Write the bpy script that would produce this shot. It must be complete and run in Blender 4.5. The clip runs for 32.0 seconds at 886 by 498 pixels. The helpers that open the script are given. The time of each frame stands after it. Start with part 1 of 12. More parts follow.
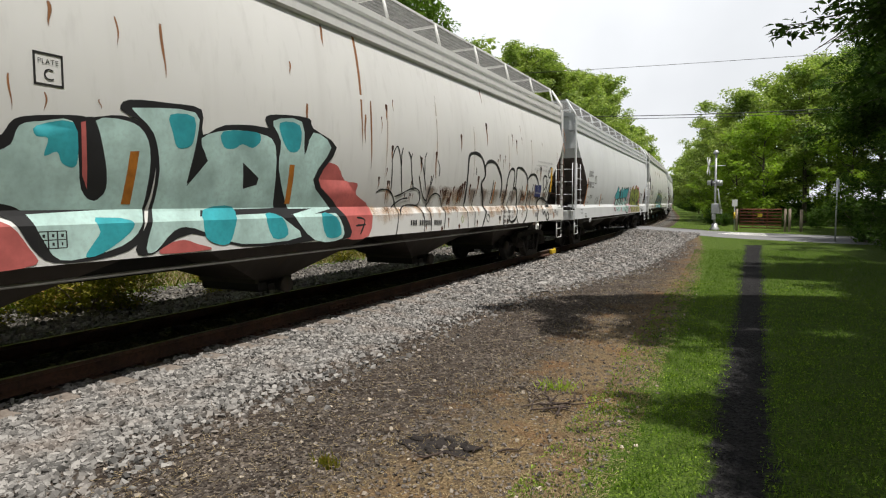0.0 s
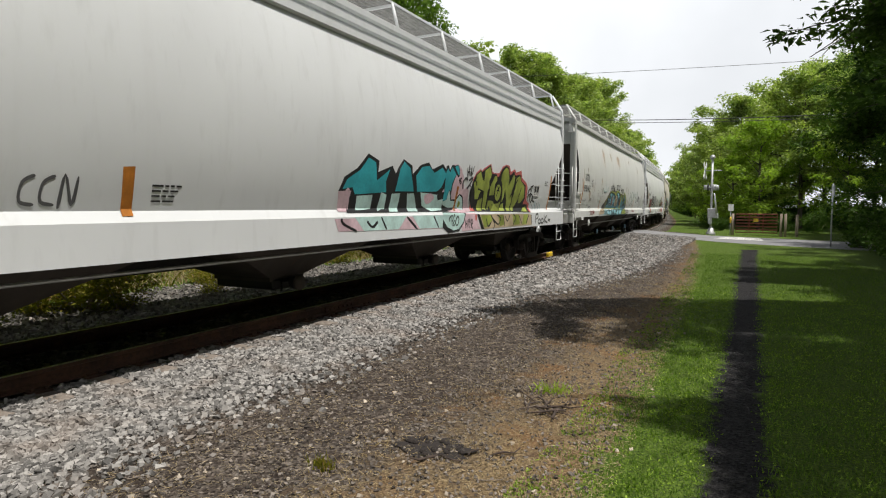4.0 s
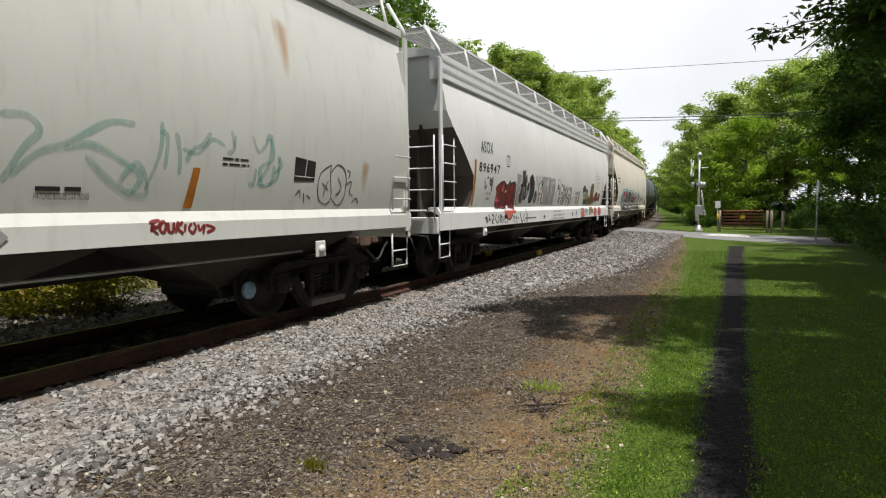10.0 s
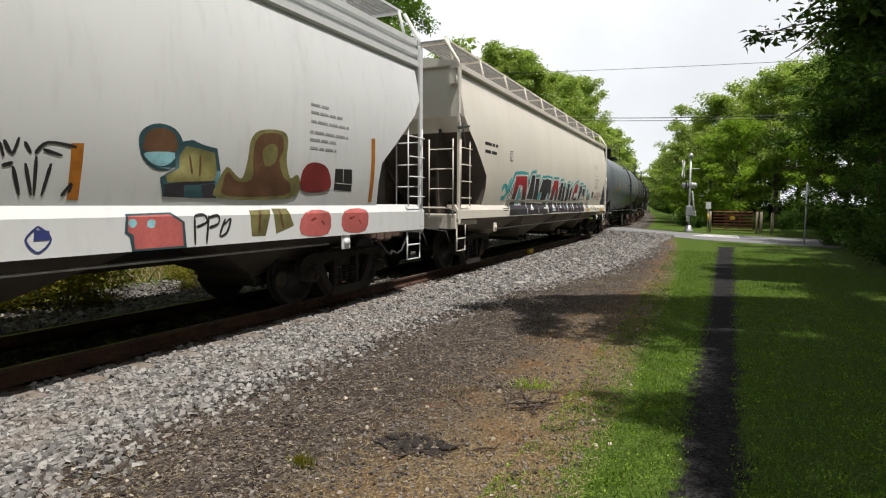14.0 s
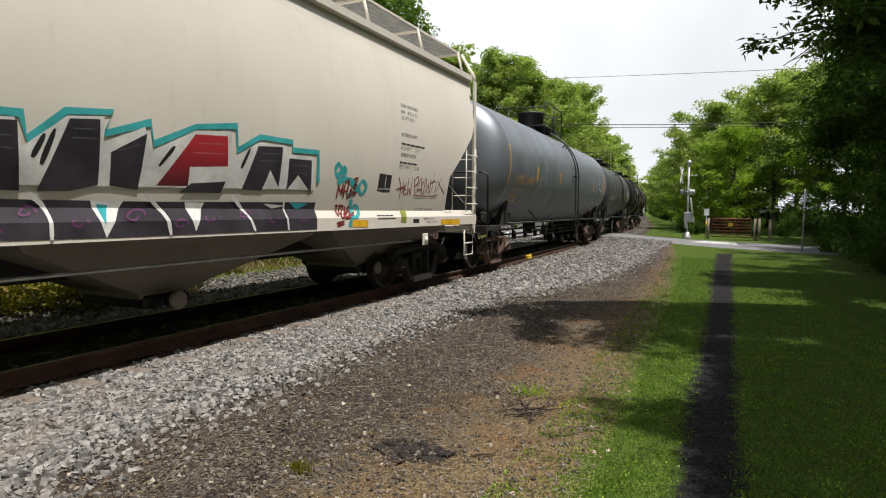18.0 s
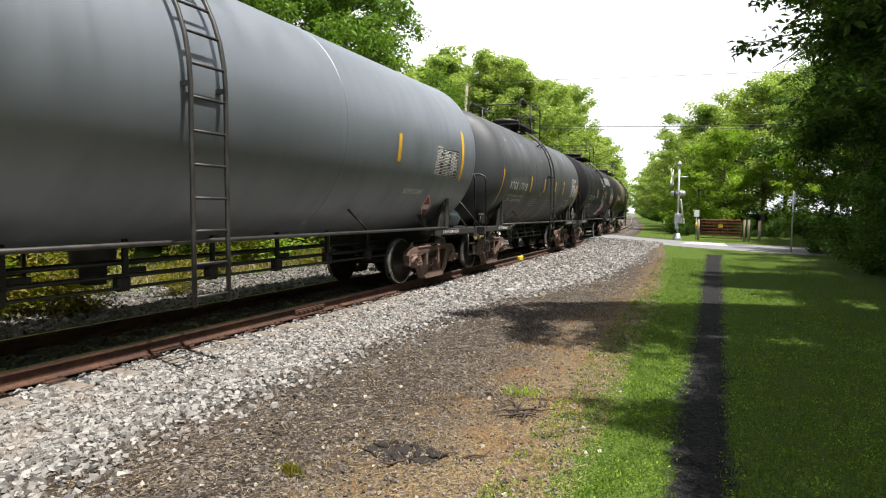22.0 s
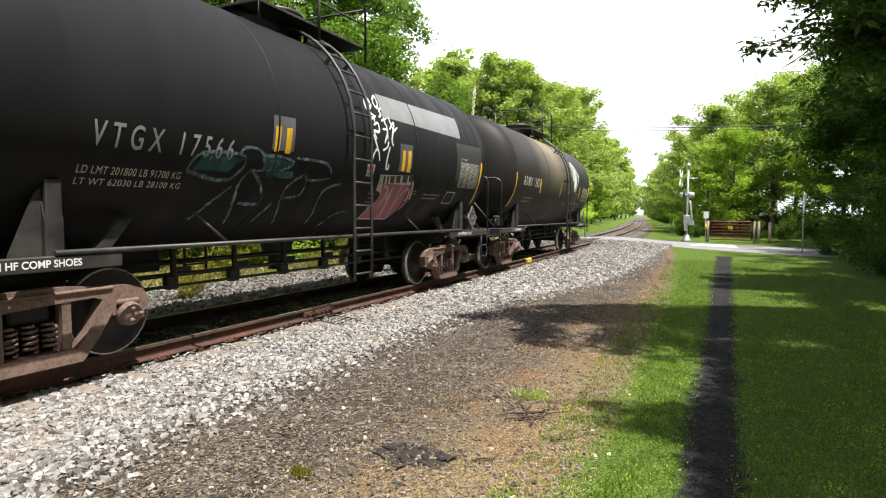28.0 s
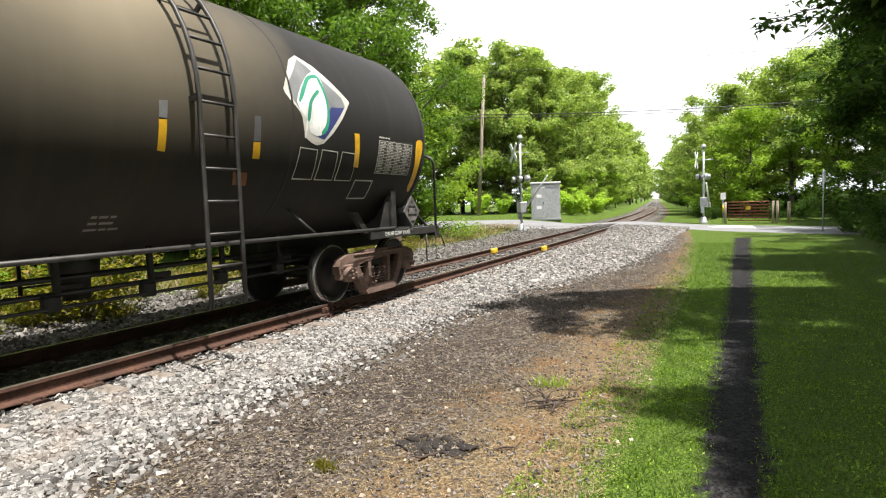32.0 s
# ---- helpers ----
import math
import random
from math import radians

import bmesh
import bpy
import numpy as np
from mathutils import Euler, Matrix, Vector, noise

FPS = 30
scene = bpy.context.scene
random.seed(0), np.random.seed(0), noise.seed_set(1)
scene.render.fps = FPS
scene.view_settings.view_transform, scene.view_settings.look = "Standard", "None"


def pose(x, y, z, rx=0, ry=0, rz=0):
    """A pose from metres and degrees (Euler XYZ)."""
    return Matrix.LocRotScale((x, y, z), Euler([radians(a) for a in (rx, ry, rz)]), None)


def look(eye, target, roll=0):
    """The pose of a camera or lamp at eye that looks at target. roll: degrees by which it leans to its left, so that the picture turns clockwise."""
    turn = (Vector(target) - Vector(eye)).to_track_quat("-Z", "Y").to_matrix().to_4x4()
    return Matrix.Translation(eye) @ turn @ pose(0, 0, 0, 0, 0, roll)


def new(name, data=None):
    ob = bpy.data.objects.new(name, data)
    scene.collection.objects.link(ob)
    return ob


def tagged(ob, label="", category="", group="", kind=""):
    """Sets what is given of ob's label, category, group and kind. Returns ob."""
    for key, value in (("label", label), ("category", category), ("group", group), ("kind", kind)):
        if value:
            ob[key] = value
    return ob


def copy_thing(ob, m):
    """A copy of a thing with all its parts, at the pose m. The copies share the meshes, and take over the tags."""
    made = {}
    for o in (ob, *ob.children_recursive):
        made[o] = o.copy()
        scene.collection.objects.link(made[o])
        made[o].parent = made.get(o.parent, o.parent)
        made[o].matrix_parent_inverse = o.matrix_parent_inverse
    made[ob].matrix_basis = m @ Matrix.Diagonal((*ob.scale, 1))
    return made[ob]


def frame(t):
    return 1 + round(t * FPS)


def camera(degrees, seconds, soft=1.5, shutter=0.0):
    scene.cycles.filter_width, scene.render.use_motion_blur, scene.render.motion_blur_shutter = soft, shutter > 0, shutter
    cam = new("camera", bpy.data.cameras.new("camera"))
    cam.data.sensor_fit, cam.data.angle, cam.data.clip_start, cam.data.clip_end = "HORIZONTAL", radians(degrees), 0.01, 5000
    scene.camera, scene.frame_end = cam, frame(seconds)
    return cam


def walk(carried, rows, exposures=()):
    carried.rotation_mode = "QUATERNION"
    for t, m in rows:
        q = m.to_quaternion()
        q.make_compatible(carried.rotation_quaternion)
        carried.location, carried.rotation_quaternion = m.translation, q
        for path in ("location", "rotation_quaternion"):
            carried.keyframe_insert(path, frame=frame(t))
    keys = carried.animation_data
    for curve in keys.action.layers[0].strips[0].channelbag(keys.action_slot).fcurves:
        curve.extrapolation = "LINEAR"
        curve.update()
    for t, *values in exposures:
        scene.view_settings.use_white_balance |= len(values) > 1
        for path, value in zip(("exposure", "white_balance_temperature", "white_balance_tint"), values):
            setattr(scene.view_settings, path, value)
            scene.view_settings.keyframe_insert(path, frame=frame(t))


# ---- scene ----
RAIL = 0.25          # height of the rail heads over the path
EYE = 1.742          # height of the camera over the path
cam = camera(74.0, 32.0, soft=1.15)
LOOKS = [
    (0.0, 85.76, 0.55, 20.88), (0.5, 85.75, 0.79, 21.01), (1.0, 85.68, 0.23, 20.71),
    (1.5, 85.77, 0.17, 20.76), (2.0, 85.82, 0.07, 20.90), (2.5, 85.81, 0.03, 20.88),
    (3.0, 85.83, -0.03, 20.82), (3.5, 86.03, -0.00, 20.69), (5.5, 85.63, 0.28, 20.47),
    (6.0, 85.63, 0.45, 20.34), (6.5, 85.81, 0.67, 19.95), (7.0, 85.75, 0.57, 19.93),
    (7.5, 85.60, 0.60, 19.88), (8.0, 85.58, 0.61, 19.90), (8.5, 85.64, 0.60, 19.87),
    (9.0, 85.57, 0.55, 19.67), (9.5, 85.69, 0.43, 19.63), (10.0, 85.88, 0.50, 19.55),
    (10.5, 86.01, 0.39, 19.35), (11.0, 86.12, 0.49, 19.19), (11.5, 85.83, 0.53, 19.04),
    (12.0, 85.55, 0.63, 19.00), (12.5, 85.48, 0.31, 19.23), (13.0, 85.53, -0.14, 19.04),
    (13.5, 85.60, -0.07, 18.92), (14.0, 85.64, -0.19, 18.79), (14.5, 85.85, -0.27, 18.63),
    (16.5, 86.13, -0.51, 18.63), (17.0, 86.17, -0.52, 18.64), (17.5, 86.15, -0.47, 18.55),
    (18.0, 86.18, -0.43, 18.66), (18.5, 86.28, -0.43, 18.61), (19.0, 85.84, -0.25, 18.83),
    (19.5, 85.62, -0.39, 18.80), (20.0, 85.81, -0.18, 18.63), (20.5, 86.31, -0.52, 18.64),
    (21.0, 86.30, -0.65, 17.99), (21.5, 86.26, -0.32, 18.07), (22.0, 86.31, -0.44, 17.86),
    (22.5, 86.60, -0.41, 17.87), (23.0, 86.58, -0.26, 17.84), (23.5, 86.38, -0.32, 17.82),
    (24.0, 86.25, -0.19, 17.72), (24.5, 86.09, 0.28, 17.79), (26.5, 85.68, -0.35, 18.41),
    (27.0, 85.50, -0.21, 18.22), (27.5, 86.06, -0.58, 18.44), (28.0, 86.55, -0.23, 18.63),
    (28.5, 86.09, -0.24, 18.50), (29.0, 86.20, -0.56, 18.41), (29.5, 86.01, -0.88, 18.90),
    (30.0, 86.04, 0.07, 18.99), (30.5, 85.95, 0.78, 19.85), (31.0, 85.80, 1.60, 20.03),
    (31.5, 85.71, 1.64, 20.00), (32.0, 85.72, 1.88, 19.95),
]
walk(cam, [(t, pose(0, 0, EYE, rx, ry, rz)) for t, rx, ry, rz in LOOKS], exposures=[(0.0, 0.05), (3.5, 0.07), (7.0, 0.12), (9.5, 0.15), (13.0, 0.1), (17.5, 0.08), (19.0, 0.15), (20.0, 0.5), (21.0, 0.72), (23.5, 0.95), (28.0, 1.1), (32.0, 1.1)])

# ---- light ----
SUN = Vector((0.36, -0.15, 1.0)).normalized()      # towards the sun
world = bpy.data.worlds.new("sky")
scene.world = world
world.use_nodes = True
wn = world.node_tree
sky = wn.nodes.new("ShaderNodeTexSky")
sky.sky_type, sky.sun_disc = "NISHITA", False
sky.sun_elevation = math.asin(SUN.z)
sky.sun_rotation = math.atan2(SUN.x, SUN.y)
sky.altitude, sky.air_density, sky.dust_density, sky.ozone_density = 100, 1.0, 4.0, 1.0
# thin bright cloud, whitest through the haze towards the horizon
tex = wn.nodes.new("ShaderNodeTexCoord")
noi = wn.nodes.new("ShaderNodeTexNoise")
noi.inputs["Scale"].default_value, noi.inputs["Detail"].default_value = 2.0, 5.0
wn.links.new(tex.outputs["Generated"], noi.inputs["Vector"])
cover = wn.nodes.new("ShaderNodeMapRange")
for key, value in (("From Min", 0.36), ("From Max", 0.62), ("To Min", 0.80), ("To Max", 1.0)):
    cover.inputs[key].default_value = value
wn.links.new(noi.outputs["Fac"], cover.inputs["Value"])
xyz = wn.nodes.new("ShaderNodeSeparateXYZ")
wn.links.new(tex.outputs["Generated"], xyz.inputs[0])
haze = wn.nodes.new("ShaderNodeMapRange")
haze.interpolation_type = "SMOOTHSTEP"
for key, value in (("From Min", 0.32), ("From Max", 0.75), ("To Min", 1.0), ("To Max", 0.18)):
    haze.inputs[key].default_value = value
wn.links.new(xyz.outputs[2], haze.inputs["Value"])
both = wn.nodes.new("ShaderNodeMath")
both.operation = "MULTIPLY"
wn.links.new(cover.outputs[0], both.inputs[0])
wn.links.new(haze.outputs[0], both.inputs[1])
mixc = wn.nodes.new("ShaderNodeMix")
mixc.data_type = "RGBA"
mixc.inputs[7].default_value = (11.6, 11.9, 12.3, 1)
wn.links.new(both.outputs[0], mixc.inputs[0])
dim = wn.nodes.new("ShaderNodeMix")
dim.data_type, dim.blend_type = "RGBA", "MULTIPLY"
dim.inputs[0].default_value, dim.inputs[7].default_value = 1.0, (0.3, 0.3, 0.3, 1)
wn.links.new(sky.outputs["Color"], dim.inputs[6])
wn.links.new(dim.outputs[2], mixc.inputs[6])
wn.links.new(mixc.outputs[2], wn.nodes["Background"].inputs["Color"])
wn.nodes["Background"].inputs["Strength"].default_value = 0.085
sun = new("sun", bpy.data.lights.new("sun", "SUN"))
sun.data.energy, sun.data.angle, sun.data.color = 5.0, radians(0.7), (1.0, 0.955, 0.88)
sun.matrix_world = look(SUN * 60, (0, 0, 0))

# ---- materials ----
class Mat:
    """A small builder of node materials."""

    def __init__(self, name, colour=(0.5, 0.5, 0.5), rough=0.6, metal=0.0, spec=0.5):
        self.m = bpy.data.materials.new(name)
        self.m.use_nodes = True
        self.t = self.m.node_tree
        self.b = self.t.nodes["Principled BSDF"]
        self.b.inputs["Base Color"].default_value = (*colour, 1)
        self.b.inputs["Roughness"].default_value = rough
        self.b.inputs["Metallic"].default_value = metal
        self.b.inputs["Specular IOR Level"].default_value = spec
        self.last = colour

    def node(self, kind, **inputs):
        n = self.t.nodes.new(kind)
        for k, v in inputs.items():
            k = k.replace("_", " ")
            if hasattr(v, "links"):
                self.t.links.new(v, n.inputs[k])
            else:
                n.inputs[k].default_value = v
        return n

    def coord(self, stretch=(1, 1, 1), world_space=False):
        v = self.node("ShaderNodeNewGeometry").outputs["Position"] if world_space else self.node("ShaderNodeTexCoord").outputs["Object"]
        mp = self.node("ShaderNodeMapping", Vector=v)
        mp.inputs["Scale"].default_value = stretch
        return mp.outputs["Vector"]

    def noise(self, scale, detail=4.0, stretch=(1, 1, 1), world_space=False, rough=0.55):
        return self.node("ShaderNodeTexNoise", Vector=self.coord(stretch, world_space), Scale=scale, Detail=detail, Roughness=rough).outputs["Fac"]

    def rng(self, value, a, b, lo=0.0, hi=1.0):
        n = self.node("ShaderNodeMapRange", Value=value)
        for k, v in (("From Min", a), ("From Max", b), ("To Min", lo), ("To Max", hi)):
            n.inputs[k].default_value = v
        return n.outputs["Result"]

    def math(self, op, a, b=0.0):
        n = self.t.nodes.new("ShaderNodeMath")
        n.operation = op
        for i, v in enumerate((a, b)):
            if hasattr(v, "links"):
                self.t.links.new(v, n.inputs[i])
            else:
                n.inputs[i].default_value = v
        return n.outputs[0]

    def mix(self, fac, a, b, blend="MIX"):
        n = self.t.nodes.new("ShaderNodeMix")
        n.data_type, n.blend_type = "RGBA", blend
        for i, v in ((0, fac), (6, a), (7, b)):
            if hasattr(v, "links"):
                self.t.links.new(v, n.inputs[i])
            elif i:
                n.inputs[i].default_value = (*v, 1)
            else:
                n.inputs[i].default_value = v
        return n.outputs[2]

    def attr(self, name):
        n = self.t.nodes.new("ShaderNodeAttribute")
        n.attribute_name = name
        return n.outputs["Fac"]

    def rand(self, island=False):
        if island:
            return self.t.nodes.new("ShaderNodeNewGeometry").outputs["Random Per Island"]
        return self.t.nodes.new("ShaderNodeObjectInfo").outputs["Random"]

    def colour(self, out):
        self.t.links.new(out, self.b.inputs["Base Color"])
        return self

    def rough(self, out):
        self.t.links.new(out, self.b.inputs["Roughness"])
        return self

    def bump(self, height, strength=0.3, dist=0.01):
        n = self.node("ShaderNodeBump", Height=height)
        n.inputs["Strength"].default_value, n.inputs["Distance"].default_value = strength, dist
        self.t.links.new(n.outputs["Normal"], self.b.inputs["Normal"])
        return self


def plain(name, colour, rough=0.6, metal=0.0, var=0.18, scale=6.0, spec=0.5, stretch=(1, 1, 1)):
    """Paint, metal or plastic with some wear at two scales."""
    k = Mat(name, colour, rough, metal, spec)
    a = k.noise(scale, 5, stretch)
    c = tuple(x * (1 - var * 1.6) for x in colour)
    d = tuple(min(1, x * (1 + var)) for x in colour)
    col = k.mix(k.rng(a, 0.3, 0.7), c, d)
    col = k.mix(k.rng(k.noise(scale * 9, 3), 0.45, 0.75, 0, 0.35), col, tuple(x * 0.6 for x in colour))
    k.colour(col).rough(k.rng(a, 0.2, 0.8, max(0.05, rough - 0.1), min(1, rough + 0.12)))
    k.bump(k.noise(scale * 14, 3), 0.12, 0.004)
    return k.m


def car_paint(name, colour, rust=0.0, grime=0.4, rough=0.45, dirt=(0.16, 0.13, 0.10), streak=0.5, metal=0.0, spec=0.5):
    """Car paint with streaks that run down, dust and rust spots."""
    k = Mat(name, colour, rough, metal, spec)
    big = k.noise(0.55, 4)
    col = k.mix(k.rng(big, 0.3, 0.75, 0, 0.5), colour, tuple(x * 0.80 for x in colour))
    runs = k.noise(1.5, 6, (1, 1.7, 0.07))
    col = k.mix(k.rng(runs, 0.55, 0.85, 0, 0.7 * streak * grime), col, dirt)
    fine = k.noise(7.0, 4, (1, 1, 0.25))
    col = k.mix(k.rng(fine, 0.55, 0.85, 0, 0.5 * grime), col, tuple(0.6 * x for x in dirt))
    if rust:
        r1 = k.noise(1.7, 8, (1, 2.2, 0.16), rough=0.7)
        spots = k.rng(r1, 0.70 - 0.13 * rust, 0.80 - 0.1 * rust, 0, 0.9)
        col = k.mix(spots, col, (0.20, 0.075, 0.03))
    k.colour(col).rough(k.rng(runs, 0.3, 0.8, rough - 0.08, rough + 0.25))
    k.bump(k.noise(0.9, 3), 0.25, 0.02)
    return k.m


def rusty(name, a=(0.11, 0.055, 0.035), b=(0.24, 0.11, 0.06), rough=0.8, metal=0.25):
    k = Mat(name, a, rough, metal)
    col = k.mix(k.rng(k.noise(3.0, 6), 0.3, 0.7), a, b)
    col = k.mix(k.rng(k.noise(28.0, 4), 0.45, 0.7, 0, 0.6), col, tuple(x * 0.4 for x in a))
    k.colour(col).bump(k.noise(60, 4), 0.3, 0.004)
    return k.m


def foliage(name, dark, light, trans=0.45, dry=0.0, rough=0.5):
    k = Mat(name, dark, rough + 0.1, 0.0, 0.15)
    r = k.rand(True)
    col = k.mix(k.rng(r, 0.1, 0.95), dark, light)
    patch = k.noise(0.7, 3, world_space=True)
    col = k.mix(k.rng(patch, 0.35, 0.65, 0, 0.55), col, tuple(0.5 * (x + y) * f for x, y, f in zip(dark, light, (1.25, 1.12, 0.7))))
    if dry:
        col = k.mix(k.rng(r, 1 - dry - 0.02, 1 - dry + 0.02), col, (0.30, 0.20, 0.06))
    k.colour(col)
    tr = k.node("ShaderNodeBsdfTranslucent", Color=k.mix(0.75, col, (0.55, 0.9, 0.10), "MULTIPLY"))
    tr2 = k.mix(1.0, col, (1.25, 1.5, 0.5), "MULTIPLY")
    k.t.links.new(tr2, tr.inputs["Color"])
    ms = k.t.nodes.new("ShaderNodeMixShader")
    ms.inputs[0].default_value = trans
    k.t.links.new(k.b.outputs[0], ms.inputs[1])
    k.t.links.new(tr.outputs[0], ms.inputs[2])
    k.t.links.new(ms.outputs[0], k.t.nodes["Material Output"].inputs["Surface"])
    return k.m


def bark(name, a, b):
    k = Mat(name, a, 0.9)
    n = k.noise(5.0, 6, (3, 3, 0.5))
    k.colour(k.mix(k.rng(n, 0.3, 0.7), a, b)).bump(n, 0.7, 0.03)
    return k.m


def ground_material():
    """Loam with gravel, dry turf, green turf, cinder path and stone, by zone."""
    k = Mat("ground_soil", (0.1, 0.09, 0.08), 0.95, 0, 0.2)
    w = True
    n1, n2, n3 = k.noise(1.3, 6, world_space=w), k.noise(9, 6, world_space=w), k.noise(45, 4, world_space=w)
    vor = k.node("ShaderNodeTexVoronoi", Vector=k.coord(world_space=w), Scale=38.0)
    peb = vor.outputs["Color"]
    sep = k.node("ShaderNodeSeparateColor", Color=peb).outputs[0]
    grav = k.mix(k.rng(sep, 0.1, 0.95), (0.024, 0.018, 0.015), (0.225, 0.190, 0.160))
    grav = k.mix(k.rng(n2, 0.42, 0.62, 0, 0.75), grav, (0.060, 0.046, 0.038))
    grav = k.mix(k.rng(n1, 0.40, 0.62, 0, 0.55), grav, (0.042, 0.030, 0.023))
    dry = k.mix(k.rng(n3, 0.3, 0.7), (0.110, 0.074, 0.040), (0.35, 0.258, 0.145))
    dry = k.mix(k.rng(n2, 0.48, 0.7, 0, 0.8), dry, (0.075, 0.052, 0.038))
    dry = k.mix(k.rng(n1, 0.48, 0.64, 0, 0.55), dry, (0.21, 0.100, 0.040))
    green = k.mix(k.rng(n3, 0.3, 0.7), (0.028, 0.060, 0.009), (0.145, 0.220, 0.028))
    path = k.mix(k.rng(sep, 0.0, 1.0), (0.010, 0.010, 0.011), (0.042, 0.040, 0.041))
    stone = k.mix(k.rng(sep, 0.0, 1.0), (0.040, 0.037, 0.034), (0.22, 0.208, 0.194))
    wob = k.math("MULTIPLY", k.math("SUBTRACT", k.math("ADD", k.math("MULTIPLY", n2, 0.6), k.math("MULTIPLY", n1, 0.6)), 0.6), 2.3)

    def zone(name, soft=0.12):
        return k.rng(k.math("ADD", k.attr(name), wob), 0.5 - soft, 0.5 + soft)
    col = grav
    col = k.mix(zone("dry", 0.30), col, dry)
    col = k.mix(zone("green", 0.16), col, green)
    col = k.mix(zone("path", 0.20), col, path)
    col = k.mix(zone("stone", 0.10), col, stone)
    k.colour(col)
    h = k.math("ADD", k.math("MULTIPLY", vor.outputs["Distance"], 0.9), k.math("MULTIPLY", n3, 0.8))
    k.bump(h, 1.0, 0.045)
    return k.m


def stone_material(name="ballast_stone", dark=(0.075, 0.072, 0.069), light=(0.350, 0.335, 0.320)):
    k = Mat(name, (0.4, 0.4, 0.4), 0.85, 0, 0.3)
    r = k.rand(True)
    col = k.mix(k.rng(r, 0.0, 1.0), dark, light)
    col = k.mix(k.rng(k.noise(2.0, 4, world_space=True), 0.5, 0.75, 0, 0.45), col, (0.26, 0.20, 0.16))
    k.colour(col).bump(k.noise(90, 3), 0.4, 0.004)
    return k.m


def asphalt():
    k = Mat("asphalt_grey", (0.2, 0.2, 0.21), 0.85)
    n = k.noise(0.7, 5, world_space=True)
    f = k.noise(70, 3, world_space=True)
    c = k.mix(k.rng(n, 0.3, 0.7), (0.17, 0.17, 0.18), (0.25, 0.25, 0.262))
    k.colour(k.mix(k.rng(f, 0.4, 0.7, 0, 0.5), c, (0.12, 0.12, 0.125))).bump(f, 0.4, 0.006)
    return k.m


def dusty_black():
    """Black tank paint under a broad veil of beige road dust, its strength rising with height."""
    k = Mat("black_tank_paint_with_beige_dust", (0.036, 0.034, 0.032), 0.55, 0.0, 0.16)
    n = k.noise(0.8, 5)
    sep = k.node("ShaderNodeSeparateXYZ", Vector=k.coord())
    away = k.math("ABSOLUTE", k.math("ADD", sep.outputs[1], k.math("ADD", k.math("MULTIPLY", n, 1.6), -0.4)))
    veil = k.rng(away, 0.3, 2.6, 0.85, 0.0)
    # the veil is weak low on the tank and full near its top
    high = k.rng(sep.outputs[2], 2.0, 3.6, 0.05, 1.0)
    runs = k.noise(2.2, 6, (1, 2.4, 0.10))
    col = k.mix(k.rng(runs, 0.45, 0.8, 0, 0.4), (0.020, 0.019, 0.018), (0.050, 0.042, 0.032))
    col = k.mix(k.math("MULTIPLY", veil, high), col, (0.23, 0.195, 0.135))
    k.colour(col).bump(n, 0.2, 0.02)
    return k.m


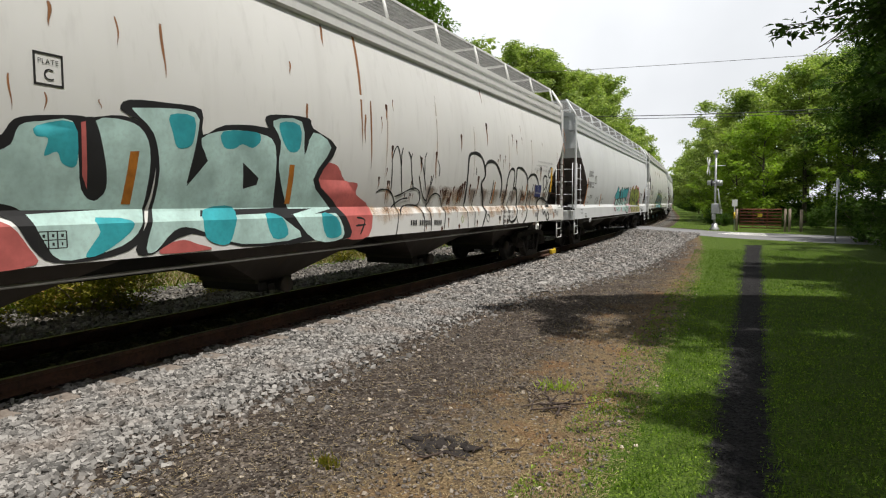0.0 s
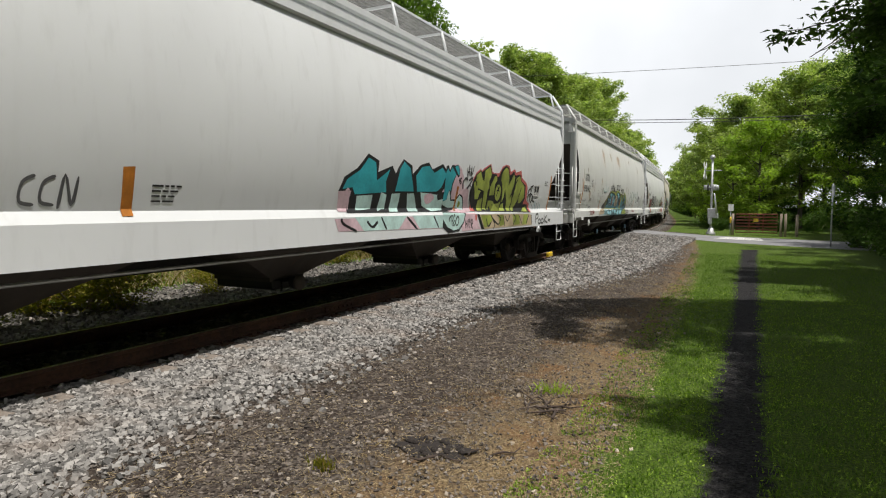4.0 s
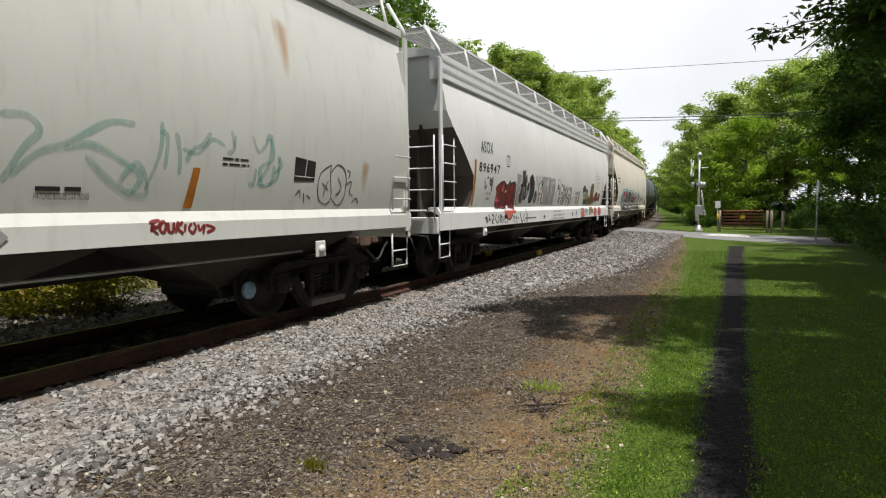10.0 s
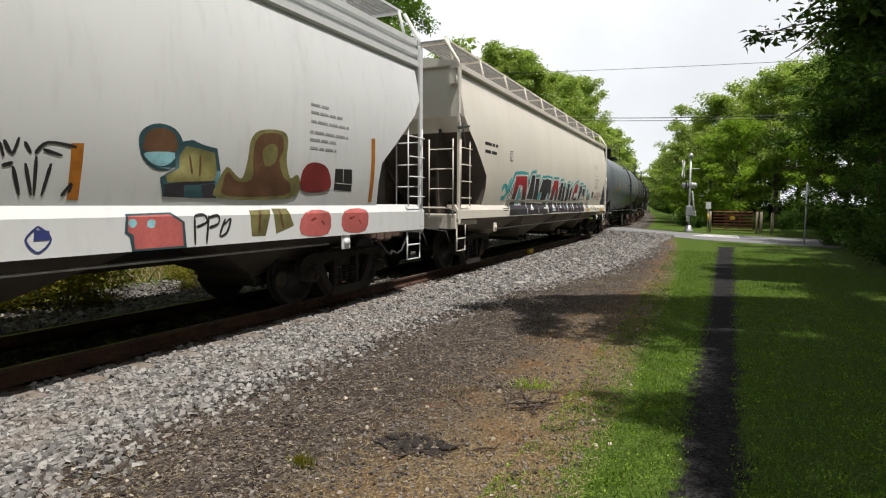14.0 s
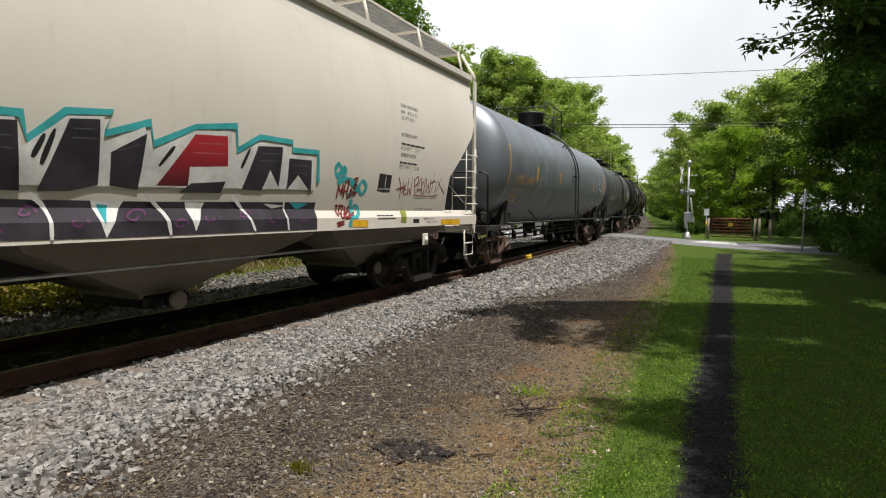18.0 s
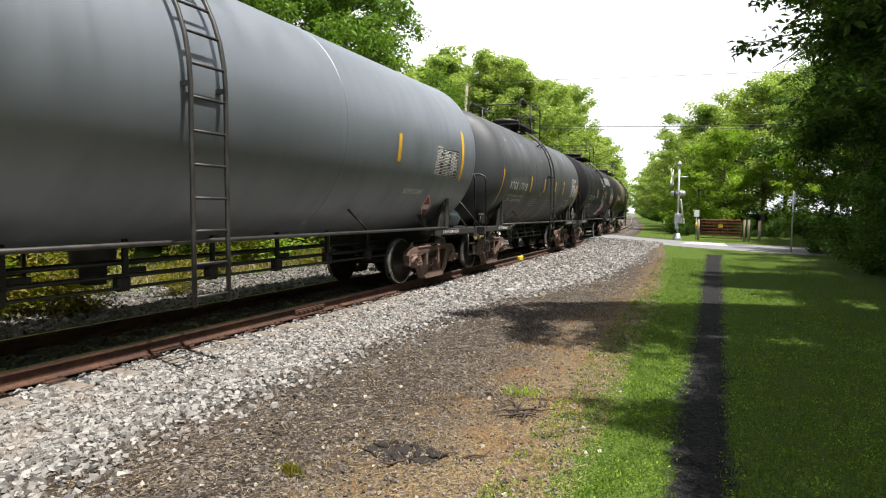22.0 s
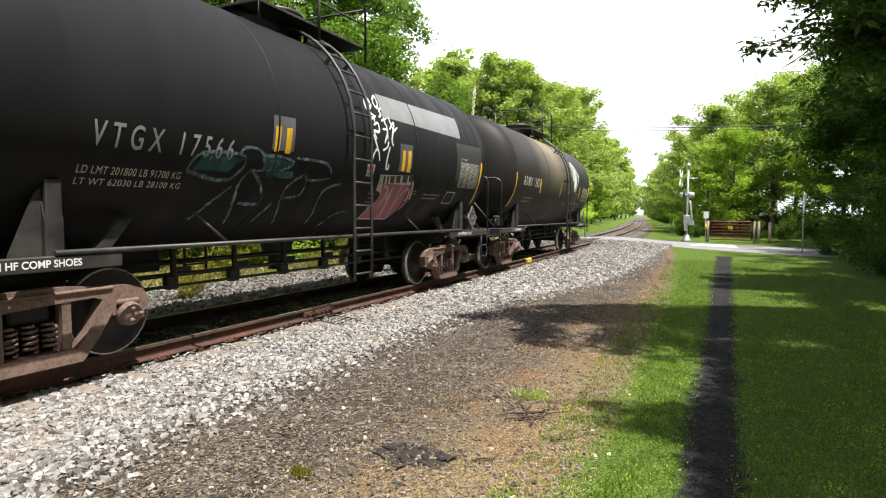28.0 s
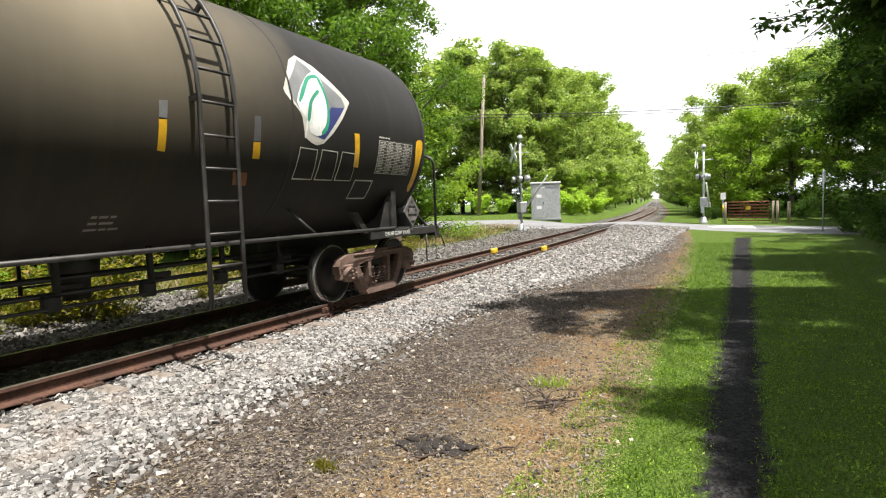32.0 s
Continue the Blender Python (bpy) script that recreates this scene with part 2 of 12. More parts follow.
M = dict(
    ground=ground_material(), stone=stone_material(), asphalt=asphalt(),
    rail_side=rusty("rusty_rail", (0.040, 0.020, 0.014), (0.105, 0.047, 0.028), 0.85, 0.1),
    rail_head=plain("worn_rail_head", (0.42, 0.38, 0.35), 0.38, 0.85, 0.25, 8, stretch=(1, 0.2, 1)),
    tie=bark("weathered_tie", (0.11, 0.088, 0.072), (0.25, 0.215, 0.185)),
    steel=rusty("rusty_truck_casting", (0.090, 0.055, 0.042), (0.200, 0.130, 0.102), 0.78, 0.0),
    outer_stone=stone_material("dull_grey_stone", (0.045, 0.042, 0.040), (0.24, 0.225, 0.21)),
    pebble=stone_material("mixed_pebble", (0.028, 0.023, 0.020), (0.24, 0.21, 0.185)),
    trim=plain("grimy_grey_black_trim", (0.042, 0.039, 0.037), 0.5, 0.2, 0.3, 5),
    holder=plain("dull_grey_holder", (0.15, 0.14, 0.135), 0.6, 0.2, 0.3, 8),
    # truck castings under the hoppers, the car body's shade put into the colour
    shaded_truck=rusty("shade_dark_truck_casting", (0.012, 0.009, 0.008), (0.026, 0.018, 0.014), 0.9, 0.0),
    # ballast between the rails, darkened to deepen the train's shade
    shaded_stone=plain("shade_dark_ballast_stone", (0.085, 0.078, 0.072), 0.9, 0, 0.5, 20),
    dark_steel=plain("grimy_black_steel", (0.018, 0.017, 0.016), 0.6, 0.3, 0.3, 5),
    wheel=plain("grimy_wheel_steel", (0.026, 0.023, 0.021), 0.6, 0.3, 0.3, 7),
    tread=plain("polished_wheel_tread", (0.45, 0.43, 0.41), 0.3, 0.95, 0.15, 7),
    yellow=plain("yellow_paint", (0.72, 0.50, 0.03), 0.5, 0, 0.2),
    orange=plain("orange_reflective_stripe", (0.46, 0.165, 0.02), 0.5, 0, 0.25),
    amber=plain("amber_reflective_stripe", (0.75, 0.42, 0.02), 0.45, 0, 0.2),
    white=plain("white_paint", (0.80, 0.80, 0.79), 0.5, 0, 0.1),
    black=plain("black_paint", (0.018, 0.018, 0.019), 0.5, 0, 0.3),
    galv=plain("galvanised_steel", (0.46, 0.47, 0.48), 0.5, 0.6, 0.15, 9),
    wood_pole=bark("weathered_pole", (0.20, 0.155, 0.12), (0.36, 0.30, 0.24)),
    bark=bark("tree_bark", (0.055, 0.045, 0.035), (0.13, 0.11, 0.09)),
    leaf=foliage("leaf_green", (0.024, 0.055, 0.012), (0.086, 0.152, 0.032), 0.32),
    # leaves of the far trees, paled to put distance haze into their colour
    leaf_far=foliage("leaf_hazy_pale_green", (0.125, 0.185, 0.070), (0.420, 0.490, 0.200), 0.42),
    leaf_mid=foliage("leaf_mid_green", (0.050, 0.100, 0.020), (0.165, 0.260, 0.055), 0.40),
    leaf_bright=foliage("leaf_fresh_green", (0.120, 0.195, 0.035), (0.32, 0.43, 0.085), 0.48),
    leaf_weed=foliage("weed_leaf", (0.070, 0.09, 0.015), (0.26, 0.23, 0.032), 0.4, 0.1),
    grass=foliage("grass_blade", (0.036, 0.090, 0.013), (0.185, 0.300, 0.043), 0.3),
    leaf_reed=foliage("reed_green", (0.22, 0.32, 0.06), (0.50, 0.62, 0.17), 0.5),
    clover=foliage("clover_leaf", (0.075, 0.148, 0.018), (0.320, 0.455, 0.066), 0.25),
    straw=foliage("dry_grass_blade", (0.17, 0.128, 0.076), (0.52, 0.430, 0.290), 0.1),
    stick=bark("dark_dead_stick", (0.030, 0.020, 0.016), (0.085, 0.060, 0.048)),
    twig=bark("dead_twig", (0.13, 0.10, 0.075), (0.30, 0.25, 0.20)),
    soil=plain("dark_soil", (0.020, 0.015, 0.013), 0.95, 0, 0.3, 20),
    gate_red=plain("faded_red_gate_paint", (0.27, 0.085, 0.05), 0.6, 0, 0.25),
    mesh_grey=plain("grating_grey", (0.34, 0.34, 0.33), 0.6, 0.3),
    chip=plain("dead_leaf_scrap", (0.42, 0.36, 0.29), 0.85, 0, 0.4, 12),
    wire=plain("cable_black", (0.05, 0.05, 0.05), 0.6),
    red_lens=plain("dark_red_lens", (0.16, 0.012, 0.010), 0.2),
)

# ---- geometry helpers ----
class Geo:
    """Collects vertices and faces of one part."""

    def __init__(self):
        self.v, self.f, self.s = [], [], []

    def add(self, verts, faces, smooth=False):
        n = len(self.v)
        self.v += [tuple(p) for p in verts]
        self.f += [tuple(i + n for i in q) for q in faces]
        self.s += [smooth] * len(faces)
        return self

    def box(self, c, size, b=0.0, m=None):
        """A box about c; b chamfers its edges."""
        hx, hy, hz = (s / 2 for s in size)
        if b <= 0:
            vs = [(x, y, z) for x in (-hx, hx) for y in (-hy, hy) for z in (-hz, hz)]
            fs = [(0, 1, 3, 2), (4, 6, 7, 5), (0, 4, 5, 1), (2, 3, 7, 6), (0, 2, 6, 4), (1, 5, 7, 3)]
        else:
            b = min(b, hx * 0.9, hy * 0.9, hz * 0.9)
            vs, idx = [], {}
            for x in (-1, 1):
                for y in (-1, 1):
                    for z in (-1, 1):
                        for a in range(3):
                            p = [x * (hx - b), y * (hy - b), z * (hz - b)]
                            p[a] = (x, y, z)[a] * (hx, hy, hz)[a]
                            idx[x, y, z, a] = len(vs)
                            vs.append(tuple(p))
            fs = []
            cyc = ((-1, -1), (1, -1), (1, 1), (-1, 1))
            for a in range(3):
                for s in (-1, 1):
                    q = []
                    for u, w in cyc:
                        k = [0, 0, 0]
                        k[a], k[(a + 1) % 3], k[(a + 2) % 3] = s, u, w
                        q.append(idx[(*k, a)])
                    fs.append(tuple(q if s > 0 else q[::-1]))
            for a in range(3):
                a1, a2 = (a + 1) % 3, (a + 2) % 3
                for u in (-1, 1):
                    for w in (-1, 1):
                        k0, k1 = [0, 0, 0], [0, 0, 0]
                        k0[a], k0[a1], k0[a2] = -1, u, w
                        k1[a], k1[a1], k1[a2] = 1, u, w
                        q = (idx[(*k0, a1)], idx[(*k1, a1)], idx[(*k1, a2)], idx[(*k0, a2)])
                        fs.append(q if u * w < 0 else q[::-1])
            for x in (-1, 1):
                for y in (-1, 1):
                    for z in (-1, 1):
                        q = tuple(idx[x, y, z, a] for a in range(3))
                        fs.append(q if x * y * z > 0 else q[::-1])
        m = (Matrix.Translation(c) @ m) if m is not None else Matrix.Translation(c)
        return self.add([m @ Vector(p) for p in vs], fs)

    def tube(self, pts, r, n=8, cap=True, closed=False):
        """A round bar through the points; r may be a list."""
        pts = [Vector(p) for p in pts]
        rs = r if isinstance(r, (list, tuple)) else [r] * len(pts)
        vs, fs = [], []
        k = len(pts)
        for i, p in enumerate(pts):
            a = pts[(i - 1) % k] if closed or i else p
            c = pts[(i + 1) % k] if closed or i < k - 1 else p
            d = (c - a).normalized()
            side = d.cross(Vector((0, 0, 1)))
            if side.length < 0.05:
                side = d.cross(Vector((0, 1, 0)))
            side.normalize()
            up = side.cross(d)
            for j in range(n):
                t = 2 * math.pi * j / n
                vs.append(p + (side * math.cos(t) + up * math.sin(t)) * rs[i])
        for i in range(k if closed else k - 1):
            for j in range(n):
                a, b2 = i * n + j, i * n + (j + 1) % n
                c, d2 = ((i + 1) % k) * n + (j + 1) % n, ((i + 1) % k) * n + j
                fs.append((a, b2, c, d2))
        self.add(vs, fs, True)
        if cap and not closed:
            base = len(self.v) - k * n
            self.f += [tuple(base + j for j in range(n))[::-1], tuple(base + (k - 1) * n + j for j in range(n))]
            self.s += [False, False]
        return self

    def lathe(self, prof, axis="x", n=28, m=None):
        """Turns (along, radius) pairs about an axis."""
        vs, fs = [], []
        for a, r in prof:
            for j in range(n):
                t = 2 * math.pi * j / n
                c, s = r * math.cos(t), r * math.sin(t)
                vs.append({"x": (a, c, s), "y": (s, a, c), "z": (c, s, a)}[axis])
        for i in range(len(prof) - 1):
            for j in range(n):
                fs.append((i * n + j, i * n + (j + 1) % n, (i + 1) * n + (j + 1) % n, (i + 1) * n + j))
        if m is not None:
            vs = [m @ Vector(p) for p in vs]
        return self.add(vs, fs, True)

    def prism(self, poly, lo, hi, axis="y"):
        """A polygon, pushed along an axis from lo to hi. poly is (x, z) for y, (y, z) for x, (x, y) for z."""
        put = {"y": lambda p, a: (p[0], a, p[1]), "x": lambda p, a: (a, p[0], p[1]), "z": lambda p, a: (p[0], p[1], a)}[axis]
        n = len(poly)
        vs = [put(p, lo) for p in poly] + [put(p, hi) for p in poly]
        fs = [(i, (i + 1) % n, n + (i + 1) % n, n + i) for i in range(n)] + [tuple(range(n))[::-1], tuple(range(n, 2 * n))]
        return self.add(vs, fs)

    def mesh(self, name):
        me = bpy.data.meshes.new(name)
        me.from_pydata(self.v, [], self.f)
        me.polygons.foreach_set("use_smooth", self.s)
        bm = bmesh.new()
        bm.from_mesh(me)
        bmesh.ops.recalc_face_normals(bm, faces=bm.faces)
        bm.to_mesh(me)
        bm.free()
        return me


RECOLOURED = {}


def part(name, g, material, parent=None, label="", m=None):
    """Links a Geo or a mesh as one object under a thing or a part."""
    me = g.mesh(name) if isinstance(g, Geo) else g
    if material is not None and not me.materials:
        me.materials.append(material)
    elif material is not None and me.materials[0] != material:
        key = (me.name, material.name)
        if key not in RECOLOURED:
            RECOLOURED[key] = me.copy()
            RECOLOURED[key].materials[0] = material
        me = RECOLOURED[key]
    ob = new(name, me)
    ob.parent = parent
    if m is not None:
        ob.matrix_basis = m
    if label:
        ob["label"] = label
    return ob


def thing(name, label, category, group="", m=None, kind=""):
    ob = tagged(new(name), label, category, group, kind)
    ob.empty_display_size = 0.2
    if m is not None:
        ob.matrix_basis = m
    return ob


def soup(name, verts, faces, material, smooth=False):
    """A mesh from arrays of vertices and of equal-sized faces."""
    me = bpy.data.meshes.new(name)
    verts, faces = np.asarray(verts, np.float32).reshape(-1, 3), np.asarray(faces, np.int32)
    n, k = faces.shape
    me.vertices.add(len(verts))
    me.vertices.foreach_set("co", verts.ravel())
    me.loops.add(n * k)
    me.loops.foreach_set("vertex_index", faces.ravel())
    me.polygons.add(n)
    me.polygons.foreach_set("loop_start", np.arange(0, n * k, k, dtype=np.int32))
    me.polygons.foreach_set("use_smooth", np.full(n, smooth))
    me.update(calc_edges=True)
    me.materials.append(material)
    return me


# ---- the line of the track ----
TX, TY, TK = -0.911, 89.55, 0.001409     # far straight, start of the bend, its curvature
BACK = -25.0                             # the bend ends here


def track(s):
    """Place and heading of the centre line at the distance s."""
    if s < BACK:
        x, y, h = track(BACK)
        return x + (BACK - s) * -math.sin(h), y - (BACK - s) * math.cos(h), h
    u = max(TY - s, 0.0)
    return TX - TK * u * u / 2, s + TK * TK * u ** 3 / 6, TK * u


def track_x(y):
    u = np.maximum(TY - y, 0)
    x = TX - TK * u * u / 2
    ub = TY - BACK
    return np.where(np.asarray(y) < BACK, TX - TK * ub * ub / 2 - TK * ub * (BACK - np.asarray(y)), x)


def on_track(s, off=0.0, z=0.0):
    x, y, h = track(s)
    return Vector((x + off * math.cos(h), y - off * math.sin(h), z))


# ---- ground ----
def smooth_step(t):
    t = np.clip(t, 0, 1)
    return t * t * (3 - 2 * t)


def ground_z(x, y):
    """Height of the ground."""
    x, y = np.asarray(x, float), np.asarray(y, float)
    d = x - track_x(y)
    z = 0.045 * (1 - smooth_step((np.abs(d) - 1.35) / 1.1))
    z = z + 0.75 * smooth_step((-3.0 - x) / 7) * smooth_step((y - 27) / 20)
    z = z + 0.235 * np.exp(-((x + 1.6) / 3.0) ** 2) * smooth_step((y - 30.5) / 3) * (1 - smooth_step((y - 41) / 4)) * (1 - z / 0.9)
    return z


def green_edge(y):
    return np.interp(y, [0, 3.4, 4.6, 7.6, 14.9, 24, 34], [-0.75, -0.52, -0.35, -0.09, 0.58, 1.24, 1.6])


def stone_edge(y):
    """How far the clean crushed stone reaches from the middle of the track."""
    return np.interp(y, [0, 2.6, 3.4, 5.5, 8, 10.5, 13, 15.5, 22, 28, 33], [2.65, 2.45, 2.35, 2.35, 2.35, 2.45, 3.05, 3.8, 4.15, 4.2, 4.6])


def path_mid(y):
    return 0.40 + 0.124 * (np.asarray(y, float) - 3.6)


def path_half(y):
    return 0.20 + 0.004 * np.maximum(np.asarray(y, float) - 3.6, 0)


def spread(a, b, step):
    return np.arange(a, b, step)


def build_ground():
    far = np.array([30, 45, 65, 95, 140, 210, 320, 500, 800, 1300])
    xs = np.concatenate([-far[::-1], spread(-29, -9, 0.6), spread(-9, 4, 0.12), spread(4, 15, 0.4), spread(15, 29, 1.5), far])
    ys = np.concatenate([-far[::-1], spread(-29, 1, 1.0), spread(1, 14, 0.12), spread(14, 48, 0.3), spread(48, 120, 2.0), [125, 150, 190, 250, 340, 480, 700, 1000, 1500]])
    X, Y = np.meshgrid(xs, ys)
    rs = np.random.RandomState(3)
    near = (np.abs(X) < 12) & (Y > 0) & (Y < 34)
    Z = ground_z(X, Y) + np.where(near, rs.normal(0, 0.005, X.shape), 0)
    hole = np.exp(-(((X + 1.53) / 0.22) ** 2 + ((Y - 3.87) / 0.10) ** 2))
    Z = Z - 0.045 * hole
    nx, ny = len(xs), len(ys)
    i = np.arange(nx * ny).reshape(ny, nx)
    faces = np.stack([i[:-1, :-1], i[:-1, 1:], i[1:, 1:], i[1:, :-1]], -1).reshape(-1, 4)
    me = soup("ground", np.stack([X, Y, Z], -1), faces, M["ground"], True)
    d = X - track_x(Y)
    ge = green_edge(Y)
    edge = stone_edge(Y)
    edge = np.where(Y > 41, 1.9, edge)
    stone = np.where(d > 0, 0.5 + (edge - d) * 1.3, 0.5 + (d + np.where(Y > 41, 2.2, 4.6)) * 1.5)
    green = np.where(d > 0, 0.5 + (X - ge) * 2.2, 0.5 + (-3.9 - d) * 0.6)
    green = np.maximum(green, np.where((Y > 41) & (np.abs(d) > 2.4), 1.2, -1))
    dry = 0.5 + (X - (ge - np.interp(Y, [3, 5, 8, 14, 22], [1.25, 1.0, 0.8, 0.45, 0.3]))) * 0.75
    dry = np.where(d < -3.2, 0.7, dry)
    path = 0.5 + (path_half(Y) - np.abs(X - path_mid(Y))) * 3.6
    path = np.where((Y < 27) & (Y > -30), path, -1)
    path = np.maximum(path, 0.5 + (hole - 0.45) * 2)
    for name, a in (("stone", stone), ("green", green), ("dry", dry), ("path", path)):
        at = me.attributes.new(name, "FLOAT", "POINT")
        at.data.foreach_set("value", np.clip(a, -1, 2).astype(np.float32).ravel())
    ob = new("ground", me)
    return tagged(ob, "gravelly ground with dry grass, lawn and cinder footpath", "ground", kind="structure")


def build_road():
    """The road over the crossing, a ribbon that follows the ground."""
    mid = [(-60, 36.5), (-30, 37.2), (-12, 37.4), (-5, 37.6), (-1.5, 37.6), (1.5, 36.6), (4.5, 34.4), (7.5, 31.6), (12, 28.0), (22, 22.0), (45, 12.0)]
    g = Geo()
    pts = []
    for (x0, y0), (x1, y1) in zip(mid, mid[1:]):
        n = max(2, int(math.hypot(x1 - x0, y1 - y0) / 1.0))
        pts += [(x0 + (x1 - x0) * k / n, y0 + (y1 - y0) * k / n) for k in range(n)]
    pts = np.array(pts)
    for _ in range(6):
        pts[1:-1] = (pts[:-2] + pts[1:-1] * 2 + pts[2:]) / 4
    tang = np.gradient(pts, axis=0)
    tang /= np.linalg.norm(tang, axis=1)[:, None]
    nor = np.stack([-tang[:, 1], tang[:, 0]], 1)
    half, cols = 2.9, 9
    vs, fs = [], []
    for i, (p, n) in enumerate(zip(pts, nor)):
        for j in range(cols):
            o = -half + 2 * half * j / (cols - 1)
            q = p + n * o
            vs.append((q[0], q[1], float(ground_z(q[0], q[1])) + 0.028 - 0.02 * (j in (0, cols - 1))))
    for i in range(len(pts) - 1):
        for j in range(cols - 1):
            a = i * cols + j
            fs.append((a, a + 1, a + cols + 1, a + cols))
    g.add(vs, fs, True)
    road = part("road", g, M["asphalt"])
    tagged(road, "grey worn asphalt road over the level crossing", "road", kind="structure")
    # broad white bars, laid on the asphalt of the approach
    c = [Vector(q) for q in ((2.55, 35.0), (4.75, 33.6), (5.0, 36.6), (3.4, 37.0))]
    for i in range(5):
        g, n = Geo(), 8
        vs = []
        for a in range(n + 1):
            for b in (0.0, 0.72):
                u, v = a / n, (i + b) / 4.72
                q = (c[0] * (1 - u) + c[1] * u) * (1 - v) + (c[3] * (1 - u) + c[2] * u) * v
                vs.append((q.x, q.y, float(ground_z(q.x, q.y)) + 0.040))
        g.add(vs, [(2 * a, 2 * a + 2, 2 * a + 3, 2 * a + 1) for a in range(n)])
        tagged(part("road_marking", g, M["white"]), "worn white painted bar on the asphalt", "road marking", "white bars on the road", kind="structure")


def scatter_stones(name, label, n, area, size, seed, material, lift=0.35, kind="stuff"):
    """Angular stones joined into one mesh. area gives x, y and keeps or drops them."""
    rs = np.random.RandomState(seed)
    x, y = area(rs, n)
    n = len(x)
    base = np.array([(a, b, c) for a in (-1, 1) for b in (-1, 1) for c in (-1, 1)], float) * 0.5
    fq = np.array([(0, 1, 3, 2), (4, 6, 7, 5), (0, 4, 5, 1), (2, 3, 7, 6), (0, 2, 6, 4), (1, 5, 7, 3)])
    v = base[None] + rs.uniform(-0.27, 0.27, (n, 8, 3))
    sc = rs.uniform(size[0], size[1], (n, 1, 1)) * np.stack([rs.uniform(0.7, 1.35, n), rs.uniform(0.7, 1.2, n), rs.uniform(0.55, 0.95, n)], -1)[:, None, :]
    v = v * sc
    ang = rs.uniform(0, 6.283, (n, 3)) * np.array([0.40, 0.40, 1]) - np.array([1.25, 1.25, 0])
    ca, sa = np.cos(ang), np.sin(ang)
    vx = v.copy()
    vx[..., 1] = v[..., 1] * ca[:, None, 0] - v[..., 2] * sa[:, None, 0]
    vx[..., 2] = v[..., 1] * sa[:, None, 0] + v[..., 2] * ca[:, None, 0]
    v2 = vx.copy()
    v2[..., 0] = vx[..., 0] * ca[:, None, 2] - vx[..., 1] * sa[:, None, 2]
    v2[..., 1] = vx[..., 0] * sa[:, None, 2] + vx[..., 1] * ca[:, None, 2]
    z = ground_z(x, y) + sc[:, 0, 2] * lift * rs.uniform(0.4, 1.3, n)
    v2 += np.stack([x, y, z], -1)[:, None, :]
    faces = (np.arange(n)[:, None, None] * 8 + fq[None]).reshape(-1, 4)
    ob = new(name, soup(name, v2, faces, material))
    return tagged(ob, label, name.replace("_", " "), kind=kind)


def near_ballast(rs, n):
    y = 1.4 + 26 * rs.rand(n) ** 2.0 - 1.6 * rs.rand(n) ** 4
    edge = stone_edge(y)
    d = 0.78 + (edge - 0.78 + rs.normal(0, 0.12, n) + 0.9 * rs.rand(n) ** 6) * rs.rand(n) ** 0.9
    keep = (d > 0.8) | (rs.rand(n) < 0.6)
    # the ends of the ties stay mostly bare
    u = TY - y
    s = y - TK * TK * u ** 3 / 6 + d * TK * u
    keep &= (d > 1.26) | (np.abs((s + 6.0 + 0.265) % 0.53 - 0.265) > 0.115) | (rs.rand(n) < 0.08)
    return (track_x(y) + d)[keep], y[keep]


def middle_ballast(rs, n):
    y = 1.0 + 36 * rs.rand(n) ** 1.6
    return track_x(y) + rs.uniform(-0.62, 0.62, n), y


def outer_ballast(rs, n):
    y = 1.0 + 36 * rs.rand(n) ** 1.6
    return track_x(y) + rs.uniform(-4.9, -0.85, n), y


def far_ballast(rs, n):
    y = 11 + 24 * rs.rand(n) ** 1.1
    d = 0.85 + (stone_edge(y) - 0.75) * rs.rand(n) ** 0.85
    return track_x(y) + d, y


def gravel_area(rs, n):
    y = 2.2 + 16 * rs.rand(n) ** 2
    x0 = track_x(y) + 2.2
    x = x0 + (green_edge(y) + 0.1 - x0) * rs.rand(n)
    return x, y


def blades(name, label, n, area, height, width, seed, material, lean=0.6, flat=False):
    """Grass blades: narrow bent triangles, joined into one mesh."""
    rs = np.random.RandomState(seed)
    x, y = area(rs, n)
    n = len(x)
    a = rs.uniform(0, 6.283, n)
    h = rs.uniform(height[0], height[1], n)
    w = rs.uniform(width[0], width[1], n)
    ln = rs.uniform(0.1, lean, n) * h
    z = ground_z(x, y) - 0.004
    dx, dy = np.cos(a), np.sin(a)
    b = rs.uniform(0, 6.283, n)
    lx, ly = np.cos(b) * ln, np.sin(b) * ln
    rise = h * (0.06 if flat else 1.0)
    if flat:
        lx, ly = -dy * h, dx * h
        z = z + rs.uniform(0.006, 0.022, n)
    p0 = np.stack([x - dx * w, y - dy * w, z], -1)
    p1 = np.stack([x + dx * w, y + dy * w, z], -1)
    p2 = np.stack([x + dx * w * 0.7 + lx * 0.45, y + dy * w * 0.7 + ly * 0.45, z + rise * 0.6], -1)
    p3 = np.stack([x + lx, y + ly, z + rise], -1)
    v = np.stack([p0, p1, p2, p3], 1)
    faces = np.arange(n * 4).reshape(n, 4)
    ob = new(name, soup(name, v, faces, material))
    return tagged(ob, label, "grass", kind="stuff")


